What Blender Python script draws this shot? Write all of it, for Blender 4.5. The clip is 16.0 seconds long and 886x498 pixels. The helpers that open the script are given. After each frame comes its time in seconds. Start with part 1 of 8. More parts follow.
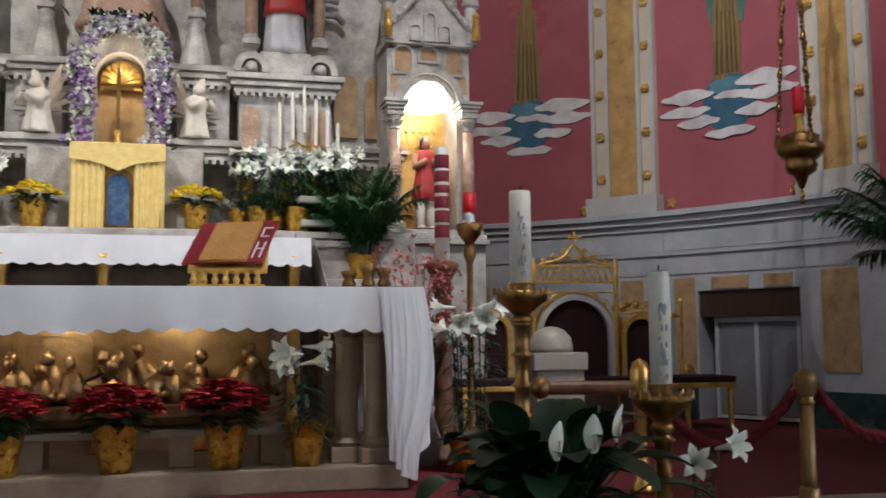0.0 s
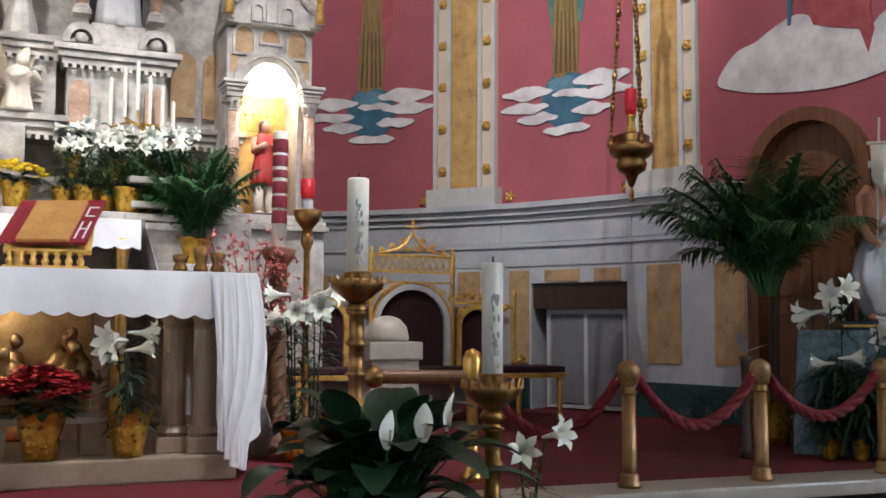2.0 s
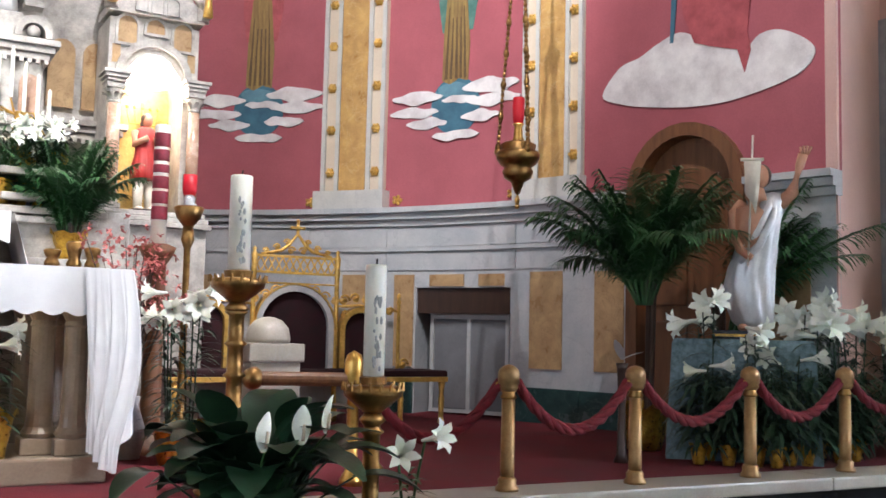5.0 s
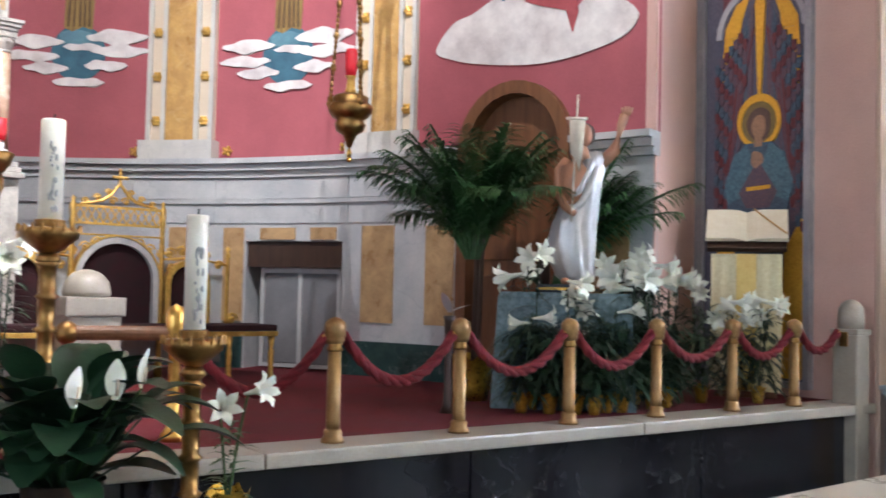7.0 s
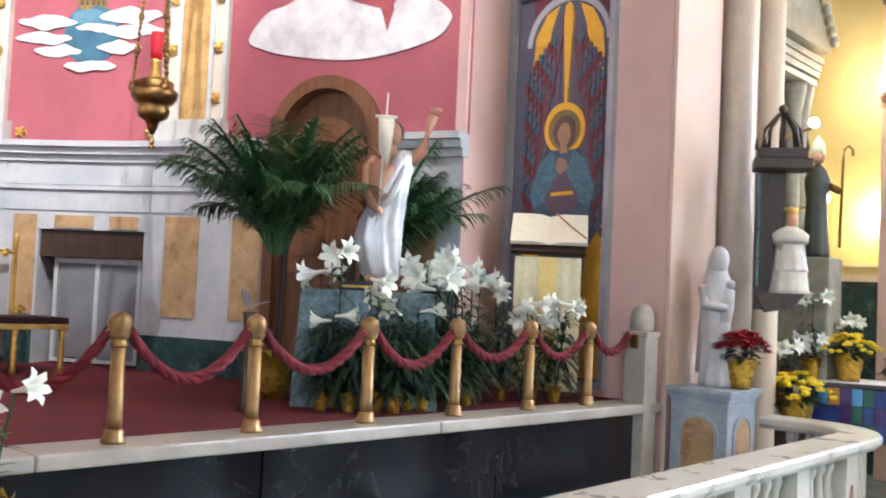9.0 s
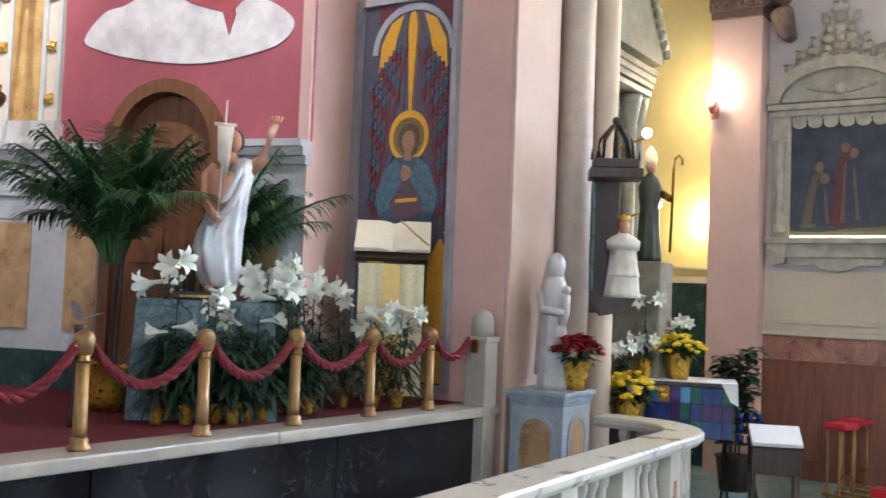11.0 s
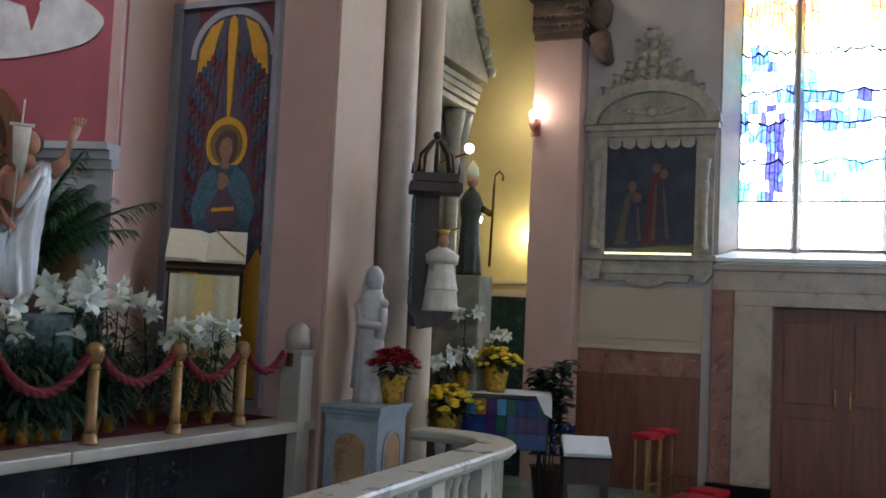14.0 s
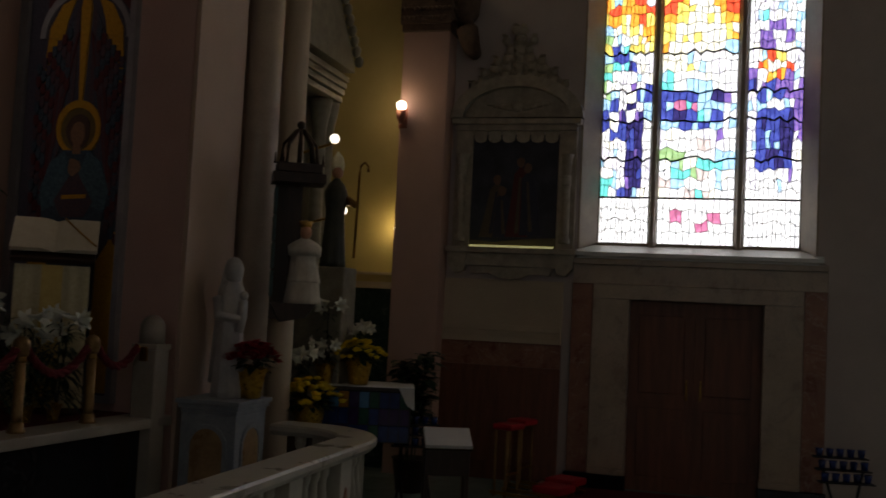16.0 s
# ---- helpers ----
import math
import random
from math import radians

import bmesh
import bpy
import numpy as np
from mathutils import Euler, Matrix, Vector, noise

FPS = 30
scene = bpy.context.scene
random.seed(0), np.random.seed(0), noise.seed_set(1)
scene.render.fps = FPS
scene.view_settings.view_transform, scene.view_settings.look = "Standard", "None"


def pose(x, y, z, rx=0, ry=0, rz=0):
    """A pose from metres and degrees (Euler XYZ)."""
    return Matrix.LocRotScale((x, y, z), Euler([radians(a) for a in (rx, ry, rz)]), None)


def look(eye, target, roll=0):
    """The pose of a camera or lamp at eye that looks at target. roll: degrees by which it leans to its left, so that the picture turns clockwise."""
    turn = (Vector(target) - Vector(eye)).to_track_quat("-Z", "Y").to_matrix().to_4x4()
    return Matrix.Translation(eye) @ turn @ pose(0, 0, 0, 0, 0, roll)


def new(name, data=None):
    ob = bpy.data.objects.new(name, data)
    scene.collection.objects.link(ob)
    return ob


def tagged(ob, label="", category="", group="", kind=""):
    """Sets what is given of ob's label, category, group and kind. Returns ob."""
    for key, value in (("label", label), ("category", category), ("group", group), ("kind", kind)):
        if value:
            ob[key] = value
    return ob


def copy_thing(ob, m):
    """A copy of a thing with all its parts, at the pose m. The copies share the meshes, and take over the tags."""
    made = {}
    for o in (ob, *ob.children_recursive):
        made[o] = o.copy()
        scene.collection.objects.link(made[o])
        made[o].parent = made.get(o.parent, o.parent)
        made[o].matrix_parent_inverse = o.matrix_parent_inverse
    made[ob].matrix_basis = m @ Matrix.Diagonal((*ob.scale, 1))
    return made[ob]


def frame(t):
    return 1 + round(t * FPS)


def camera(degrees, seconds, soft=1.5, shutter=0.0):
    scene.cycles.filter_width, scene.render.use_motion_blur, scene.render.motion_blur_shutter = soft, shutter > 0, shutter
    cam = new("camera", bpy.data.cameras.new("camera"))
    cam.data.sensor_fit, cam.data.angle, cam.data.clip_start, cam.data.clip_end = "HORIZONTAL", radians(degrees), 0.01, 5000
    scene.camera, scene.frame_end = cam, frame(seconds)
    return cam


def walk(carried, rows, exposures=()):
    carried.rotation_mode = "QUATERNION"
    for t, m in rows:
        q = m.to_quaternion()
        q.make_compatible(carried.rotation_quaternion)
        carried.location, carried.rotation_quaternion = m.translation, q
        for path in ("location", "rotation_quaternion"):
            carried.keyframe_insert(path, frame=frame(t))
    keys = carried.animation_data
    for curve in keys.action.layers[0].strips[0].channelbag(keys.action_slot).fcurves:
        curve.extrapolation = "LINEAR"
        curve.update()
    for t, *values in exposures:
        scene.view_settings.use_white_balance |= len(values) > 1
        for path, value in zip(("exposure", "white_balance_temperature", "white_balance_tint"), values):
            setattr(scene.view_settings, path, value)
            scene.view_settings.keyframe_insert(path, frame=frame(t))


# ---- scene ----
cam = camera(48.0, 16.0, soft=1.6, shutter=0.5)
PATH = [
    (0, (0.071, -0.008, 1.637), (0.567, 1.922, 1.814), -0.5),
    (0.5, (0.082, 0.0, 1.633), (0.669, 1.903, 1.812), 0.1),
    (1, (0.094, 0.002, 1.635), (0.757, 1.881, 1.806), 0.3),
    (1.5, (0.096, 0.005, 1.633), (0.843, 1.852, 1.807), 0.4),
    (2, (0.1, 0.018, 1.634), (0.897, 1.845, 1.789), 0.3),
    (2.5, (0.108, 0.009, 1.635), (0.945, 1.819, 1.789), -0.2),
    (3, (0.114, 0.008, 1.631), (0.98, 1.806, 1.763), 0.1),
    (3.5, (0.117, 0.011, 1.632), (1.033, 1.783, 1.768), 0.8),
    (4, (0.116, 0.016, 1.633), (1.06, 1.772, 1.785), 1.1),
    (6.3, (0.146, 0.046, 1.614), (1.286, 1.683, 1.752), 1.3),
    (6.5, (0.158, 0.021, 1.621), (1.331, 1.637, 1.734), 1.4),
    (7, (0.164, 0.018, 1.613), (1.435, 1.56, 1.699), 1.3),
    (7.5, (0.175, 0.007, 1.613), (1.546, 1.46, 1.711), 2.1),
    (8, (0.204, 0.023, 1.617), (1.598, 1.452, 1.737), 2.2),
    (8.5, (0.257, 0.004, 1.625), (1.708, 1.375, 1.749), 2.6),
    (9, (0.285, -0.023, 1.621), (1.807, 1.27, 1.713), 2.6),
    (9.2, (0.29, -0.034, 1.624), (1.832, 1.239, 1.686), 2.3),
    (11.3, (0.308, -0.2, 1.728), (2.013, 0.841, 1.815), 2.3),
    (11.5, (0.313, -0.218, 1.737), (2.029, 0.806, 1.81), 2.4),
    (12, (0.334, -0.214, 1.749), (2.092, 0.737, 1.83), 2.7),
    (12.5, (0.359, -0.214, 1.717), (2.145, 0.684, 1.793), 2.6),
    (13, (0.389, -0.21, 1.726), (2.195, 0.644, 1.817), 2.8),
    (13.5, (0.412, -0.208, 1.735), (2.238, 0.604, 1.822), 2.9),
    (14, (0.425, -0.26, 1.739), (2.263, 0.52, 1.867), 2.6),
    (14.5, (0.437, -0.254, 1.729), (2.285, 0.496, 1.872), 2.2),
    (15, (0.449, -0.267, 1.748), (2.324, 0.417, 1.879), 2.6),
    (15.5, (0.471, -0.279, 1.762), (2.369, 0.341, 1.878), 2.3),
    (16, (0.481, -0.301, 1.781), (2.405, 0.234, 1.897), 2.8),
]
EXPOSURES = [(0.0, -0.84, 5750, 10), (1.5, -0.45, 5750, 10), (2.5, 0.02, 5750, 10), (3.5, 0.22, 5750, 10), (6.5, 0.66, 5750, 10), (7.0, 0.75, 5750, 10), (9.0, 1.28, 5700, 10), (11.5, 0.85, 5500, 8), (12.5, 0.62, 5400, 8), (13.5, 0.15, 5400, 8),
             (14.0, -0.4, 5400, 7), (14.5, -0.95, 5500, 7), (15.0, -1.75, 6300, 10), (15.5, -2.6, 6700, 11), (16.0, -3.4, 7300, 14)]
walk(cam, [(t, look(eye, aim, roll)) for t, eye, aim, roll in PATH], EXPOSURES)

# ---- world and lights ----
world = bpy.data.worlds.new("sky")
scene.world = world
world.use_nodes = True
_bg = world.node_tree.nodes["Background"]
_sky = world.node_tree.nodes.new("ShaderNodeTexSky")
_sky.sky_type, _sky.sun_disc = "NISHITA", False
_sky.sun_elevation, _sky.sun_rotation = radians(40), radians(95)
world.node_tree.links.new(_sky.outputs[0], _bg.inputs[0])
_bg.inputs[1].default_value = 0.1


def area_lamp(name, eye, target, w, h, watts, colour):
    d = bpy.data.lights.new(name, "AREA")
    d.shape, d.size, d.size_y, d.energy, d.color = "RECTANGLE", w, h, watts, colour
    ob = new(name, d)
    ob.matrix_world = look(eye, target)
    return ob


def point_lamp(name, at, watts, colour, radius=0.04):
    d = bpy.data.lights.new(name, "POINT")
    d.energy, d.color, d.shadow_soft_size = watts, colour, radius
    ob = new(name, d)
    ob.location = at
    return ob


def spot_lamp(name, at, target, watts, colour, degrees, blend=0.6, radius=0.05):
    d = bpy.data.lights.new(name, "SPOT")
    d.energy, d.color, d.spot_size, d.spot_blend, d.shadow_soft_size = watts, colour, radians(degrees), blend, radius
    ob = new(name, d)
    ob.matrix_world = look(at, target)
    return ob


WARM = (1.0, 0.80, 0.56)
DAY = (0.86, 0.92, 1.0)
# added fill daylight at invented, unseen nave windows, behind and beside the walk
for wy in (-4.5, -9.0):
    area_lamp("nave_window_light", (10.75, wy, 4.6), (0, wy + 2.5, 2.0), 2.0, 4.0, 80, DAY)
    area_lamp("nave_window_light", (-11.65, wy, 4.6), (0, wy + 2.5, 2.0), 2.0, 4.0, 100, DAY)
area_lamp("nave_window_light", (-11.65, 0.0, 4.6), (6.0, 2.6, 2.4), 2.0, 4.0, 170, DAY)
# soft overhead fill, added high up in the unseen nave
for lx, ly in ((-4.5, -3.0), (3.6, -3.0), (-4.5, -8.0), (3.6, -8.0)):
    point_lamp("pendant_lamp_light", (lx, ly, 6.2), 28, (1.0, 0.93, 0.84), 0.25)
# altar spots hung from the arch
spot_lamp("altar_spot", (-2.6, 3.6, 7.0), (-0.6, 7.6, 2.6), 1450, (1.0, 0.92, 0.80), 50)
spot_lamp("altar_spot", (2.2, 3.6, 7.0), (0.45, 6.3, 2.0), 1500, (1.0, 0.93, 0.84), 58)
# unseen spots added near the arch to brighten the upper apse walls
spot_lamp("apse_wash_spot", (1.2, 3.4, 7.6), (3.9, 9.0, 4.6), 1250, (1.0, 0.93, 0.86), 60)
spot_lamp("apse_wash_spot", (2.6, 3.2, 7.6), (5.5, 6.2, 4.4), 650, (1.0, 0.93, 0.86), 60)
# warm strip lamps under the altar slab that light the relief, and lamps hidden in the niche
for lx in (-1.15, -0.55, 0.05):
    point_lamp("relief_lamp_light", (lx, 5.13, 1.74), 3.5, (1.0, 0.80, 0.50), 0.04)
point_lamp("tabernacle_niche_light", (-0.45, 7.78, 3.70), 7, (1.0, 0.82, 0.55), 0.05)

# ---- materials ----
def _node(nt, kind, **kw):
    n = nt.nodes.new(kind)
    for k, v in kw.items():
        n.inputs[k].default_value = v
    return n


def mat(name, c1, c2=None, scale=6.0, rough=0.6, metal=0.0, bump=0.15, fine=80.0, veins=0.0, vein_col=(0.05, 0.05, 0.06),
        sheen=0.0, per=0.0, stretch=(1, 1, 1), sss=0.0, cells=0.0):
    """A surface with variation at two scales: clouds of scale, grain of fine, and veins if asked."""
    m = bpy.data.materials.new(name)
    m.use_nodes = True
    nt = m.node_tree
    b = nt.nodes["Principled BSDF"]
    L = nt.links.new
    c2 = c2 or tuple(v * 0.72 for v in c1)
    co = nt.nodes.new("ShaderNodeTexCoord")
    mp = nt.nodes.new("ShaderNodeMapping")
    mp.inputs["Scale"].default_value = stretch
    L(co.outputs["Object"], mp.inputs["Vector"])
    n1 = _node(nt, "ShaderNodeTexNoise", Scale=scale, Detail=5.0, Roughness=0.62)
    n2 = _node(nt, "ShaderNodeTexNoise", Scale=fine, Detail=3.0, Roughness=0.7)
    L(mp.outputs[0], n1.inputs["Vector"])
    L(mp.outputs[0], n2.inputs["Vector"])
    ramp = nt.nodes.new("ShaderNodeValToRGB")
    ramp.color_ramp.elements[0].position, ramp.color_ramp.elements[1].position = 0.34, 0.66
    ramp.color_ramp.elements[0].color, ramp.color_ramp.elements[1].color = (*c2, 1), (*c1, 1)
    if cells:
        vo = _node(nt, "ShaderNodeTexVoronoi", Scale=cells)
        L(mp.outputs[0], vo.inputs["Vector"])
        ramp.color_ramp.elements[0].position, ramp.color_ramp.elements[1].position = 0.0, 1.0
        L(vo.outputs["Color"], ramp.inputs["Fac"])
    else:
        L(n1.outputs["Fac"], ramp.inputs["Fac"])
    col = ramp.outputs["Color"]
    g = nt.nodes.new("ShaderNodeMix")
    g.data_type, g.blend_type = "RGBA", "OVERLAY"
    g.inputs["Factor"].default_value = 0.22
    L(col, g.inputs["A"])
    L(n2.outputs["Fac"], g.inputs["B"])
    col = g.outputs["Result"]
    if veins:
        w = _node(nt, "ShaderNodeTexNoise", Scale=scale * 0.55, Detail=7.0, Roughness=0.6, Distortion=1.4)
        L(mp.outputs[0], w.inputs["Vector"])
        r2 = nt.nodes.new("ShaderNodeValToRGB")
        e = r2.color_ramp.elements
        e[0].position, e[1].position = 0.487, 0.513
        e[0].color, e[1].color = (0, 0, 0, 1), (0, 0, 0, 1)
        mid = e.new(0.5)
        mid.color = (veins, veins, veins, 1)
        L(w.outputs["Fac"], r2.inputs["Fac"])
        v = nt.nodes.new("ShaderNodeMix")
        v.data_type = "RGBA"
        L(r2.outputs["Color"], v.inputs["Factor"])
        L(col, v.inputs["A"])
        v.inputs["B"].default_value = (*vein_col, 1)
        col = v.outputs["Result"]
    if per:
        oi = nt.nodes.new("ShaderNodeObjectInfo")
        hs = nt.nodes.new("ShaderNodeHueSaturation")
        mr = nt.nodes.new("ShaderNodeMapRange")
        mr.inputs["To Min"].default_value, mr.inputs["To Max"].default_value = 1 - per, 1 + per
        L(oi.outputs["Random"], mr.inputs["Value"])
        L(mr.outputs[0], hs.inputs["Value"])
        L(col, hs.inputs["Color"])
        col = hs.outputs["Color"]
    L(col, b.inputs["Base Color"])
    rr = nt.nodes.new("ShaderNodeMapRange")
    rr.inputs["To Min"].default_value, rr.inputs["To Max"].default_value = max(rough - 0.12, 0.03), min(rough + 0.12, 1)
    L(n1.outputs["Fac"], rr.inputs["Value"])
    L(rr.outputs[0], b.inputs["Roughness"])
    b.inputs["Metallic"].default_value = metal
    b.inputs["Sheen Weight"].default_value = sheen
    if sss:
        b.inputs["Subsurface Weight"].default_value = sss
        b.inputs["Subsurface Radius"].default_value = (0.02, 0.015, 0.01)
    if bump:
        bp = nt.nodes.new("ShaderNodeBump")
        bp.inputs["Strength"].default_value, bp.inputs["Distance"].default_value = bump, 0.01
        L(n2.outputs["Fac"], bp.inputs["Height"])
        L(bp.outputs[0], b.inputs["Normal"])
    return m


def glow(name, colour, strength):
    m = bpy.data.materials.new(name)
    m.use_nodes = True
    b = m.node_tree.nodes["Principled BSDF"]
    b.inputs["Base Color"].default_value = (*colour, 1)
    b.inputs["Emission Color"].default_value = (*colour, 1)
    b.inputs["Emission Strength"].default_value = strength
    return m


def tinted(name, colour):
    """Coloured window glass: lets the light through in its colour, with a thin gloss."""
    m = bpy.data.materials.new(name)
    m.use_nodes = True
    nt = m.node_tree
    nt.nodes.remove(nt.nodes["Principled BSDF"])
    out = nt.nodes["Material Output"]
    tr = nt.nodes.new("ShaderNodeBsdfTransparent")
    gl = _node(nt, "ShaderNodeBsdfGlossy", Roughness=0.12)
    mx = _node(nt, "ShaderNodeMixShader", Fac=0.04)
    co = nt.nodes.new("ShaderNodeTexCoord")
    no = _node(nt, "ShaderNodeTexNoise", Scale=14.0, Detail=4.0)
    rp = nt.nodes.new("ShaderNodeValToRGB")
    rp.color_ramp.elements[0].position, rp.color_ramp.elements[1].position = 0.3, 0.7
    rp.color_ramp.elements[0].color = (*[v * 0.55 for v in colour], 1)
    rp.color_ramp.elements[1].color = (*[min(1, v * 1.2) for v in colour], 1)
    nt.links.new(co.outputs["Object"], no.inputs["Vector"])
    nt.links.new(no.outputs["Fac"], rp.inputs["Fac"])
    nt.links.new(rp.outputs[0], tr.inputs[0])
    nt.links.new(tr.outputs[0], mx.inputs[1])
    nt.links.new(gl.outputs[0], mx.inputs[2])
    nt.links.new(mx.outputs[0], out.inputs[0])
    return m


ROSE = mat("rose_paint", (0.37, 0.095, 0.115), (0.31, 0.075, 0.092), 2.2, 0.75, bump=0.08)
PINKW = mat("pink_plaster", (0.66, 0.44, 0.38), (0.58, 0.38, 0.33), 1.6, 0.7, bump=0.08)
PEACHW = mat("peach_plaster", (0.64, 0.47, 0.37), (0.56, 0.41, 0.32), 1.5, 0.7, bump=0.08)
CREAMW = mat("cream_plaster", (0.62, 0.52, 0.40), (0.54, 0.44, 0.33), 1.5, 0.7, bump=0.08)
# chapel plaster with the lamp's yellow put into its colour
YELLOWW = mat("yellow_lit_plaster", (0.66, 0.54, 0.24), (0.58, 0.46, 0.19), 1.5, 0.7, bump=0.08)
GREYM = mat("grey_white_marble", (0.50, 0.50, 0.50), (0.38, 0.39, 0.41), 3.0, 0.35, bump=0.04, veins=0.35, vein_col=(0.25, 0.26, 0.29))
DADO = mat("dado_marble", (0.56, 0.54, 0.50), (0.46, 0.45, 0.43), 3.0, 0.4, bump=0.04, veins=0.3, vein_col=(0.28, 0.28, 0.30))
WHITEM = mat("white_marble", (0.41, 0.37, 0.31), (0.30, 0.27, 0.23), 2.6, 0.35, bump=0.03, veins=0.15, vein_col=(0.42, 0.42, 0.44))
# dark second tone stands in for shade among the carving
REREDOS = mat("carved_marble", (0.58, 0.54, 0.49), (0.25, 0.225, 0.205), 5.0, 0.45, bump=0.4, veins=0.25, vein_col=(0.3, 0.29, 0.29))
OCHREM = mat("ochre_marble", (0.55, 0.34, 0.12), (0.36, 0.20, 0.07), 6.0, 0.3, bump=0.04, veins=0.4, vein_col=(0.66, 0.50, 0.28))
OCHREP = mat("ochre_panel_marble", (0.48, 0.32, 0.16), (0.33, 0.20, 0.10), 7.0, 0.3, bump=0.04, veins=0.5, vein_col=(0.22, 0.12, 0.06))
REDM = mat("red_marble", (0.36, 0.17, 0.11), (0.24, 0.10, 0.07), 5.0, 0.3, bump=0.04, veins=0.5, vein_col=(0.55, 0.42, 0.34))
BLACKM = mat("black_marble", (0.012, 0.012, 0.016), (0.006, 0.006, 0.009), 3.0, 0.16, bump=0.02, veins=0.11, vein_col=(0.16, 0.15, 0.14))
GREENM = mat("green_marble", (0.035, 0.075, 0.07), (0.02, 0.045, 0.045), 6.0, 0.25, bump=0.02, veins=0.4, vein_col=(0.12, 0.18, 0.17))
CARPET = mat("red_carpet", (0.15, 0.005, 0.014), (0.095, 0.003, 0.009), 3.0, 0.95, bump=0.6, fine=260)
TILE = mat("floor_terrazzo", (0.30, 0.40, 0.39), (0.21, 0.29, 0.285), 2.2, 0.22, bump=0.03, fine=140)
GOLD = mat("brass", (0.72, 0.45, 0.13), (0.50, 0.29, 0.07), 14, 0.32, metal=1.0, bump=0.12)
OLDGOLD = mat("dark_brass", (0.36, 0.21, 0.07), (0.20, 0.11, 0.04), 14, 0.36, metal=1.0, bump=0.2)
GILT = mat("gilded_wood", (0.80, 0.52, 0.14), (0.56, 0.33, 0.08), 20, 0.38, metal=0.8, bump=0.3)
BRONZE = mat("bronze", (0.42, 0.29, 0.15), (0.20, 0.13, 0.065), 18, 0.34, metal=1.0, bump=0.4)
SILVER = mat("silvery_paint", (0.62, 0.62, 0.63), (0.50, 0.50, 0.52), 8, 0.35, metal=0.35, bump=0.1)
FOIL = mat("gold_foil", (0.72, 0.46, 0.07), (0.42, 0.23, 0.03), 30, 0.3, metal=0.9, bump=0.9, fine=45)
CLOTH = mat("white_linen", (0.78, 0.77, 0.78), (0.70, 0.69, 0.71), 5, 0.9, bump=0.2, fine=220, sheen=0.2)
SATIN = mat("cream_gold_brocade", (0.78, 0.72, 0.50), (0.66, 0.58, 0.34), 40, 0.5, bump=0.3, fine=160, sheen=0.3)
VEIL = mat("yellow_gold_satin", (0.80, 0.62, 0.22), (0.70, 0.50, 0.15), 20, 0.45, bump=0.3, fine=160, sheen=0.3)
VELVET = mat("red_velvet", (0.028, 0.002, 0.006), (0.014, 0.001, 0.003), 10, 0.9, bump=0.4, fine=200)
CUSHION = mat("bright_red_vinyl", (0.52, 0.018, 0.035), (0.44, 0.014, 0.028), 6, 0.4, bump=0.1)
ROPE = mat("red_rope", (0.20, 0.012, 0.022), (0.11, 0.006, 0.012), 30, 0.85, bump=0.7, fine=120)
WOOD = mat("brown_wood", (0.20, 0.085, 0.035), (0.12, 0.048, 0.02), 5, 0.45, bump=0.15, stretch=(4, 4, 0.4))
DARKW = mat("dark_wood", (0.055, 0.028, 0.018), (0.03, 0.016, 0.011), 5, 0.4, bump=0.15, stretch=(4, 4, 0.4))
IRON = mat("dark_iron", (0.03, 0.028, 0.03), None, 20, 0.5, metal=0.7, bump=0.2)
WAX = mat("candle_wax", (0.80, 0.77, 0.68), (0.72, 0.69, 0.60), 6, 0.45, bump=0.06, sss=0.15)
RUBY = mat("ruby_glass", (0.50, 0.01, 0.02), (0.36, 0.005, 0.012), 8, 0.12, bump=0.0)
LEAF = mat("deep_green_leaf", (0.018, 0.052, 0.022), (0.008, 0.026, 0.012), 9, 0.42, bump=0.2, per=0.25)
LEAF2 = mat("mid_green_leaf", (0.06, 0.13, 0.035), (0.03, 0.075, 0.02), 9, 0.5, bump=0.2, per=0.25)
PALM = mat("palm_green", (0.055, 0.15, 0.045), (0.02, 0.065, 0.022), 7, 0.45, bump=0.2, per=0.2)
PETAL = mat("white_petal", (0.82, 0.82, 0.76), (0.72, 0.74, 0.62), 10, 0.55, bump=0.1, sss=0.1)
PURPLE = mat("purple_petal", (0.34, 0.16, 0.46), (0.52, 0.36, 0.60), 24, 0.6, bump=0.2)
REDLEAF = mat("poinsettia_red", (0.44, 0.004, 0.018), (0.24, 0.002, 0.010), 16, 0.8, bump=0.2)
YELLOWF = mat("yellow_bloom", (0.92, 0.72, 0.02), (0.80, 0.55, 0.015), 26, 0.6, bump=0.3)
PINKF = mat("pink_blossom", (0.62, 0.20, 0.18), (0.46, 0.12, 0.11), 26, 0.6, bump=0.3)
STONE = mat("pale_statue_stone", (0.58, 0.56, 0.55), (0.42, 0.41, 0.42), 7, 0.55, bump=0.15)
FLESH = mat("painted_plaster_flesh", (0.52, 0.27, 0.17), (0.44, 0.21, 0.13), 6, 0.5, bump=0.05)
IVORY = mat("ivory_cloth", (0.74, 0.68, 0.58), (0.60, 0.53, 0.44), 9, 0.7, bump=0.3)
PAPER = mat("page_paper", (0.78, 0.72, 0.58), (0.70, 0.63, 0.48), 12, 0.85, bump=0.1)
BLUEG = mat("green_blue_cover", (0.10, 0.17, 0.17), (0.05, 0.10, 0.11), 14, 0.6, bump=0.3)
GREYP = mat("grey_paint", (0.19, 0.19, 0.20), (0.14, 0.14, 0.15), 4, 0.55, bump=0.08)
FRAMEG = mat("pale_grey_frame", (0.48, 0.48, 0.48), (0.38, 0.38, 0.38), 6, 0.5, bump=0.08)
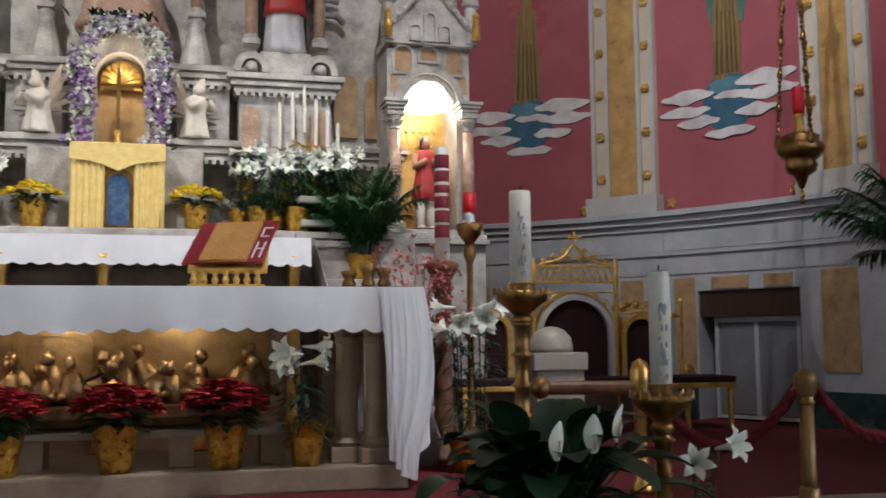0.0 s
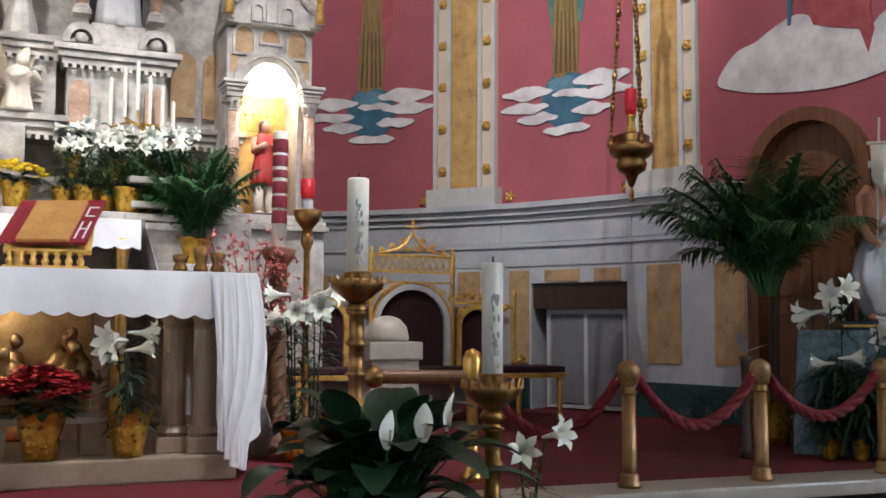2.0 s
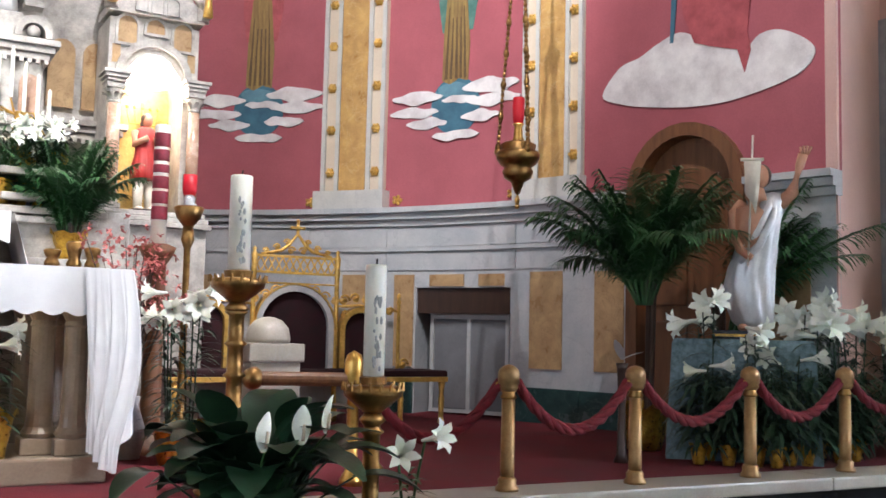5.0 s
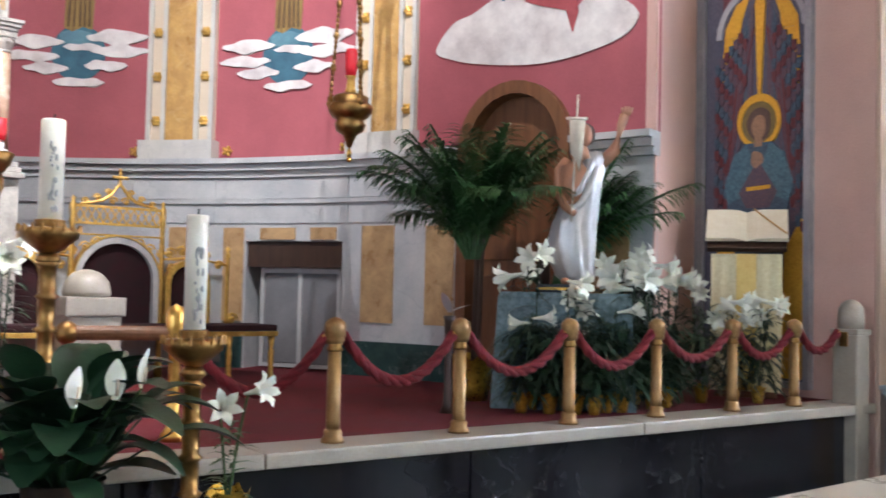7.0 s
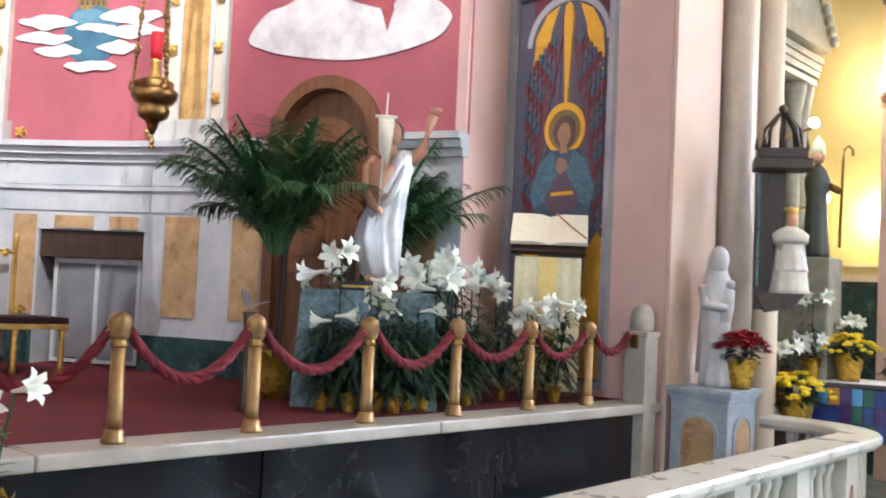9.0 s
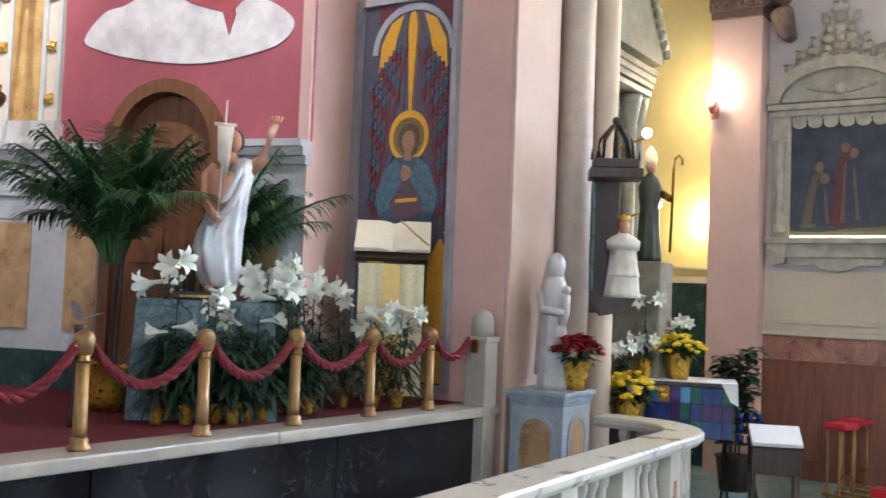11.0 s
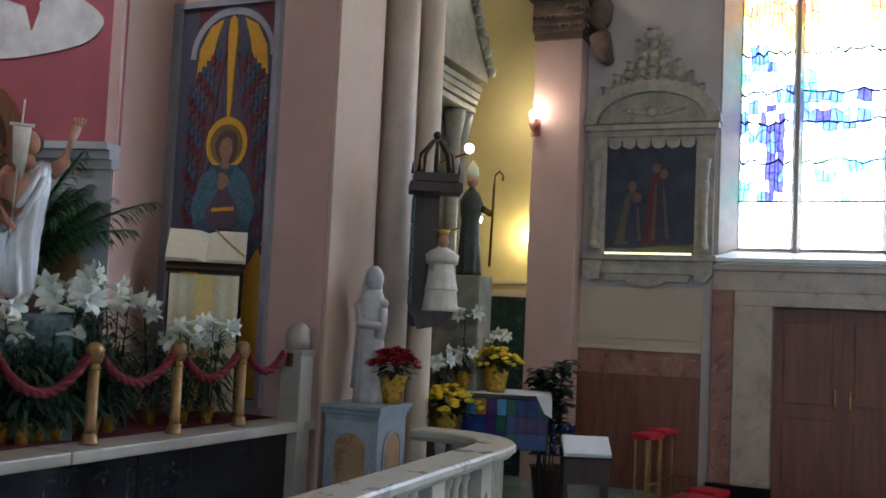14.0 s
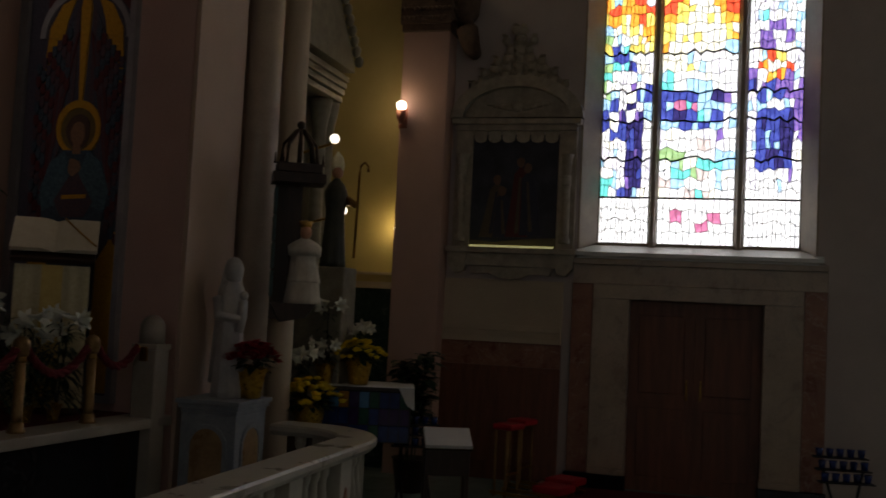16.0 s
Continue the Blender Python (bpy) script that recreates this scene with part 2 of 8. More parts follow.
PALEW = mat("pale_grey_pink_plaster", (0.56, 0.49, 0.47), (0.48, 0.42, 0.41), 1.6, 0.7, bump=0.08)
POSTM = mat("worn_brass_post", (0.36, 0.22, 0.09), (0.24, 0.14, 0.055), 16, 0.42, metal=0.55, bump=0.15)
LEATHER = mat("red_leather", (0.24, 0.012, 0.022), (0.18, 0.008, 0.015), 10, 0.5, bump=0.1)
# near-black that stands in for shade inside niches and arches
SHADOWB = mat("brown_black_shade", (0.02, 0.016, 0.016), None, 4, 0.8)

# ---- mesh helpers ----
def thing(name, at=(0, 0, 0), label="", category="", group="", kind="", rz=0.0):
    ob = new(name)
    ob.empty_display_size = 0.1
    ob.matrix_world = pose(*at, 0, 0, rz)
    return tagged(ob, label, category, group, kind)


def part(name, bm, material, parent=None, label="", smooth=False, kind=""):
    me = bpy.data.meshes.new(name)
    if smooth:
        for f in bm.faces:
            f.smooth = True
    bmesh.ops.recalc_face_normals(bm, faces=bm.faces)
    bm.to_mesh(me)
    bm.free()
    me.materials.append(material)
    ob = new(name, me)
    if parent is not None:
        ob.parent = parent
    return tagged(ob, label, "", "", kind)


def solid(name, bm, material, label="", category="", kind="", group="", smooth=False, at=None, rz=0.0):
    """A top-level thing of one mesh."""
    ob = part(name, bm, material, None, "", smooth)
    if at:
        ob.matrix_world = pose(*at, 0, 0, rz)
    return tagged(ob, label, category, group, kind)


def B():
    return bmesh.new()


def box(bm, x0, x1, y0, y1, z0, z1, bevel=0.0, m=None):
    vs = [bm.verts.new((x, y, z)) for z in (z0, z1) for y in (y0, y1) for x in (x0, x1)]
    fs = [bm.faces.new([vs[i] for i in q]) for q in ((0, 2, 3, 1), (4, 5, 7, 6), (0, 1, 5, 4), (2, 6, 7, 3), (0, 4, 6, 2), (1, 3, 7, 5))]
    if bevel:
        es = list({e for f in fs for e in f.edges})
        r = bmesh.ops.bevel(bm, geom=es, offset=bevel, segments=2, affect="EDGES", profile=0.6)
        vs = list({v for f in r["faces"] for v in f.verts} | {v for v in vs if v.is_valid})
    if m is not None:
        for v in vs:
            if v.is_valid:
                v.co = m @ v.co
    return bm


def lathe(bm, prof, seg=20, at=(0, 0, 0), a0=0.0, a1=360.0, m=None, squash=1.0):
    """Turn a profile of (radius, height) round the z axis."""
    full = abs(a1 - a0) >= 359.9
    n = seg if full else seg + 1
    rings = []
    for r, z in prof:
        ring = []
        for i in range(n):
            a = radians(a0 + (a1 - a0) * i / seg)
            co = Vector((at[0] + r * math.cos(a), at[1] + r * squash * math.sin(a), at[2] + z))
            ring.append(bm.verts.new(m @ co if m is not None else co))
        rings.append(ring)
    for p, q in zip(rings, rings[1:]):
        for i in range(seg):
            j = (i + 1) % n
            bm.faces.new((p[i], p[j], q[j], q[i]))
    if full:
        if prof[0][0] > 1e-4:
            bm.faces.new(rings[0][::-1])
        if prof[-1][0] > 1e-4:
            bm.faces.new(rings[-1])
    return bm


def tube(bm, pts, radii, seg=8, cap=True):
    pts = [Vector(p) for p in pts]
    if not hasattr(radii, "__len__"):
        radii = [radii] * len(pts)
    rings = []
    up = Vector((0, 0, 1))
    for i, p in enumerate(pts):
        d = (pts[min(i + 1, len(pts) - 1)] - pts[max(i - 1, 0)]).normalized()
        ref = up if abs(d.z) < 0.95 else Vector((1, 0, 0))
        s = d.cross(ref).normalized()
        u = s.cross(d)
        rings.append([bm.verts.new(p + (s * math.cos(2 * math.pi * k / seg) + u * math.sin(2 * math.pi * k / seg)) * radii[i]) for k in range(seg)])
    for a, b in zip(rings, rings[1:]):
        for k in range(seg):
            bm.faces.new((a[k], a[(k + 1) % seg], b[(k + 1) % seg], b[k]))
    if cap:
        bm.faces.new(rings[0][::-1])
        bm.faces.new(rings[-1])
    return bm


def ball(bm, c, r, seg=10, rings=7, sc=(1, 1, 1), m=None):
    rows = []
    for i in range(1, rings):
        a = math.pi * i / rings
        row = []
        for k in range(seg):
            t = 2 * math.pi * k / seg
            co = Vector((c[0] + r * sc[0] * math.sin(a) * math.cos(t), c[1] + r * sc[1] * math.sin(a) * math.sin(t), c[2] + r * sc[2] * math.cos(a)))
            row.append(bm.verts.new(m @ co if m is not None else co))
        rows.append(row)
    tops = [Vector((c[0], c[1], c[2] + s * r * sc[2])) for s in (1, -1)]
    t, b = (bm.verts.new(m @ v if m is not None else v) for v in tops)
    for p, q in zip(rows, rows[1:]):
        for k in range(seg):
            bm.faces.new((p[k], q[k], q[(k + 1) % seg], p[(k + 1) % seg]))
    for k in range(seg):
        bm.faces.new((t, rows[0][k], rows[0][(k + 1) % seg]))
        bm.faces.new((b, rows[-1][(k + 1) % seg], rows[-1][k]))
    return bm


def prism(bm, poly, d0, d1, m):
    """Extrude a polygon of (u, v) from depth d0 to d1; m maps (u, depth, v)."""
    a = [bm.verts.new(m @ Vector((u, d0, v))) for u, v in poly]
    b = [bm.verts.new(m @ Vector((u, d1, v))) for u, v in poly]
    bm.faces.new(a)
    bm.faces.new(b[::-1])
    n = len(poly)
    for i in range(n):
        bm.faces.new((a[i], b[i], b[(i + 1) % n], a[(i + 1) % n]))
    return bm


def arch_poly(u0, u1, v0, vs, seg=14, peak=None):
    """A doorway outline: up the sides to vs, then a round arch."""
    c, r = (u0 + u1) / 2, (u1 - u0) / 2
    h = peak if peak is not None else r
    pts = [(u0, v0), (u1, v0)]
    for i in range(seg + 1):
        a = math.pi * i / seg
        pts.append((c + r * math.cos(a), vs + h * math.sin(a)))
    return pts


def ring_prism(bm, outer, inner, d0, d1, m):
    """A frame between two outlines with the same number of corners."""
    n = len(outer)
    v = [[bm.verts.new(m @ Vector((u, d, w))) for u, w in p] for p in (outer, inner) for d in (d0, d1)]
    of, ob_, if_, ib = v
    for i in range(n):
        j = (i + 1) % n
        bm.faces.new((of[i], of[j], if_[j], if_[i]))
        bm.faces.new((ob_[i], ib[i], ib[j], ob_[j]))
        bm.faces.new((of[i], ob_[i], ob_[j], of[j]))
        bm.faces.new((if_[i], if_[j], ib[j], ib[i]))
    return bm


APSE_C, APSE_R = (-0.45, 4.9), 5.87


def on_arc(r, deg, z):
    a = radians(deg)
    return Vector((APSE_C[0] + r * math.sin(a), APSE_C[1] + r * math.cos(a), z))


def arc_band(bm, r0, r1, z0, z1, a0, a1, step=2.0):
    n = max(1, round(abs(a1 - a0) / step))
    rows = [[bm.verts.new(on_arc(r, a0 + (a1 - a0) * i / n, z)) for r, z in ((r0, z0), (r0, z1), (r1, z1), (r1, z0))] for i in range(n + 1)]
    for p, q in zip(rows, rows[1:]):
        for k in range(4):
            bm.faces.new((p[k], p[(k + 1) % 4], q[(k + 1) % 4], q[k]))
    bm.faces.new(rows[0])
    bm.faces.new(rows[-1][::-1])
    return bm


def arc_patch(bm, r, poly, grow=0.012):
    """A flat-lying painted shape of (degrees, z) on the apse wall, a little proud of it."""
    n = len(poly)
    f = [bm.verts.new(on_arc(r - grow, a, z)) for a, z in poly]
    g = [bm.verts.new(on_arc(r + 0.004, a, z)) for a, z in poly]
    ca, cz = sum(a for a, _ in poly) / n, sum(z for _, z in poly) / n
    c = bm.verts.new(on_arc(r - grow, ca, cz))
    for i in range(n):
        j = (i + 1) % n
        bm.faces.new((f[i], f[j], c))
        bm.faces.new((f[i], g[i], g[j], f[j]))
    return bm


def blob(cx, cz, rx, rz, n=26, wob=0.12, seed=0):
    rnd = random.Random(seed)
    ph = [rnd.uniform(0, 6.28) for _ in range(3)]
    out = []
    for i in range(n):
        t = 2 * math.pi * i / n
        k = 1 + wob * (math.sin(3 * t + ph[0]) + 0.6 * math.sin(5 * t + ph[1]) + 0.4 * math.sin(8 * t + ph[2]))
        out.append((cx + rx * k * math.cos(t), cz + rz * k * math.sin(t)))
    return out


def multi(name, pieces, label="", category="", at=None, rz=0.0, group="", scale=1.0, smooth=True):
    """One mesh of several materials (a statue)."""
    me = bpy.data.meshes.new(name)
    allb = bmesh.new()
    for i, (b, material) in enumerate(pieces):
        for f in b.faces:
            f.material_index, f.smooth = i, smooth
        bmesh.ops.recalc_face_normals(b, faces=b.faces)
        tmp = bpy.data.meshes.new("tmp")
        b.to_mesh(tmp)
        b.free()
        allb.from_mesh(tmp)
        bpy.data.meshes.remove(tmp)
        me.materials.append(material)
    allb.to_mesh(me)
    allb.free()
    ob = new(name, me)
    if at:
        ob.matrix_world = pose(*at, 0, 0, rz) @ Matrix.Scale(scale, 4)
    return tagged(ob, label, category, group)


def blade(bm, base, direction, length, width, droop=0.3, n=4, fold=0.15):
    """A leaf or petal: a strip that tapers at both ends, bends down, and is folded along its middle."""
    d = Vector(direction).normalized()
    side = d.cross(Vector((0, 0, 1)))
    side = side.normalized() if side.length > 1e-3 else Vector((1, 0, 0))
    p = Vector(base)
    rows = []
    for i in range(n + 1):
        t = i / n
        w = width * (math.sin(math.pi * min(0.97, 0.08 + 0.9 * t)) ** 0.8) * 0.5
        up = side.cross(d).normalized()
        rows.append((bm.verts.new(p - side * w + up * w * fold), bm.verts.new(p), bm.verts.new(p + side * w + up * w * fold)))
        p = p + d * (length / n)
        d = (d + Vector((0, 0, -droop / n))).normalized()
    for a, b in zip(rows, rows[1:]):
        bm.faces.new((a[0], a[1], b[1], b[0]))
        bm.faces.new((a[1], a[2], b[2], b[1]))
    return bm


def trumpet(bm, at, direction, size):
    """A lily bloom: a slim tube that opens into six pointed, curled petals."""
    d = Vector(direction).normalized()
    s = d.orthogonal().normalized()
    u = d.cross(s)
    at = Vector(at)
    for k in range(6):
        a0 = k * math.pi / 3
        rows = []
        for t, r, w in ((0.0, 0.04, 0.0231), (0.5, 0.09, 0.052), (0.78, 0.19, 0.17), (0.97, 0.38, 0.13), (0.93, 0.58, 0.01)):
            c = at + d * size * t + (s * math.cos(a0) + u * math.sin(a0)) * r * size
            q = (s * -math.sin(a0) + u * math.cos(a0)) * w * size
            rows.append((bm.verts.new(c - q), bm.verts.new(c + q)))
        for p, q in zip(rows, rows[1:]):
            bm.faces.new((p[0], p[1], q[1], q[0]))
    bmesh.ops.remove_doubles(bm, verts=bm.verts, dist=1e-5)
    return bm


def foil_pot(bm, r=0.1, h=0.2, seed=1, z0=0.0):
    rnd = random.Random(seed)
    n = 22
    rings = []
    for t in (0.0, 0.25, 0.5, 0.75, 1.0, 1.12):
        rr = r * (0.72 + 0.34 * t + (0.16 if t > 1 else 0))
        rings.append([bm.verts.new((rr * (1 + rnd.uniform(-.07, .07)) * math.cos(6.2832 * k / n), rr * (1 + rnd.uniform(-.07, .07)) * math.sin(6.2832 * k / n),
                                    z0 + h * t + (rnd.uniform(-.02, .03) if t > 1 else 0))) for k in range(n)])
    for a, b in zip(rings, rings[1:]):
        for k in range(n):
            bm.faces.new((a[k], a[(k + 1) % n], b[(k + 1) % n], b[k]))
    bm.faces.new(rings[0][::-1])
    bm.faces.new([bm.verts.new((v.co.x * 0.9, v.co.y * 0.9, z0 + h * 0.9)) for v in rings[4]])
    return bm


def figure(h, w, depth=0.8, folds=7, amp=0.05, waist=0.62, top=0.83, seed=3):
    """A robed body of height h (to the neck) and width w: an oval column with folds."""
    bm = bmesh.new()
    rnd = random.Random(seed)
    ph = rnd.uniform(0, 6)
    prof = ((0.0, 1.0), (0.06, 0.97), (0.25, 0.88), (0.45, 0.80), (waist, 0.72), (0.72, 0.86), (top, 0.92), (0.93, 0.62), (0.98, 0.28), (1.0, 0.2))
    n = 28
    rings = []
    for t, k in prof:
        f = amp * (1 - t) * 1.4
        rings.append([bm.verts.new((w / 2 * k * (1 + f * math.sin(folds * a + ph + t * 2)) * math.cos(a), w / 2 * depth * k * (1 + f * math.sin(folds * a + ph + t * 2)) * math.sin(a), h * t))
                      for a in (6.2832 * i / n for i in range(n))])
    for a, b in zip(rings, rings[1:]):
        for k in range(n):
            bm.faces.new((a[k], a[(k + 1) % n], b[(k + 1) % n], b[k]))
    bm.faces.new(rings[0][::-1])
    bm.faces.new(rings[-1])
    return bm


def candle_stick(name, at, h, r, label, stand=WAX, category="candle"):
    c = thing(name, at, label, category)
    part("wax", lathe(B(), [(r, 0), (r, h * 0.985), (r * 0.9, h), (r * 0.3, h * 0.99)], 20), WAX, c, "", True)
    part("wick", tube(B(), [(0, 0, h * 0.985), (0.002, 0, h + 0.02)], 0.003, 6), IRON, c)
    return c

# ---- the structure ----
FLOOR = 0.89
S_O, S_U, S_N = Vector((5.19, 6.52, 0)), Vector((0.2273, -0.9738, 0)), Vector((0.9738, 0.2273, 0))
M_S = Matrix((( S_U.x, S_N.x, 0, S_O.x), (S_U.y, S_N.y, 0, S_O.y), (0, 0, 1, 0), (0, 0, 0, 1)))
S_LEN = 2.156
# faces -x: u runs towards -y (to the right as seen from the nave), depth runs to +x
def face_x(x, y):
    return Matrix(((0, 1, 0, x), (-1, 0, 0, y), (0, 0, 1, 0), (0, 0, 0, 1)))
# faces -y: u runs to +x, depth to +y
def face_y(x, y):
    return Matrix.Translation((x, y, 0))


def structure(name, bm, material, label="", category="", parent=None, smooth=False):
    ob = part(name, bm, material, parent, "", smooth)
    return ob if parent is not None else tagged(ob, label, category, "", "structure")


structure("floor", box(B(), -12.2, 11.4, -14, 4.6, -0.2, 0.0), TILE, "polished grey-green terrazzo church floor", "floor")
structure("ceiling", box(B(), -12.2, 11.6, -14.3, 11.4, 8.0, 8.3), CREAMW, "plain cream plaster ceiling", "ceiling")
structure("wall_south", box(B(), -12.2, 11.4, -14.3, -14.0, 0, 8), CREAMW, "plain cream back wall of the nave", "wall")
# unseen wall; its window openings are added for the fill lamps
bm = B()
box(bm, -12.2, -11.9, -14, -10.2, 0, 8), box(bm, -12.2, -11.9, -7.8, -5.7, 0, 8), box(bm, -12.2, -11.9, -3.3, -1.2, 0, 8), box(bm, -12.2, -11.9, 1.2, 4.6, 0, 8)
for wy in (-9.0, -4.5, 0.0):
    box(bm, -12.2, -11.9, wy - 1.2, wy + 1.2, 0, 2.4), box(bm, -12.2, -11.9, wy - 1.2, wy + 1.2, 6.8, 8)
structure("wall_west", bm, CREAMW, "unseen cream side wall with openings added for the fill lamps", "wall")
structure("wall_north_left", box(B(), -12.2, -6.5, 4.6, 4.9, 0, 8), PINKW, "plain pink wall beside the apse", "wall")

# sanctuary platform
structure("sanctuary_floor", prism(B(), [(-7.0, 4.62), (7.0, 3.68), (7.0, 10.95), (-7.0, 10.95)], 0.0, FLOOR, Matrix(((1, 0, 0, 0), (0, 0, 1, 0), (0, 1, 0, 0), (0, 0, 0, 1)))), CARPET, "sanctuary platform covered in deep red carpet", "floor")
edge = thing("sanctuary_edge", (0, 0, 0), "black veined marble platform face with white marble coping", "platform edge", kind="structure")
for i in range(8):
    x0 = -6.95 + i * 1.74
    part("slab", box(B(), x0 + 0.004, x0 + 1.732, 3.88, 3.98, 0.0, 0.835, 0.004), BLACKM, edge)
for i in range(6):
    x0 = -6.95 + i * 2.32
    part("coping", box(B(), x0 + 0.002, x0 + 2.316, 3.80, 4.10, 0.835, 0.905, 0.012), WHITEM, edge, "white marble coping")

edge.matrix_world = pose(2.74, 3.91, 0, 0, 0, -4.1) @ Matrix.Translation((-2.74, -3.95, 0))

# apse: green base, grey marble dado with an alcove, mouldings, rose wall
apse = thing("wall_apse", (0, 0, 0), "curved rose-painted apse wall over a grey marble dado", "wall", kind="structure")
bm = B()
arc_band(bm, 5.87, 6.3, FLOOR, 2.66, -100, 57.4), arc_band(bm, 5.87, 6.3, 2.03, 2.66, 57.4, 67.0), arc_band(bm, 5.87, 6.3, FLOOR, 2.66, 67.0, 74.4)
part("dado", bm, GREYM, apse)
bm = B()
arc_band(bm, 5.845, 5.868, FLOOR, 1.18, -100, 57.3), arc_band(bm, 5.845, 5.868, FLOOR, 1.18, 67.1, 74.0)
part("base_course", bm, GREENM, apse, "dark green marble base course")
part("rose_wall", arc_band(B(), 5.95, 6.3, 2.66, 8.0, -100, 74.6), ROSE, apse)
part("lower_moulding", arc_band(B(), 5.835, 5.869, 2.365, 2.40, -100, 74), GREYM, apse)
part("cornice", arc_band(arc_band(arc_band(B(), 5.83, 5.95, 2.60, 2.66, -100, 74), 5.79, 5.96, 2.661, 2.72, -100, 74), 5.75, 5.97, 2.721, 2.77, -100, 74), GREYM, apse)
# joints between the dado slabs
for k, (a0, a1) in enumerate(((20, 34), (34, 46.4), (46.4, 54.4), (54.4, 67.6), (67.6, 73.8))):
    part("frieze_slab", arc_band(B(), 5.855, 5.8695, 2.41, 2.59, a0 + 0.12, a1 - 0.12), GREYM, apse)
    part("dado_slab", arc_band(B(), 5.858, 5.8695, 2.19, 2.355, a0 + 0.12, a1 - 0.12), GREYM, apse)
for a0, a1, z0, z1 in ((33.0, 36.5, 1.30, 2.14), (49.9, 52.2, 1.31, 2.15), (55.2, 57.2, 1.31, 2.15), (58.8, 62.3, 2.045, 2.15), (63.8, 66.4, 2.045, 2.15), (69.0, 72.2, 1.34, 2.16)):
    part("inlay_panel", arc_band(B(), 5.856, 5.8695, z0, z1, a0, a1), OCHREP, apse, "ochre marble inlay panel")
# alcove
bm = B()
arc_band(bm, 6.30, 6.40, FLOOR, 2.1, 56.6, 67.8)
arc_band(bm, 5.90, 6.30, 1.80, 2.028, 57.45, 66.95)
part("alcove_back", bm, DARKW, apse, "dark wooden alcove lining")


def pilaster(a0, a1, name="pilaster"):
    p = thing(name, (0, 0, 0), "ochre marble pilaster with cream fillets and gilt rosettes", "pilaster", "apse pilasters", "structure")
    w = a1 - a0
    part("plinth", arc_band(B(), 5.80, 5.95, 2.771, 2.95, a0 - 0.4, a1 + 0.4), DADO, p, "grey marble plinth")
    part("backing", arc_band(B(), 5.905, 5.949, 2.951, 7.9, a0, a1), CREAMW, p)
    part("shaft", arc_band(B(), 5.875, 5.904, 2.951, 7.9, a0 + w * 0.29, a1 - w * 0.29), OCHREM, p, "ochre marble shaft")
    for k in (0.0, 0.22, 0.72, 0.94):
        part("fillet", arc_band(B(), 5.872, 5.904, 2.951, 7.9, a0 + w * k, a0 + w * (k + 0.06)), DADO, p)
    for k in (0.14, 0.86):
        for i in range(6):
            bm = B()
            c = on_arc(5.89, a0 + w * k, 3.14 + 0.415 * i)
            ball(bm, c, 0.028, 8, 5)
            for j in range(6):
                an = j * math.pi / 3
                ball(bm, c + Vector((math.cos(an) * 0.03 * 0.7, -math.cos(an) * 0.03 * 0.7, math.sin(an) * 0.03)), 0.02, 6, 4)
            part("rosette", bm, GILT, p, "gilt rosette", True)
    return p


for a0, a1 in ((47.2, 53.6), (67.8, 73.8), (26.6, 33.0)):
    pilaster(a0, a1)
for a, z in ((46.0, 2.86), (54.9, 2.86), (66.6, 2.86)):
    bm = B()
    c = on_arc(5.93, a, z)
    ball(bm, c, 0.026, 8, 5)
    for j in range(5):
        ball(bm, c + Vector((math.cos(j * 1.257) * 0.025, -math.cos(j * 1.257) * 0.025, math.sin(j * 1.257) * 0.032)), 0.019, 6, 4)
    solid("wall_rosette", bm, GILT, "small gilt rosette on the rose wall", "ornament", "", "wall rosettes", True)

# straight wall with the arched door
wall_s = thing("wall_northeast", (0, 0, 0), "rose-painted wall with marble dado and an arched door", "wall", kind="structure")
D0, D1, DS = 0.555, 1.43, 2.74
bm = B()
box(bm, 0, D0, 0, 0.07, FLOOR, 2.66, m=M_S), box(bm, D1, S_LEN, 0, 0.07, FLOOR, 2.66, m=M_S)
part("dado", bm, GREYM, wall_s)
bm = B()
arch = [p for p in arch_poly(D0, D1, 2.66, DS)][2:]
prism(bm, [(0, 2.661), (D0, 2.661)] + arch[::-1] + [(D1, 2.661), (S_LEN, 2.661), (S_LEN, 8.0), (0, 8.0)], 0.03, 0.10, M_S)
part("rose_wall", bm, ROSE, wall_s)
bm = B()
for u0, u1 in ((-0.02, D0 - 0.10), (D1 + 0.10, S_LEN + 0.02)):
    box(bm, u0, u1, -0.04, 0.06, 2.60, 2.66, m=M_S), box(bm, u0, u1, -0.08, 0.06, 2.661, 2.72, m=M_S), box(bm, u0, u1, -0.12, 0.06, 2.721, 2.77, m=M_S)
    box(bm, u0, u1, -0.035, 0.0, 2.365, 2.40, m=M_S)
part("cornice", bm, GREYM, wall_s)
part("base_course", box(box(B(), 0, D0 - 0.09, -0.02, -0.002, FLOOR, 1.18, m=M_S), D1 + 0.09, S_LEN, -0.02, -0.002, FLOOR, 1.18, m=M_S), GREENM, wall_s)
for u0, u1 in ((0.15, 0.44), (1.62, 1.98)):
    part("inlay_panel", box(B(), u0, u1, -0.012, -0.001, 1.34, 2.15, m=M_S), OCHREP, wall_s, "ochre marble inlay panel")
door = thing("door_1", (0, 0, 0), "round-arched brown wooden sacristy door, closed", "door", kind="structure")
out, inn = arch_poly(D0 - 0.07, D1 + 0.07, FLOOR, DS), arch_poly(D0 + 0.03, D1 - 0.03, FLOOR, DS)
part("casing", ring_prism(B(), out, inn, -0.05, 0.10, M_S), WOOD, door)
part("leaf", prism(B(), arch_poly(D0 + 0.028, D1 - 0.028, FLOOR, DS), 0.09, 0.15, M_S), WOOD, door)
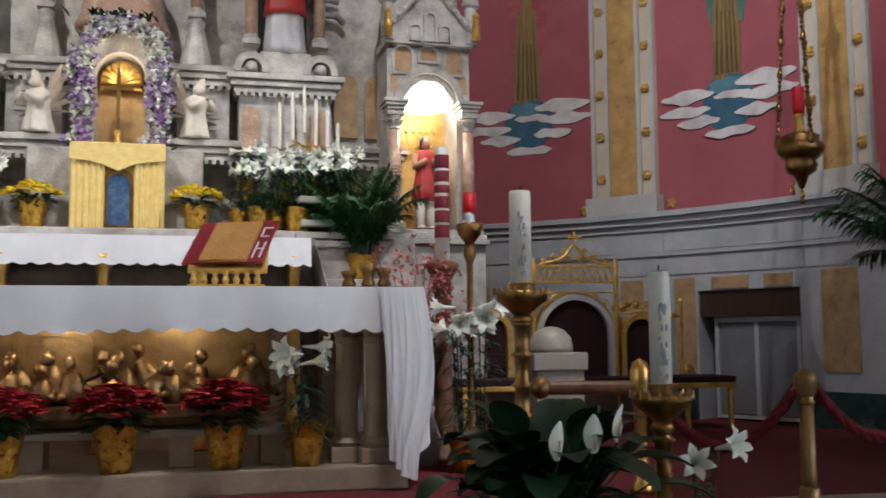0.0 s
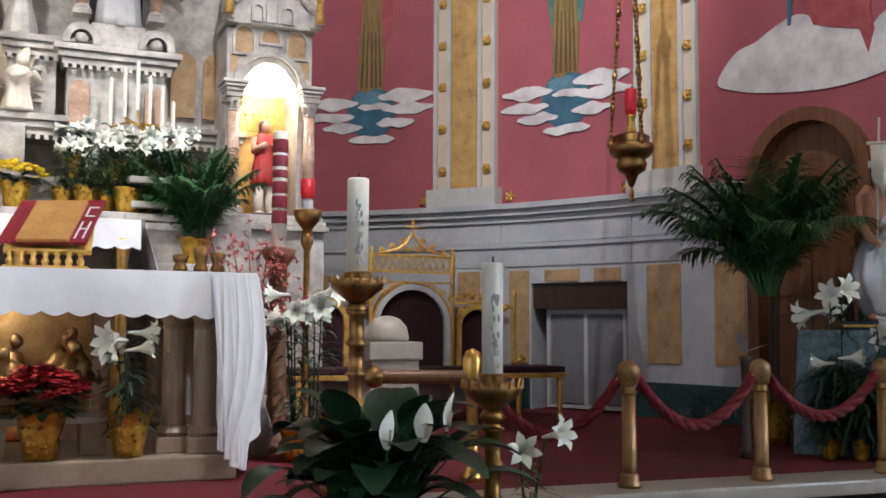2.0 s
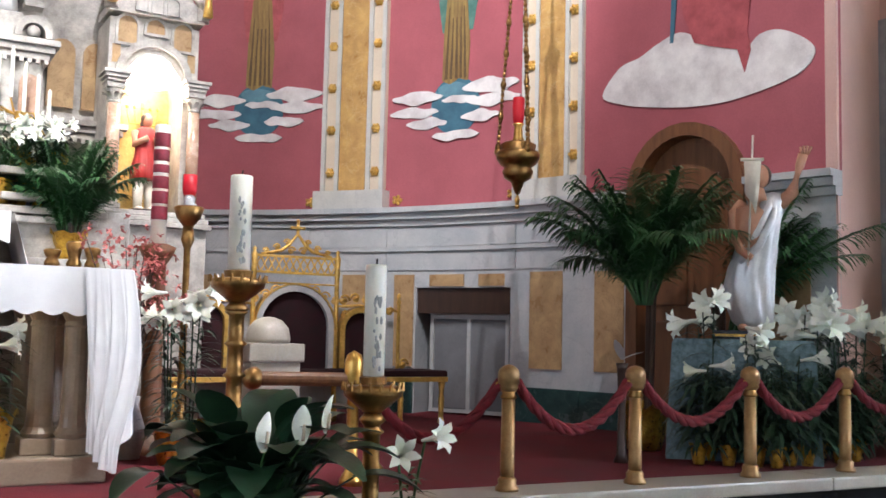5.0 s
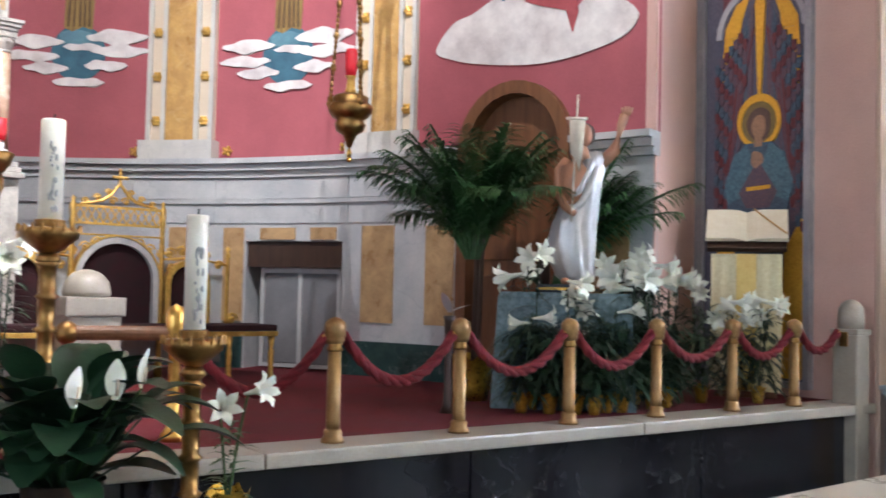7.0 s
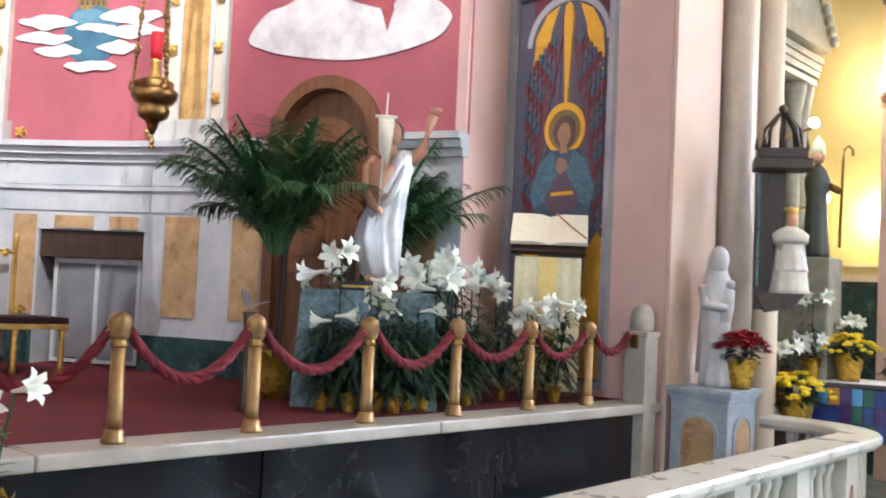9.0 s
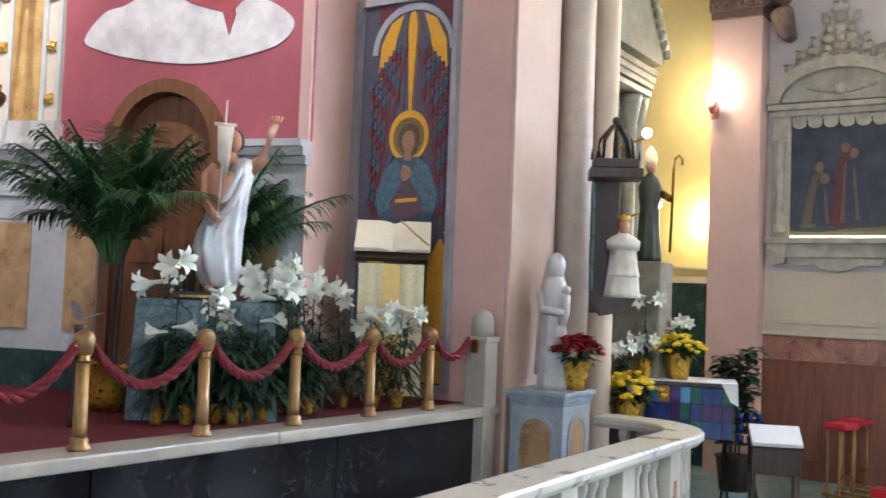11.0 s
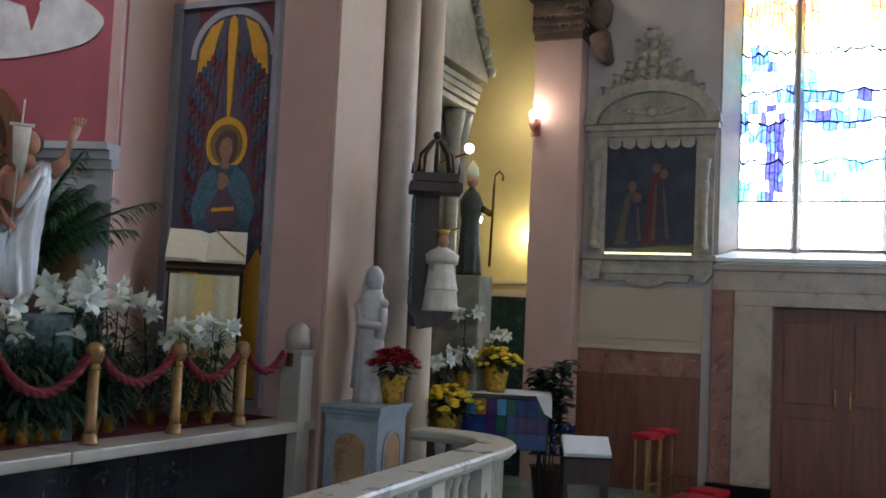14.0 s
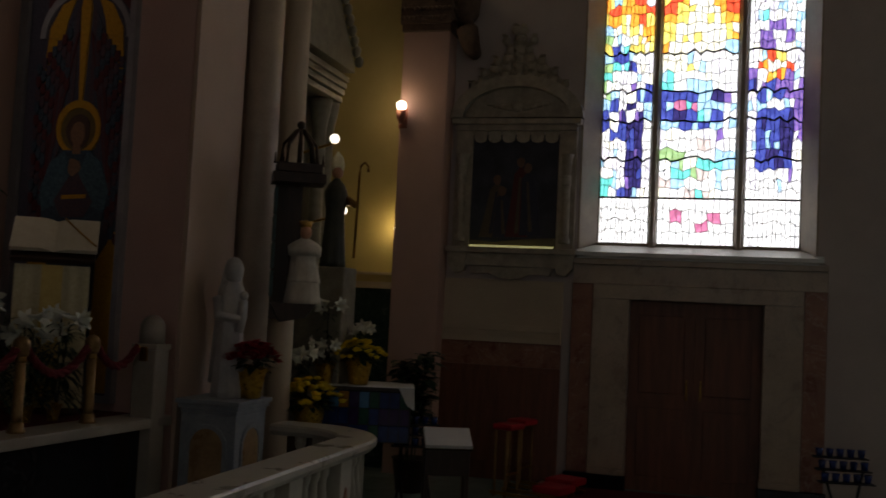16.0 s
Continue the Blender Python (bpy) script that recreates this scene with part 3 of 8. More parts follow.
for u0, u1, z0, z1 in ((D0 + 0.12, 0.96, 1.05, 1.75), (1.02, D1 - 0.12, 1.05, 1.75), (D0 + 0.12, 0.96, 1.87, 2.7), (1.02, D1 - 0.12, 1.87, 2.7)):
    part("raised_panel", box(B(), u0, u1, 0.07, 0.092, z0, z1, 0.01, M_S), WOOD, door)

# return behind the pier and the mosaic wall
structure("wall_return", prism(B(), [(5.684, 4.408), (7.01, 5.03), (7.01, 6.4), (6.0, 6.4), (5.72, 4.9)], 0, 8,
          Matrix(((1, 0, 0, 0), (0, 0, 1, 0), (0, 1, 0, 0), (0, 0, 0, 1)))), PINKW, "plain pink wall behind the pier", "wall")
bm = B()
box(bm, 7.0, 7.75, 3.50, 5.9, 0, 8)
structure("wall_mosaic_pier", bm, PINKW, "tall pink plaster pier beside the sanctuary", "wall")
structure("pier_front", box(B(), 7.002, 7.752, 3.462, 3.498, 0, 8, 0.006), PEACHW, "pale plaster front of the pier", "wall")
structure("wall_chapel_back", box(B(), 7.75, 11.3, 4.6, 4.9, 0, 8), CREAMW, "cream back wall of the side chapel", "wall")
bm = B()
box(bm, 10.9, 11.3, 2.55, 4.6, 1.95, 8)
structure("wall_chapel_side", bm, YELLOWW, "yellow-lit plaster wall of the side chapel", "wall")
structure("wall_chapel_dado", box(B(), 10.88, 11.3, 3.05, 4.6, 0, 1.95), GREENM, "dark green marble dado of the side chapel", "wall")
structure("trim_chapel", box(box(B(), 10.84, 10.9, 3.05, 4.6, 1.951, 2.02), 10.86, 10.9, 3.05, 4.6, 2.10, 2.13), CREAMW, "cream moulding over the chapel dado", "trim")
structure("wall_east_pier", box(B(), 10.60, 11.3, 2.55, 3.07, 0, 8, 0.01), PINKW, "pink plaster pier by the side wall", "wall")

# side wall with the stained-glass window over a double door
WX = 10.9
bm = B()
W0, W1, WZ0, WZ1 = -1.22, 1.12, 2.47, 6.6
box(bm, WX, 11.4, W1, 2.57, 0, 8), box(bm, WX, 11.4, -3.4, W0, 0, 8)
box(bm, WX, 11.4, W0, W1, 1.95, 2.40), box(bm, WX, 11.4, W0, W1, WZ1, 8)
box(bm, WX, 11.4, 0.57, W1, 0, 1.95), box(bm, WX, 11.4, W0, -0.75, 0, 1.95)
box(bm, WX, 11.4, -7.9, -5.6, 0, 8), box(bm, WX, 11.4, -14, -10.1, 0, 8)
# two more unseen openings, added for the fill lamps on this side
for wy in (-9.0, -4.5):
    box(bm, WX, 11.4, wy - 1.1, wy + 1.1, 0, 2.4), box(bm, WX, 11.4, wy - 1.1, wy + 1.1, 6.8, 8)
structure("wall_east", bm, PALEW, "pink plaster side wall with a tall window", "wall")

# ---- wall paintings of the apse ----
TEAL = mat("painted_teal", (0.055, 0.15, 0.21), (0.035, 0.10, 0.15), 8, 0.7)
CLOUDP = mat("painted_cloud", (0.77, 0.73, 0.71), (0.50, 0.45, 0.45), 4, 0.75, bump=0.1)
ROBEG = mat("painted_gold_robe", (0.30, 0.20, 0.06), (0.17, 0.10, 0.035), 9, 0.7, stretch=(5, 5, 0.5))
ROBER = mat("painted_red_cloak", (0.42, 0.09, 0.10), (0.28, 0.05, 0.06), 9, 0.7)
ROBET = mat("painted_green_cloak", (0.10, 0.22, 0.18), (0.05, 0.13, 0.11), 9, 0.7)


def mural(ca, cz, cloak, seed, s=1.0):
    m = thing("wall_painting", (0, 0, 0), "painted robed figure on a blue globe among white clouds", "painting", "apse paintings")
    R = 5.95
    part("cloak", arc_patch(B(), R, [(ca - 1.9, cz + 1.00), (ca - 1.5, cz + 0.72), (ca + 1.6, cz + 0.72), (ca + 2.1, cz + 1.02), (ca + 2.6, cz + 3.0), (ca - 2.4, cz + 3.0)], 0.008), cloak, m)
    part("tunic", arc_patch(B(), R, [(ca - 1.4, cz + 0.26), (ca - 0.6, cz + 0.22), (ca + 0.3, cz + 0.27), (ca + 1.2, cz + 0.24), (ca + 1.35, cz + 0.6), (ca + 0.9, cz + 1.2), (ca - 0.9, cz + 1.2), (ca - 1.3, cz + 0.7)], 0.014), ROBEG, m)
    part("stole", arc_patch(B(), R, [(ca - 0.5, cz + 0.85), (ca + 0.5, cz + 0.85), (ca + 0.5, cz + 3), (ca - 0.5, cz + 3)], 0.018), ROBEG, m)
    for k, (f0, f1, w) in enumerate(((-1.0, -0.75, 0.16), (-0.5, -0.35, 0.12), (0.05, 0.0, 0.14), (0.5, 0.42, 0.12), (0.95, 0.75, 0.14))):
        part("robe_fold", arc_patch(B(), R, [(ca + f0 - w, cz + 0.27), (ca + f0 + w, cz + 0.27), (ca + f1 + 0.04, cz + 0.95), (ca + f1 - 0.04, cz + 0.95)], 0.0165), FOLDD, m, "dark painted fold")
    part("globe", arc_patch(B(), R, blob(ca, cz + 0.02, 2.5, 0.27, 28, 0.0), 0.010), TEAL, m, "painted blue globe")
    part("globe_light", arc_patch(B(), R, blob(ca - 0.2, cz + 0.17, 1.7, 0.07, 22, 0.05, seed), 0.0125), TEALL, m, "paler blue painted light")
    rnd = random.Random(seed)
    for dx, dz, rx, rz in ((-3.9, 0.12, 2.6, 0.058), (3.6, 0.17, 2.9, 0.068), (-4.2, -0.02, 2.5, 0.05), (3.9, 0.04, 2.8, 0.055), (-2.9, -0.13, 2.1, 0.05), (2.6, -0.10, 2.0, 0.05), (0.1, -0.26, 2.4, 0.045), (0.4, 0.075, 1.8, 0.035)):
        ph = [rnd.uniform(0, 6.28) for _ in range(2)]
        poly = []
        for q in range(34):
            t = 2 * math.pi * q / 34
            e = math.sin(t)
            z = rz * (abs(e) ** 1.25) * (1 if e > 0 else -1) * (1 + 0.22 * math.sin(4 * t + ph[0]) + 0.12 * math.sin(7 * t + ph[1]))
            poly.append((ca + dx + rx * math.cos(t), cz + dz + z))
        part("cloud", arc_patch(B(), R, poly, 0.016 + rnd.uniform(0, 0.006)), CLOUDP, m, "painted white cloud")


FOLDD = mat("painted_fold_brown", (0.13, 0.075, 0.025), (0.08, 0.045, 0.02), 9, 0.7)
TEALL = mat("painted_light_teal", (0.12, 0.25, 0.31), (0.08, 0.18, 0.24), 9, 0.7)
mural(40.4, 3.77, ROBER, 4)
mural(60.6, 3.70, ROBET, 7)
# the large cloud on the straight wall
bc = thing("cloud_painting", (0, 0, 0), "large painted white cloud with the foot of a brown-robed figure", "painting")
ctrl = [(0.19, 3.59), (0.36, 3.79), (0.55, 3.84), (0.73, 3.92), (0.93, 3.97), (1.12, 3.88), (1.35, 3.78), (1.49, 3.74), (1.60, 3.82), (1.76, 3.82), (1.95, 3.71), (2.01, 3.60), (1.87, 3.47), (1.45, 3.38), (1.08, 3.37), (0.63, 3.43), (0.35, 3.50)]
poly = []
for k in range(len(ctrl)):
    a, b, c, d = (Vector(ctrl[(k + j - 1) % len(ctrl)]) for j in range(4))
    for t in (0.0, 0.25, 0.5, 0.75):
        poly.append(tuple(0.5 * (2 * b + (c - a) * t + (2 * a - 5 * b + 4 * c - d) * t * t + (3 * b - a - 3 * c + d) * t ** 3)))
part("cloud", prism(B(), poly, 0.018, 0.029, M_S), CLOUDP, bc)
part("robe", prism(B(), [(0.96, 4.10), (1.06, 3.86), (1.22, 3.80), (1.42, 3.74), (1.48, 3.56), (1.53, 3.72), (1.50, 3.86), (1.58, 4.6), (0.9, 4.6)], 0.012, 0.027, M_S), ROBER, bc, "painted brown-red robe")
part("staff", prism(B(), [(0.84, 3.90), (0.87, 3.90), (0.92, 4.5), (0.86, 4.5)], 0.014, 0.026, M_S), TEAL, bc)

# ---- the free-standing altar ----
ALT = mat("altar_marble", (0.38, 0.30, 0.22), (0.27, 0.20, 0.14), 4, 0.35, bump=0.05, veins=0.4, vein_col=(0.28, 0.2, 0.14))
altar = thing("altar_table", (-0.45, 5.0, FLOOR), "marble altar on paired columns over a bronze supper relief", "altar")
part("plinth", box(B(), -1.62, 1.60, -0.08, 0.85, 0, 0.12, 0.012), ALT, altar)
part("mensa", box(B(), -1.66, 1.64, -0.04, 0.84, 0.915, 0.99, 0.012), ALT, altar)
for cx in (-1.46, -1.30, 1.32, 1.46):
    for cy in ((0.05, 0.72) if abs(cx) > 1.4 else (0.12, 0.66)):
        bm = B()
        box(bm, cx - 0.09, cx + 0.09, cy - 0.08, cy + 0.09, 0.121, 0.20, 0.008)
        lathe(bm, [(0.075, 0.20), (0.085, 0.22), (0.065, 0.25), (0.058, 0.30), (0.055, 0.72), (0.062, 0.73), (0.055, 0.75), (0.075, 0.79), (0.09, 0.85)], 18, (cx, cy, 0))
        box(bm, cx - 0.10, cx + 0.10, cy - 0.09, cy + 0.10, 0.85, 0.912, 0.006)
        part("column", bm, ALT, altar, "turned brown marble column")
part("relief_shelf", box(B(), -1.1, 1.06, 0.10, 0.40, 0.27, 0.305, 0.006), WHITEM, altar)
for cx in (-0.95, -0.2, 0.5, 0.95):
    part("shelf_block", box(B(), cx - 0.06, cx + 0.06, 0.14, 0.38, 0.121, 0.268), ALT, altar)
RELB = mat("relief_bronze_panel", (0.40, 0.27, 0.12), (0.24, 0.15, 0.07), 9, 0.42, metal=0.75, bump=0.35)
part("relief_panel", box(B(), -1.05, 0.95, 0.34, 0.40, 0.306, 0.90, 0.008), RELB, altar, "bronze relief panel")
bm = B()
m = face_y(0, 0)
ring_prism(bm, arch_poly(-0.30, 0.06, 0.56, 0.74, 10, 0.06), arch_poly(-0.26, 0.02, 0.56, 0.73, 10, 0.04), 0.32, 0.345, m)
for u in (-0.46, 0.12):
    ring_prism(bm, [(u, 0.6), (u + 0.13, 0.6), (u + 0.13, 0.74), (u, 0.74)], [(u + 0.02, 0.62), (u + 0.11, 0.62), (u + 0.11, 0.72), (u + 0.02, 0.72)], 0.325, 0.345, m)
part("relief_doorway", bm, RELB, altar)
part("relief_table", box(B(), -0.95, 0.85, 0.16, 0.33, 0.36, 0.43, 0.01), BRONZE, altar)
rnd = random.Random(11)
for i in range(24):
    bm = B()
    back = i % 2
    x = -0.95 + i * 0.079 + rnd.uniform(-0.02, 0.02)
    lean, hh = rnd.uniform(-0.09, 0.09), rnd.uniform(0.15, 0.20) + 0.05 * back
    y = 0.24 + 0.05 * back
    tube(bm, [(x, y, 0.40), (x + lean * 0.4, y - 0.01, 0.40 + hh * 0.6), (x + lean, y - 0.03, 0.40 + hh)], [0.075, 0.07, 0.035], 10)
    ball(bm, (x + lean * 1.1, y - 0.05, 0.42 + hh + 0.025), 0.032, 10, 8, (1, 1, 1.2))
    for sg in (-1, 1):
        tube(bm, [(x + lean * 0.6 + sg * 0.06, y - 0.02, 0.51), (x + sg * 0.10, y - 0.08, 0.47), (x + sg * rnd.uniform(0.0, 0.12), y - 0.11, 0.46 + rnd.uniform(0, 0.06))], [0.028, 0.022, 0.014], 7)
    for v in bm.verts:
        v.co += noise.noise_vector(v.co * 26) * 0.016
    part("relief_figure", bm, BRONZE, altar, "small bronze seated figure", True)
# linen
lin = thing("altar_cloth", (-0.45, 5.0, FLOOR), "white linen altar cloth with a scalloped lace edge", "altar cloth")
part("top", box(B(), -1.70, 1.685, -0.07, 0.86, 0.992, 1.004, 0.004), CLOTH, lin)
bm = B()
n = 260
top, bot = [], []
for i in range(n + 1):
    x = -1.70 + 3.36 * i / n
    wv = 0.012 * math.sin(x * 9) + 0.006 * math.sin(x * 23 + 1)
    sc = abs(math.sin(x * math.pi / 0.115))
    top.append((bm.verts.new((x, -0.072, 1.0)), bm.verts.new((x, -0.085 + wv * 0.5, 0.90))))
    bot.append((bm.verts.new((x, -0.088 + wv, 0.80 - 0.022 * sc + 0.006 * math.sin(x * 3))), top[-1][1]))
for a, b in zip(top, top[1:]):
    bm.faces.new((a[0], a[1], b[1], b[0]))
for a, b in zip(bot, bot[1:]):
    bm.faces.new((a[1], a[0], b[0], b[1]))
part("front_drop", bm, CLOTH, lin, "", True)
for sgn in (1, -1):
    # the corner hangs as a loose gather whose lace hem swings out and runs back to a low tip
    bm = B()
    rows = []
    for i in range(97):
        t = i / 96
        row = []
        for j in range(15):
            v = j / 14
            if t < 0.45:
                u = t / 0.45
                top_x, top_y = 1.46 + 0.225 * u, -0.085
                low_x, low_y, low_z = 1.50 + 0.10 * u, -0.13 - 0.03 * u, 0.16 - 0.12 * u
            else:
                u = (t - 0.45) / 0.55
                top_x, top_y = 1.688, -0.085 + 0.94 * u
                low_x, low_y, low_z = 1.60 + 0.16 * min(1, u * 3), -0.16 + 0.98 * u, 0.04 + 0.50 * min(1, u * 1.6)
            bulge = 0.06 * math.sin(math.pi * min(1, v * 1.15)) * (1 if t >= 0.40 else t / 0.40)
            f = 0.028 * v * math.sin(t * 46 + v * 1.3) + 0.012 * v * math.sin(t * 103)
            lace = 0.010 * abs(math.sin(t * 75)) if j == 14 else 0
            row.append(bm.verts.new((sgn * (top_x + (low_x - top_x) * v + bulge + f), top_y + (low_y - top_y) * v - abs(f) * 0.8, 1.0 + (low_z - 1.0) * v + lace)))
        rows.append(row)
    for a, b in zip(rows, rows[1:]):
        for j in range(14):
            bm.faces.new((a[j], a[j + 1], b[j + 1], b[j]))
    part("side_drop", bm, CLOTH, lin, "hanging lace-edged end", True)


def poinsettia(at, name="poinsettia", s=1.0, seed=1, group="poinsettias"):
    p = thing(name, at, "red poinsettia in a pot wrapped in gold foil", "potted plant", group, rz=seed * 40)
    part("pot", foil_pot(B(), 0.095 * s, 0.18 * s, seed), FOIL, p, "crinkled gold foil wrap", True)
    rnd = random.Random(seed)
    bm, gm = B(), B()
    for k in range(120):
        a, r = rnd.uniform(0, 6.28), 0.185 * s * math.sqrt(rnd.random())
        c = Vector((r * math.cos(a), r * math.sin(a), s * (0.24 + 0.15 * math.sqrt(max(0.0, 1 - (r / (0.19 * s)) ** 2)) + rnd.uniform(-.02, .015))))
        for j in range(9):
            t = 6.28 * j / 9 + rnd.uniform(-.3, .3)
            blade(bm, c, (math.cos(t), math.sin(t), rnd.uniform(-0.1, 0.5)), s * rnd.uniform(0.035, 0.06), 0.036 * s, 0.6, 3)
        ball(bm, c, 0.012 * s, 6, 4)
    for k in range(50):
        t = rnd.uniform(0, 6.28)
        blade(gm, (0.06 * s * math.cos(t), 0.06 * s * math.sin(t), s * rnd.uniform(0.2, 0.31)), (math.cos(t), math.sin(t), rnd.uniform(-.3, .3)), s * rnd.uniform(.09, .15), .05 * s, 0.6, 3)
    part("bract_mass", bm, REDLEAF, p, "red bracts")
    part("foliage", gm, LEAF, p)
    return p


for i, px in enumerate((-1.35, -0.76, -0.25, 0.26)):
    poinsettia((px, 5.02 - 0.0, FLOOR + 0.121), s=1.0 + 0.02 * i, seed=3 + i)


def lily_plant(at, name="easter_lily", s=1.0, seed=1, blooms=6, stem=0.42, group="lily plants", pot=1.0):
    p = thing(name, at, "white easter lily in a gold-foil pot", "potted plant", group, rz=seed * 77)
    if pot:
        part("pot", foil_pot(B(), 0.08 * s * pot, 0.16 * s * pot, seed), FOIL, p, "crinkled gold foil wrap", True)
    rnd = random.Random(seed)
    gm = B()
    tops = []
    for k in range(3):
        a = rnd.uniform(0, 6.28)
        tip = Vector((0.06 * math.cos(a) * s, 0.06 * math.sin(a) * s, (0.14 + stem * rnd.uniform(0.8, 1.0)) * s))
        tube(gm, [(0.02 * math.cos(a), 0.02 * math.sin(a), 0.12 * s), tip], [0.006, 0.004], 5)
        tops.append(tip)
        for j in range(32):
            t = rnd.uniform(0.0, 0.92)
            b = rnd.uniform(0, 6.28)
            blade(gm, Vector((0, 0, 0.12 * s)).lerp(tip, t), (math.cos(b), math.sin(b), rnd.uniform(0.1, 0.7)), s * rnd.uniform(.12, .20), .017 * s, 1.3, 4)
    if pot < 1:
        for j in range(80):
            b = rnd.uniform(0, 6.28)
            blade(gm, (0.03 * math.cos(b), 0.03 * math.sin(b), s * rnd.uniform(0.08, 0.40)), (math.cos(b), math.sin(b), rnd.uniform(0.0, 0.6)), s * rnd.uniform(.12, .21), .02 * s, 1.9, 4)
    part("foliage", gm, LEAF, p, "narrow green leaves")
    for k in range(blooms):
        bm = B()
        tip = tops[k % 3]
        a = 6.28 * k / blooms + rnd.uniform(-.4, .4)
        dv = Vector((math.cos(a), math.sin(a), rnd.uniform(-0.25, 0.35)))
        trumpet(bm, tip + Vector((0, 0, rnd.uniform(-.03, .05) * s)), dv, s * rnd.uniform(0.115, 0.145))
        part("bloom", bm, PETAL, p, "white trumpet bloom", True)
    return p


lily_plant((0.65, 5.02, FLOOR + 0.121), s=1.15, seed=5, blooms=6, stem=0.36)

# missal on its gilt stand
ms = thing("missal_stand", (0.27, 5.22, FLOOR + 1.004), "gilt missal stand on the altar", "book stand", rz=-8)
part("base", box(B(), -0.19, 0.19, -0.12, 0.14, 0.0, 0.02, 0.006), GILT, ms)
bm = B()
for i in range(7):
    lathe(bm, [(0.012, 0.02), (0.018, 0.04), (0.010, 0.06), (0.016, 0.085)], 8, (-0.16 + i * 0.053, -0.10, 0))
box(bm, -0.185, 0.185, -0.115, -0.085, 0.085, 0.10, 0.004)
part("front_arcade", bm, GILT, ms)
tilt = pose(0, 0, 0.09, 38, 0, 0)
part("rest", box(B(), -0.20, 0.20, -0.02, 0.01, 0, 0.26, 0.004, pose(0, -0.02, 0.085, -48, 0, 0)), GILT, ms)
mb = thing("missal", (0.26, 5.22, FLOOR + 1.10), "large red-bound missal with gilt lettering, tilted on the stand", "book", rz=-27)
mt = pose(0, -0.03, 0.0, -46, 0, 0)
part("cover", box(B(), -0.22, 0.22, -0.05, -0.037, 0.0, 0.34, 0.004, mt), LEATHER, mb, "red cover")
CARD = mat("ochre_page", (0.50, 0.26, 0.08), (0.40, 0.19, 0.05), 10, 0.6)
part("page_block", box(B(), -0.12, 0.14, -0.072, -0.051, 0.0, 0.31, 0.004, mt), CARD, mb, "ochre page")
bm = B()
for u0, u1, v0, v1 in ((0.155, 0.205, 0.27, 0.278), (0.155, 0.163, 0.20, 0.278), (0.155, 0.205, 0.20, 0.208), (0.155, 0.205, 0.10, 0.108), (0.155, 0.163, 0.03, 0.16), (0.195, 0.203, 0.03, 0.16)):
    box(bm, u0, u1, -0.054, -0.0502, v0, v1, 0, mt)
part("lettering", bm, CLOTH, mb)

# ---- candles on tall brass stands ----
def candle_stand(name, at, dish_z, r_dish, stem_r, candle_h, candle_r, label):
    s = thing(name, at, label, "candle stand", "candle stands")
    h = dish_z
    prof = [(0.15, 0), (0.16, 0.02), (0.12, 0.05), (0.06, 0.09), (stem_r, 0.13)]
    z = 0.13
    while z < h - 0.24:
        prof += [(stem_r, z + 0.10), (stem_r * 1.5, z + 0.115), (stem_r, z + 0.13)]
        z += 0.14
    prof += [(stem_r, h - 0.16), (stem_r * 1.6, h - 0.14), (stem_r * 1.0, h - 0.11)]
    part("stem", lathe(B(), prof, 20), OLDGOLD, s, "turned brass stem", True)
    part("bowl", lathe(B(), [(stem_r, h - 0.11), (r_dish * 0.55, h - 0.085), (r_dish * 0.95, h - 0.045), (r_dish, h - 0.02), (r_dish * 0.97, h - 0.005), (r_dish * 0.5, h), (0.02, h)], 26), OLDGOLD, s, "dark brass drip bowl", True)
    for k in range(18):
        a = 6.2832 * k / 18
        bm = B()
        tube(bm, [(r_dish * 0.98 * math.cos(a), r_dish * 0.98 * math.sin(a), h - 0.02), (r_dish * 1.03 * math.cos(a), r_dish * 1.03 * math.sin(a), h + 0.012)], [0.012, 0.004], 5)
        part("cresting", bm, OLDGOLD, s)
    part("socket", lathe(B(), [(candle_r * 1.25, h + 0.001), (candle_r * 1.3, h + 0.03), (candle_r * 1.05, h + 0.035)], 18), OLDGOLD, s)
    c = thing("altar_candle", (at[0], at[1], at[2] + h + 0.003), "thick white candle with dark floral decoration", "candle", "large candles")
    part("wax", lathe(B(), [(candle_r, 0), (candle_r, candle_h * 0.985), (candle_r * 0.92, candle_h), (candle_r * 0.2, candle_h * 0.992)], 24), WAX, c, "", True)
    part("wick", tube(B(), [(0, 0, candle_h * 0.985), (0.003, 0, candle_h + 0.025)], 0.004, 6), IRON, c)
    rnd = random.Random(int(at[0] * 100))
    DECO = INKED
    for zz, rr in ((0.62, 0.03), (0.70, 0.02), (0.36, 0.025), (0.30, 0.03), (0.22, 0.028)):
        bm = B()
        for k in range(6):
            a = -1.75 + rnd.uniform(-0.35, 0.35)
            z = candle_h * zz + rnd.uniform(-rr, rr) * 1.6
            ball(bm, (candle_r * 0.99 * math.cos(a), candle_r * 0.99 * math.sin(a), z), 0.007, 6, 4, (1, 0.4, rnd.uniform(1, 2.6)))
        part("wax_flower", bm, DECO, c, "dark floral decoration")
    return s


INKED = mat("grey_green_transfer", (0.20, 0.21, 0.21), (0.36, 0.36, 0.34), 40, 0.6)
candle_stand("candle_stand", (1.565, 4.36, FLOOR), 0.96, 0.125, 0.035, 0.46, 0.050, "tall brass candle stand beside the altar")
candle_stand("candle_stand", (1.905, 3.65, 0.0), 1.41, 0.12, 0.034, 0.48, 0.043, "brass candle stand before the sanctuary edge")

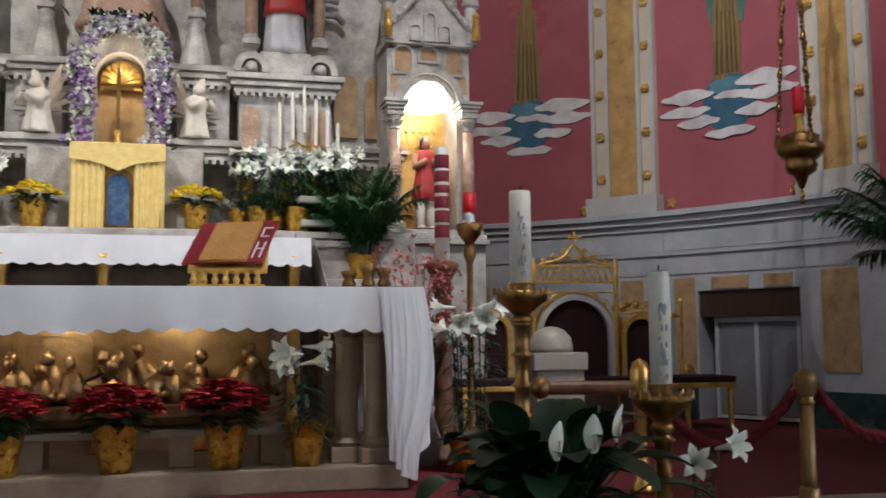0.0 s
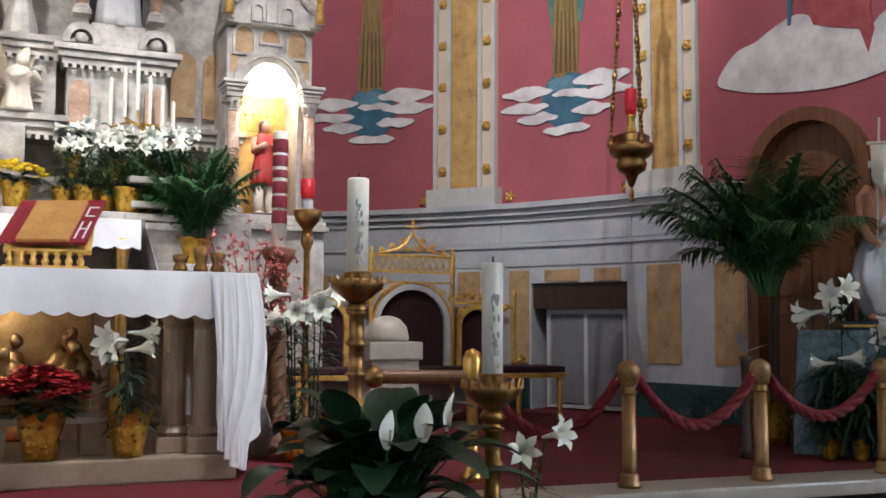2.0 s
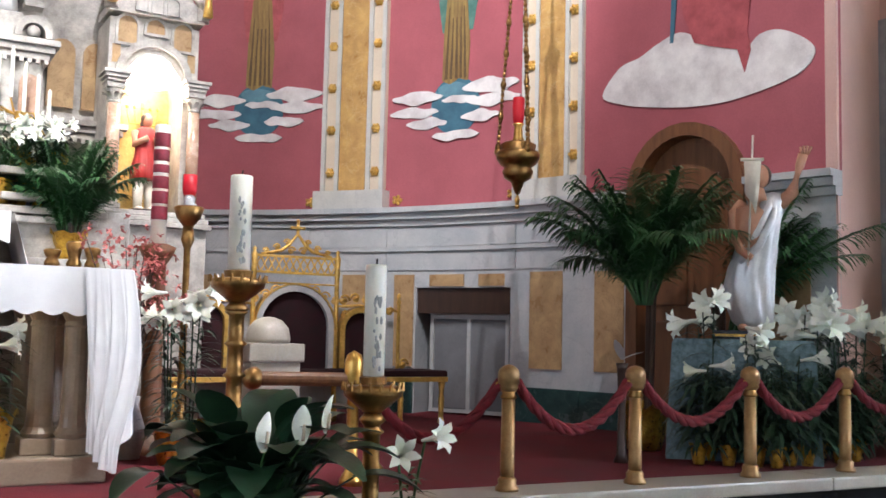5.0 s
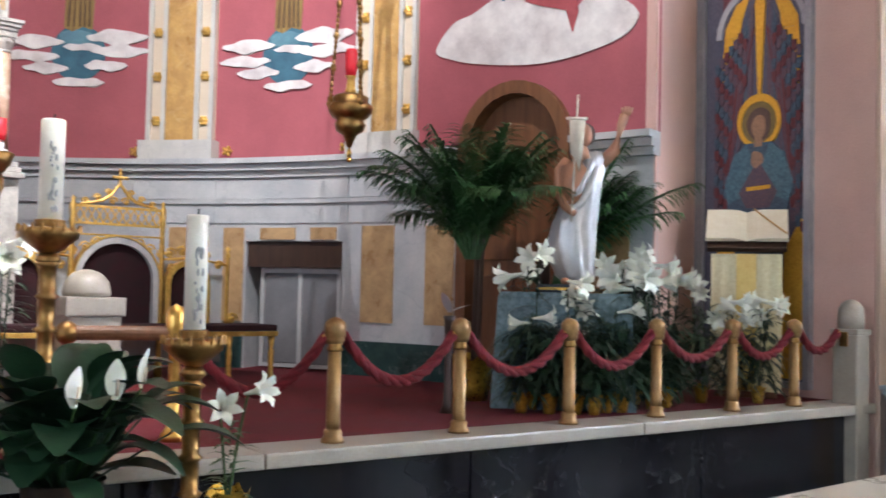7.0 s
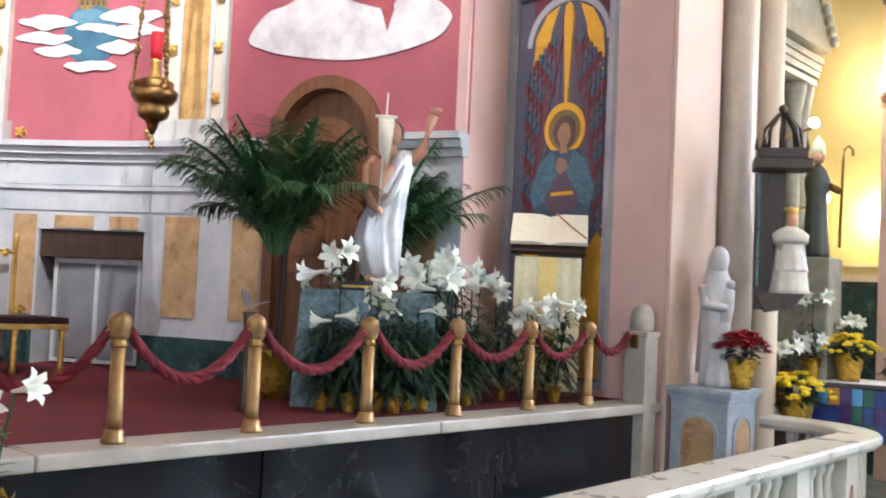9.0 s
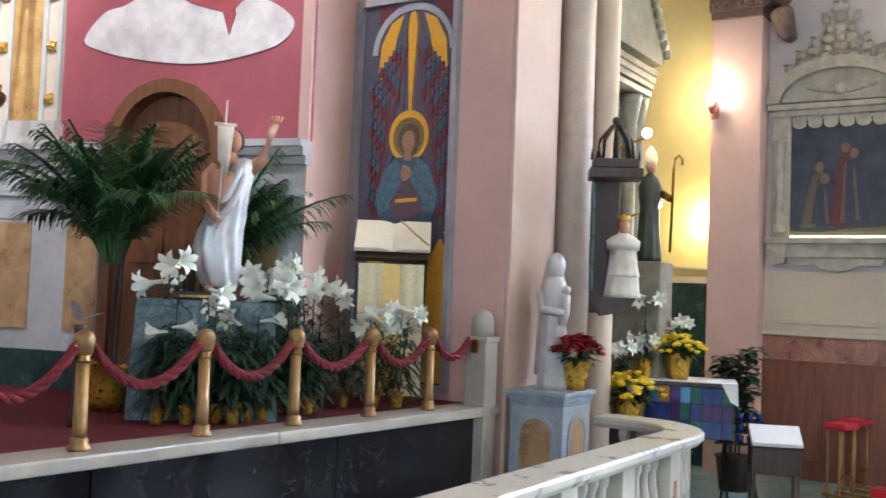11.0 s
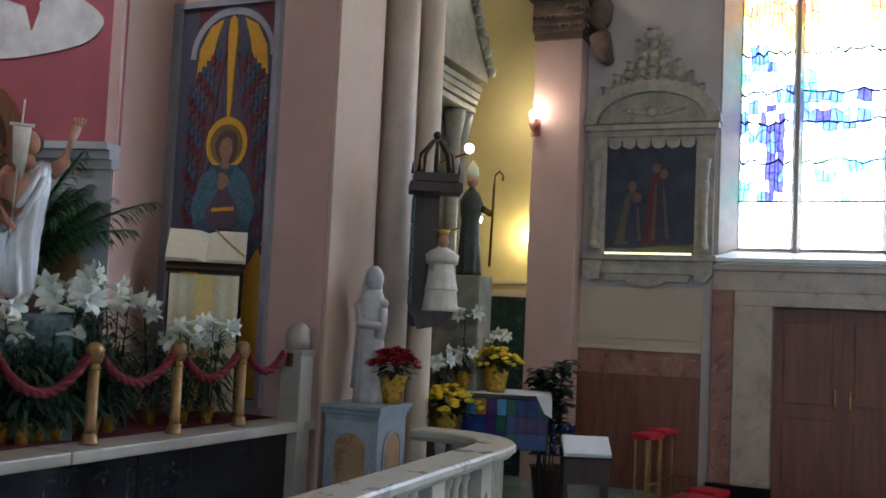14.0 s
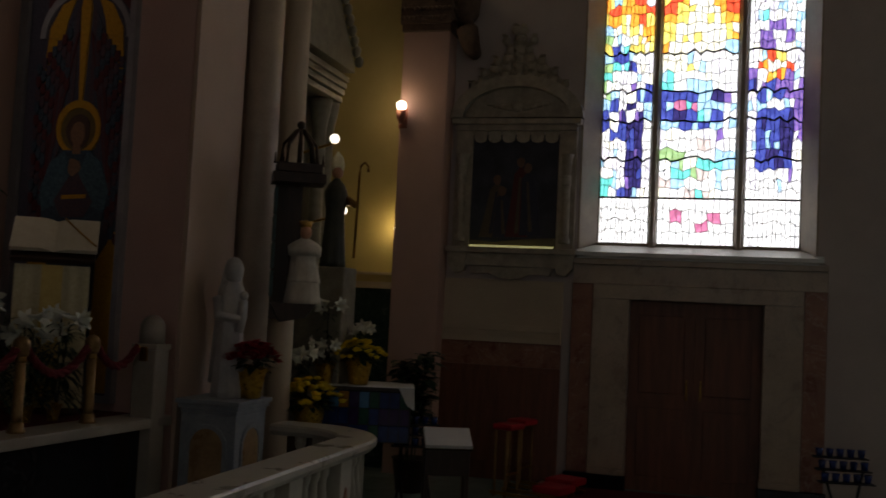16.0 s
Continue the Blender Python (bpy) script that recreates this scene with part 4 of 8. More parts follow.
# peace lily and two cut blooms at the edge
def plant_stand(at, h, r):
    s = thing("plant_stand", at, "round dark wooden plant stand before the sanctuary", "plant stand", "plant stands")
    part("top", lathe(B(), [(0.0, h - 0.03), (r, h - 0.03), (r * 1.03, h - 0.015), (r, h), (0.0, h)], 24), DARKW, s, "", True)
    for k in range(3):
        a = 2.094 * k
        part("leg", tube(B(), [(r * 0.8 * math.cos(a), r * 0.8 * math.sin(a), 0), (r * 0.5 * math.cos(a), r * 0.5 * math.sin(a), h - 0.03)], [0.014, 0.018], 8), DARKW, s)


plant_stand((1.38, 3.55, 0), 0.74, 0.17)
plant_stand((2.055, 3.62, 0), 0.642, 0.12)
pl = thing("peace_lily", (1.38, 3.55, 0.741), "dark green peace lily with white spathes on a stand", "potted plant")
part("pot", lathe(B(), [(0.11, 0), (0.14, 0.18), (0.15, 0.19), (0.13, 0.17)], 20), DARKW, pl, "", True)
bm = B()
rnd = random.Random(21)
for k in range(120):
    a = rnd.uniform(0, 6.28)
    el = rnd.uniform(0.3, 4.5)
    d = Vector((math.cos(a), math.sin(a), el)).normalized()
    foot = Vector((0.05 * math.cos(a), 0.05 * math.sin(a), 0.15))
    stalk = d * rnd.uniform(0.08, 0.38)
    L = rnd.uniform(0.20, 0.30)
    tilt = Vector((math.cos(a + rnd.uniform(-0.8, 0.8)), math.sin(a + rnd.uniform(-0.8, 0.8)), el * 0.35))
    blade(bm, foot + stalk, tilt, L, L * rnd.uniform(0.50, 0.66), rnd.uniform(0.7, 1.6), 7, 0.22)
    tube(bm, [foot, foot + stalk], 0.004, 4)
part("foliage", bm, LEAF, pl, "broad dark leaves", True)
for dx, dz, tw in ((-0.085, 0.545, 0.1), (0.045, 0.565, -0.05), (0.135, 0.60, 0.3)):
    part("stalk", tube(B(), [(dx * 0.3, -0.02, 0.15), (dx * 0.8, -0.24, dz - 0.16), (dx, -0.34, dz - 0.07)], 0.004, 5), LEAF2, pl)
    bm = blade(B(), (dx, -0.34, dz - 0.07), (tw * 0.4, -0.1, 1), 0.135, 0.068, 0.05, 8, 0.5)
    sp = part("spathe", bm, PETAL, pl, "white spathe", True)
    part("spadix", tube(B(), [(dx, -0.352, dz - 0.055), (dx + tw * 0.01, -0.36, dz + 0.0)], [0.006, 0.005], 7), CREAMW, sp, "knobbly cream spadix", True)
cl = thing("potted_lily", (2.055, 3.62, 0.643), "two open white lilies on leafy stems in a pot", "potted plant")
part("pot", foil_pot(B(), 0.07, 0.14, 8), FOIL, cl, "gold foil wrap", True)
for (dx, dz, sg), nm in zip(((-0.075, 0.51, -1), (0.03, 0.57, 1)), ("bloom", "bloom")):
    bm = B()
    trumpet(bm, (dx, -0.06, dz - 0.02), (sg * 0.35, -1, 0.25), 0.13)
    part(nm, bm, PETAL, cl, "open white bloom", True)
bm = B()
for sx in (-0.07, 0.05):
    tube(bm, [(0, 0, 0.1), (sx * 0.6, -0.02, 0.38), (sx, -0.05, 0.52 + sx * 0.5)], [0.006, 0.006, 0.005], 6)
for k in range(26):
    a = rnd.uniform(0, 6.28)
    blade(bm, (0, -0.01, 0.14 + 0.011 * k), (math.cos(a), math.sin(a), 0.4), 0.12, 0.022, 1.0, 3)
part("leafy_stem", bm, LEAF2, cl)

# ---- the old high altar ----
OX, OY = -0.45, 8.0
ha = thing("high_altar", (OX, 6.6, FLOOR), "old marble high altar table with dark gilded front", "altar")
part("block", box(B(), -1.25, 1.25, 0.06, 1.2, 0.0, 1.30, 0.01), mat("altar_front_brown", (0.10, 0.06, 0.035), (0.05, 0.03, 0.02), 8, 0.35, bump=0.2), ha)
part("mensa", box(B(), -1.32, 1.30, 0.0, 1.25, 1.30, 1.40, 0.012), REREDOS, ha)
for cx in (-1.2, -0.6, 0.0, 0.6, 1.2):
    part("colonnette", lathe(B(), [(0.06, 0.05), (0.045, 0.1), (0.04, 1.15), (0.06, 1.25), (0.07, 1.29)], 14, (cx, 0.02, 0)), GOLD, ha, "gilded colonnette", True)
hc = thing("high_altar_cloth", (OX, 6.6, FLOOR), "white linen cloth with lace edge on the high altar", "altar cloth")
part("top", box(B(), -1.34, 1.31, -0.03, 1.0, 1.402, 1.412, 0.004), CLOTH, hc)
bm = B()
pr = None
for i in range(201):
    x = -1.34 + 2.65 * i / 200
    a, b = bm.verts.new((x, -0.032, 1.41)), bm.verts.new((x, -0.045 + 0.008 * math.sin(x * 14), 1.235 - 0.018 * abs(math.sin(x * 30))))
    if pr:
        bm.faces.new((pr[0], pr[1], b, a))
    pr = (a, b)
part("front_drop", bm, CLOTH, hc, "", True)
bm = B()
rows = []
for i in range(30):
    y = -0.03 + 0.9 * i / 29
    rows.append([bm.verts.new((1.33 + 0.13 * v + 0.03 * math.sin(i * 0.9) * v, y, 1.41 - (0.52 - 0.2 * abs(i / 29 - 0.2)) * v)) for v in (0, 0.3, 0.6, 1)])
for a, b in zip(rows, rows[1:]):
    for j in range(3):
        bm.faces.new((a[j], a[j + 1], b[j + 1], b[j]))
part("side_drop", bm, CLOTH, hc, "", True)
# gradines behind the table
gr = thing("gradines", (OX, OY, FLOOR), "stepped carved marble shelves behind the high altar", "altar shelf")
part("lower_step", box(B(), -2.2, 2.15, -0.85, -0.05, 0.0, 1.52, 0.012), REREDOS, gr)
part("upper_step", box(B(), -1.9, 1.85, -0.55, -0.02, 1.52, 1.78, 0.012), REREDOS, gr)
for sx in (-1, 1):
    for zz, w in ((1.40, 0.30), (1.46, 0.36), (1.55, 0.32), (1.72, 0.34)):
        part("moulding", box(B(), sx * 1.62 - w, sx * 1.62 + w, -0.90 - w * 0.08, -0.80, zz, zz + 0.045, 0.008), REREDOS, gr)

# ---- the reredos ----
rr = thing("reredos", (OX, OY, FLOOR), "carved grey-white marble reredos with niches, columns and gables", "altarpiece")
Z = lambda z: z - FLOOR
part("back_wall", box(B(), -2.6, 2.35, 0.14, 0.7, 0, Z(5.4), 0.01), REREDOS, rr)


def cornice(u0, u1, y0, z, parent, step=0.03, h=0.05):
    bm = B()
    for k in range(3):
        box(bm, u0 - step * k, u1 + step * k, y0 - step * k, 0.14, z + h * k, z + h * (k + 1) - 0.003, 0.006)
    part("cornice", bm, REREDOS, parent)
    n = max(3, int((u1 - u0) / 0.055))
    bm = B()
    for i in range(n):
        x = u0 + (i + 0.25) * (u1 - u0) / n
        box(bm, x, x + (u1 - u0) / n * 0.5, y0 - step * 0.9, y0 + 0.01, z - 0.035, z - 0.003)
    part("dentil_course", bm, REREDOS, parent, kind="stuff")


def column(x, y, z0, z1, r, parent, material=None):
    c = part("column", lathe(B(), [(r, z0 + r * 1.9), (r * 1.04, (z0 + z1) / 2), (r * 0.92, z1 - r * 3.4)], 18, (x, y, 0)), material or PINKSTONE, parent, "polished pinkish shaft", True)
    bm = box(B(), x - r * 1.5, x + r * 1.5, y - r * 1.5, y + r * 1.5, z0, z0 + r * 0.9, 0.005)
    lathe(bm, [(r * 1.35, z0 + r * 0.9), (r * 1.4, z0 + r * 1.3), (r * 1.05, z0 + r * 1.9)], 16, (x, y, 0))
    part("base", bm, REREDOS, c, "carved marble base")
    bm = lathe(B(), [(r * 0.95, z1 - r * 3.4), (r * 1.1, z1 - r * 3.2), (r * 1.0, z1 - r * 3.0), (r * 1.5, z1 - r * 1.2), (r * 1.3, z1 - r * 1.0)], 16, (x, y, 0))
    for k in range(8):
        a = 0.785 * k
        blade(bm, (x + r * math.cos(a), y + r * math.sin(a), z1 - r * 2.9), (math.cos(a) * 0.4, math.sin(a) * 0.4, 1), r * 2.0, r * 0.8, 2.0, 4)
    box(bm, x - r * 1.5, x + r * 1.5, y - r * 1.5, y + r * 1.5, z1 - r * 1.0, z1, 0.005)
    part("capital", bm, REREDOS, c, "leafy marble capital")
    return c


PINKSTONE = mat("pinkish_polished_stone", (0.50, 0.33, 0.24), (0.36, 0.22, 0.15), 9, 0.25, bump=0.03, veins=0.4, vein_col=(0.7, 0.62, 0.54))
M_RR = Matrix.Identity(4)
# central tabernacle bay
part("tabernacle_base", box(B(), -0.62, 0.62, -0.42, 0.15, 1.78, Z(3.04), 0.012), REREDOS, rr)
bm = B()
ring_prism(bm, arch_poly(-0.30, 0.30, Z(3.05), Z(3.85)), arch_poly(-0.18, 0.18, Z(3.05), Z(3.66)), -0.16, 0.15, M_RR)
part("niche_arch", bm, REREDOS, rr)
# the pale niche marble's lamplit ochre is put into its colour
part("niche_back", prism(B(), arch_poly(-0.182, 0.182, Z(3.05), Z(3.66)), 0.08, 0.145, M_RR), mat("ochre_lit_niche", (0.62, 0.42, 0.20), (0.48, 0.30, 0.12), 12, 0.4, metal=0.3), rr, "ochre-gold niche back")
shell = part("shell", prism(B(), arch_poly(-0.15, 0.15, Z(3.58), Z(3.62)), 0.0, 0.07, M_RR), GILT, rr, "gilt scallop shell")
for i in range(9):
    a = math.pi * i / 8
    part("shell_rib", tube(B(), [(0, -0.02, Z(3.62)), (0.15 * math.cos(a), -0.05, Z(3.64) + 0.14 * math.sin(a))], [0.015, 0.03], 7), GILT, shell, "", True)
part("dome", lathe(B(), [(0.34, Z(4.02)), (0.36, Z(4.06)), (0.33, Z(4.12)), (0.30, Z(4.3)), (0.2, Z(4.5)), (0.0, Z(4.6))], 22, (0, 0.0, 0)), PINKSTONE, rr, "small rose marble dome", True)
for sx in (-1, 1):
    cornice(sx * 0.62 - 0.22, sx * 0.62 + 0.22, -0.14, Z(3.62), rr)
    part("bay_block", box(B(), sx * 0.62 - 0.20, sx * 0.62 + 0.20, -0.12, 0.15, Z(3.02), Z(3.60), 0.008), REREDOS, rr)
    for w, z0, z1 in ((0.13, 3.10, 3.30), (0.13, 3.36, 3.54)):
        part("sunk_panel", ring_prism(B(), [(sx * 0.62 - w, Z(z0)), (sx * 0.62 + w, Z(z0)), (sx * 0.62 + w, Z(z1)), (sx * 0.62 - w, Z(z1))],
                                      [(sx * 0.62 - w + .03, Z(z0) + .03), (sx * 0.62 + w - .03, Z(z0) + .03), (sx * 0.62 + w - .03, Z(z1) - .03), (sx * 0.62 - w + .03, Z(z1) - .03)], -0.14, -0.118, M_RR), REREDOS, rr)
    cornice(sx * 0.55 - 0.35, sx * 0.55 + 0.30, -0.30, Z(3.00), rr)
    bm = B()
    lathe(bm, [(0.13, Z(3.78)), (0.12, Z(3.85)), (0.08, Z(4.02)), (0.06, Z(4.10)), (0.07, Z(4.14)), (0.05, Z(4.18))], 12, (sx * 0.56, -0.03, 0))
    part("pinnacle_base", bm, REREDOS, rr)
    column(sx * 0.56, -0.03, Z(4.18), Z(5.3), 0.045, rr)
    # side bays with tall niches
    x0 = sx * 1.25
    part("bay_pier", box(B(), x0 - 0.36, x0 + 0.36, -0.20, 0.15, 1.78, Z(3.55), 0.01), REREDOS, rr)
    cornice(x0 - 0.40, x0 + 0.40, -0.24, Z(3.56), rr)
    cornice(x0 - 0.38, x0 + 0.38, -0.22, Z(2.95), rr)
    for ux in (-0.27, 0.27):
        m2 = Matrix.Translation((x0 + ux, 0, 0))
        ring = ring_prism(B(), arch_poly(-0.13, 0.13, Z(3.71), Z(3.74), 10), arch_poly(-0.08, 0.08, Z(3.71), Z(3.735), 10), -0.30, -0.10, m2)
        part("arched_block", ring, REREDOS, rr)
        part("boss", ball(B(), (x0 + ux, -0.25, Z(3.76)), 0.05, 10, 7), REREDOS, rr, "", True)
        part("niche_panel", prism(B(), arch_poly(x0 + ux - 0.07, x0 + ux + 0.07, Z(3.1), Z(3.38), 8), -0.215, -0.201, M_RR), PINKSTONE, rr)
        column(x0 + ux, -0.18, Z(3.95), Z(5.35), 0.045, rr)
    part("statue_plinth", box(B(), x0 - 0.2, x0 + 0.2, -0.22, 0.14, Z(3.71), Z(3.90), 0.01), REREDOS, rr)
    # flat dark slab in place of the niche's shade
    part("niche_recess", prism(B(), arch_poly(x0 - 0.2, x0 + 0.2, Z(3.9), Z(5.0)), 0.10, 0.138, M_RR), SHADOWB, rr, "dark slab standing for the niche's shade")
    # blind arcade between bay and turret
    x1 = sx * 1.92
    for k in range(2):
        u = x1 - 0.14 + k * 0.26
        part("blind_arch", prism(B(), arch_poly(u - 0.10, u + 0.10, Z(3.30), Z(3.74), 10), 0.10, 0.139, M_RR), OCHREP, rr, "ochre marble blind panel")
        # the arch's shade, put in as a dark slab
        part("dark_arch", prism(B(), arch_poly(u - 0.09, u + 0.09, Z(2.55), Z(2.9), 10), 0.11, 0.139, M_RR), SHADOWB, rr, "dark slab standing for the arch's shade")
    cornice(x1 - 0.30, x1 + 0.30, 0.02, Z(3.05), rr)
    bm = B()
    for k in range(5):
        a = 0.5 + 0.45 * k
        pts = [(sx * (1.62 + 0.16 * math.cos(a + t) * (1 - t * 0.12)), 0.05, Z(4.15) + 0.2 * math.sin(a + t) * (1 - t * 0.12) + 0.12 * k) for t in (0, 0.6, 1.2, 1.8)]
        tube(bm, pts, 0.03, 6)
    part("scroll", bm, REREDOS, rr, "carved scroll", True)

# corner turrets with lit niches
def turret(sx):
    t = thing("niche_turret", (OX + sx * 2.38, OY - 0.30, FLOOR), "gabled marble turret niche with columns and a lit half dome", "niche", "reredos turrets")
    part("base", box(B(), -0.42, 0.42, -0.20, 0.50, 0, Z(2.36), 0.012), REREDOS, t)
    bm = B()
    for k, zz in enumerate((2.36, 2.40, 2.44)):
        box(bm, -0.40 - 0.02 * (2 - k), 0.40 + 0.02 * (2 - k), -0.22 - 0.02 * (2 - k), 0.45, Z(zz), Z(zz) + 0.037, 0.006)
    part("step", bm, REREDOS, t)
    bm = B()
    ring_prism(bm, [(-0.34, Z(2.48)), (0.34, Z(2.48))] + [(0.34, Z(3.9)), (0.34, Z(3.95)), (0.2, Z(3.96)), (0.1, Z(3.97)), (-0.1, Z(3.97)), (-0.2, Z(3.96)), (-0.34, Z(3.95)), (-0.34, Z(3.9))],
               [(-0.23, Z(2.48)), (0.23, Z(2.48)), (0.23, Z(3.40)), (0.2, Z(3.55)), (0.12, Z(3.66)), (0.05, Z(3.70)), (-0.05, Z(3.70)), (-0.12, Z(3.66)), (-0.2, Z(3.55)), (-0.23, Z(3.40))], -0.05, 0.40, M_RR)
    part("niche_body", bm, REREDOS, t)
    part("archivolt", ring_prism(B(), arch_poly(-0.29, 0.29, Z(3.50), Z(3.52), 16), arch_poly(-0.235, 0.235, Z(3.50), Z(3.52), 16), -0.085, -0.051, M_RR), REREDOS, t, "moulded arch over the niche")
    for u in (-0.21, 0.0, 0.21):
        zb = 3.86 if u == 0 else 3.76
        part("ochre_panel", prism(B(), arch_poly(u - 0.07, u + 0.07, Z(zb), Z(3.90), 10), -0.056, -0.051, M_RR), OCHREP, t, "ochre marble inset")
        part("panel_moulding", ring_prism(B(), arch_poly(u - 0.09, u + 0.09, Z(zb) - 0.02, Z(3.90), 10), arch_poly(u - 0.07, u + 0.07, Z(zb), Z(3.90), 10), -0.072, -0.051, M_RR), REREDOS, t)
    for u in (-0.285, 0.285):
        part("side_inset", box(B(), u - 0.03, u + 0.03, -0.056, -0.051, Z(3.60), Z(3.74)), OCHREP, t, "ochre marble inset")
    part("niche_back", box(B(), -0.23, 0.23, 0.34, 0.39, Z(2.48), Z(3.72)), mat("gold_mosaic_niche", (0.66, 0.44, 0.14), (0.50, 0.30, 0.08), 18, 0.4, metal=0.35), t, "ochre-gold niche back")
    for x in (-0.30, 0.30):
        column(x, -0.14, Z(2.48), Z(3.42), 0.045, t)
        bm = B()
        for k in range(3):
            box(bm, x - 0.07 - 0.015 * k, x + 0.07 + 0.015 * k, -0.22 - 0.015 * k, 0.0, Z(3.42) + 0.028 * k, Z(3.42) + 0.028 * (k + 1) - 0.002, 0.004)
        part("impost", bm, REREDOS, t)
        lathe_b = lathe(B(), [(0.055, Z(4.0)), (0.05, Z(4.3)), (0.075, Z(4.32)), (0.06, Z(4.4)), (0.0, Z(4.75))], 10, (x * 1.15, -0.10, 0))
        part("pinnacle", lathe_b, REREDOS, t)
        part("finial_figure", ball(tube(B(), [(x * 1.2, -0.2, Z(4.02)), (x * 1.2, -0.2, Z(4.18))], [0.04, 0.025], 8), (x * 1.2, -0.2, Z(4.21)), 0.03, 8, 6), GILT, t, "small gilt ornament", True)
    bm = B()
    prism(bm, [(-0.36, Z(3.98)), (0.36, Z(3.98)), (0.36, Z(4.04)), (0.0, Z(4.46)), (-0.36, Z(4.04))], -0.12, 0.3, M_RR)
    part("gable", bm, REREDOS, t)
    bm = B()
    for sg in (-1, 1):
        n = 8
        for k in range(n):
            f = (k + 0.5) / n
            ball(bm, (sg * 0.38 * (1 - f), -0.15, Z(4.06) + 0.43 * f), 0.026, 7, 5)
        tube(bm, [(sg * 0.40, -0.14, Z(4.03)), (0, -0.14, Z(4.49))], 0.022, 6)
    part("crocketed_edge", bm, REREDOS, t, "crocketed gable edge", True)
    bm = B()
    for u, zt in ((-0.12, 4.10), (0.0, 4.20), (0.12, 4.10)):
        ring_prism(bm, arch_poly(u - 0.055, u + 0.055, Z(4.0), Z(zt), 8), arch_poly(u - 0.035, u + 0.035, Z(4.0), Z(zt) - 0.005, 8), -0.14, -0.118, M_RR)
    part("tracery", bm, REREDOS, t)
    # plaster half dome, no lamp; the light on it is its own glow
    part("lamp_dome", lathe(B(), [(0.19, Z(3.50)), (0.19, Z(3.56)), (0.15, Z(3.66)), (0.07, Z(3.72)), (0.0, Z(3.73))], 20, (0, 0.10, 0)), GLOWDOME, t, "white plaster half dome that glows as if strongly lit", True)
    return t


# strong light on the white plaster, given as emission
GLOWDOME = glow("lit_plaster_glow", (1.0, 0.90, 0.74), 9.0)
for sx in (1, -1):
    turret(sx)
    point_lamp("niche_lamp_light", (OX + sx * 2.38, OY - 0.36, 3.46), 16, (1.0, 0.86, 0.62), 0.1)

# statues of the altarpiece
REDROBE = mat("red_painted_robe", (0.45, 0.03, 0.025), (0.30, 0.02, 0.018), 8, 0.5, bump=0.1)
def robed(name, at, h, w, robe, under, label, rz=0, head=FLESH, seed=3, lift=0.3):
    body = figure(h * 0.86, w, 0.75, 8, 0.08, seed=seed)
    cloak = figure(h * 0.60, w * 1.06, 0.8, 6, 0.06, seed=seed + 1)
    bmesh.ops.translate(cloak, verts=cloak.verts, vec=(0, 0, h * lift * 0.86))
    hd = B()
    ball(hd, (0, -0.01, h * 0.93), h * 0.062, 12, 9, (0.9, 1, 1.2))
    for sg in (-1, 1):
        tube(hd, [(sg * w * 0.40, 0, h * 0.72), (sg * w * 0.46, -w * 0.25, h * 0.60), (sg * w * 0.08, -w * 0.45, h * 0.66)], [w * 0.11, w * 0.10, w * 0.06], 8)
    return multi(name, [(body, under), (cloak, robe), (hd, head)], label, "statue", at, rz)


robed("statue", (OX + 1.25, 7.88, 3.90), 1.25, 0.32, REDROBE, STONE, "carved figure in a red robe in the upper niche", seed=4)
robed("statue", (OX - 1.25, 7.88, 3.90), 1.25, 0.32, IVORY, STONE, "carved figure in a pale robe in the upper niche", seed=6)
def tunic_figure(at, rz, tunic, label):
    """A standing figure in a knee-length tunic, arms folded up to the chest."""
    legs, body, skin, hair = B(), B(), B(), B()
    for sg in (-1, 1):
        tube(legs, [(sg * 0.045, 0, 0.03), (sg * 0.045, 0.005, 0.16), (sg * 0.04, 0, 0.34)], [0.032, 0.04, 0.05], 10)
        ball(legs, (sg * 0.05, -0.03, 0.022), 0.034, 8, 6, (0.9, 1.6, 0.6))
        tube(skin, [(sg * 0.085, 0, 0.61), (sg * 0.105, -0.03, 0.51), (sg * 0.03, -0.10, 0.56)], [0.034, 0.03, 0.022], 9)
    rings = []
    for z, w, d in ((0.24, 0.105, 0.085), (0.32, 0.10, 0.082), (0.42, 0.085, 0.07), (0.47, 0.078, 0.062), (0.56, 0.095, 0.07), (0.63, 0.085, 0.06), (0.655, 0.04, 0.035)):
        amp = 0.10 if z < 0.4 else 0.03
        rings.append([body.verts.new((w * (1 + amp * math.sin(11 * a + z * 6)) * math.cos(a), d * (1 + amp * math.sin(11 * a + z * 6)) * math.sin(a), z)) for a in (6.2832 * k / 40 for k in range(40))])
    for ra, rb in zip(rings, rings[1:]):
        for k in range(40):
            body.faces.new((ra[k], ra[(k + 1) % 40], rb[(k + 1) % 40], rb[k]))
    body.faces.new(rings[0][::-1]), body.faces.new(rings[-1])
    ball(skin, (0, -0.012, 0.705), 0.042, 12, 9, (0.9, 1, 1.2))
    ball(hair, (0, 0.004, 0.718), 0.047, 12, 9, (1.0, 1.0, 1.1))
    tube(hair, [(0, 0.03, 0.70), (0, 0.045, 0.62)], [0.04, 0.03], 8)
    lathe(hair, [(0.11, 0), (0.11, 0.018), (0.0, 0.02)], 20)
    return multi("statue", [(legs, IVORY), (body, tunic), (skin, FLESH), (hair, DARKW)], label, "statue", at, rz)


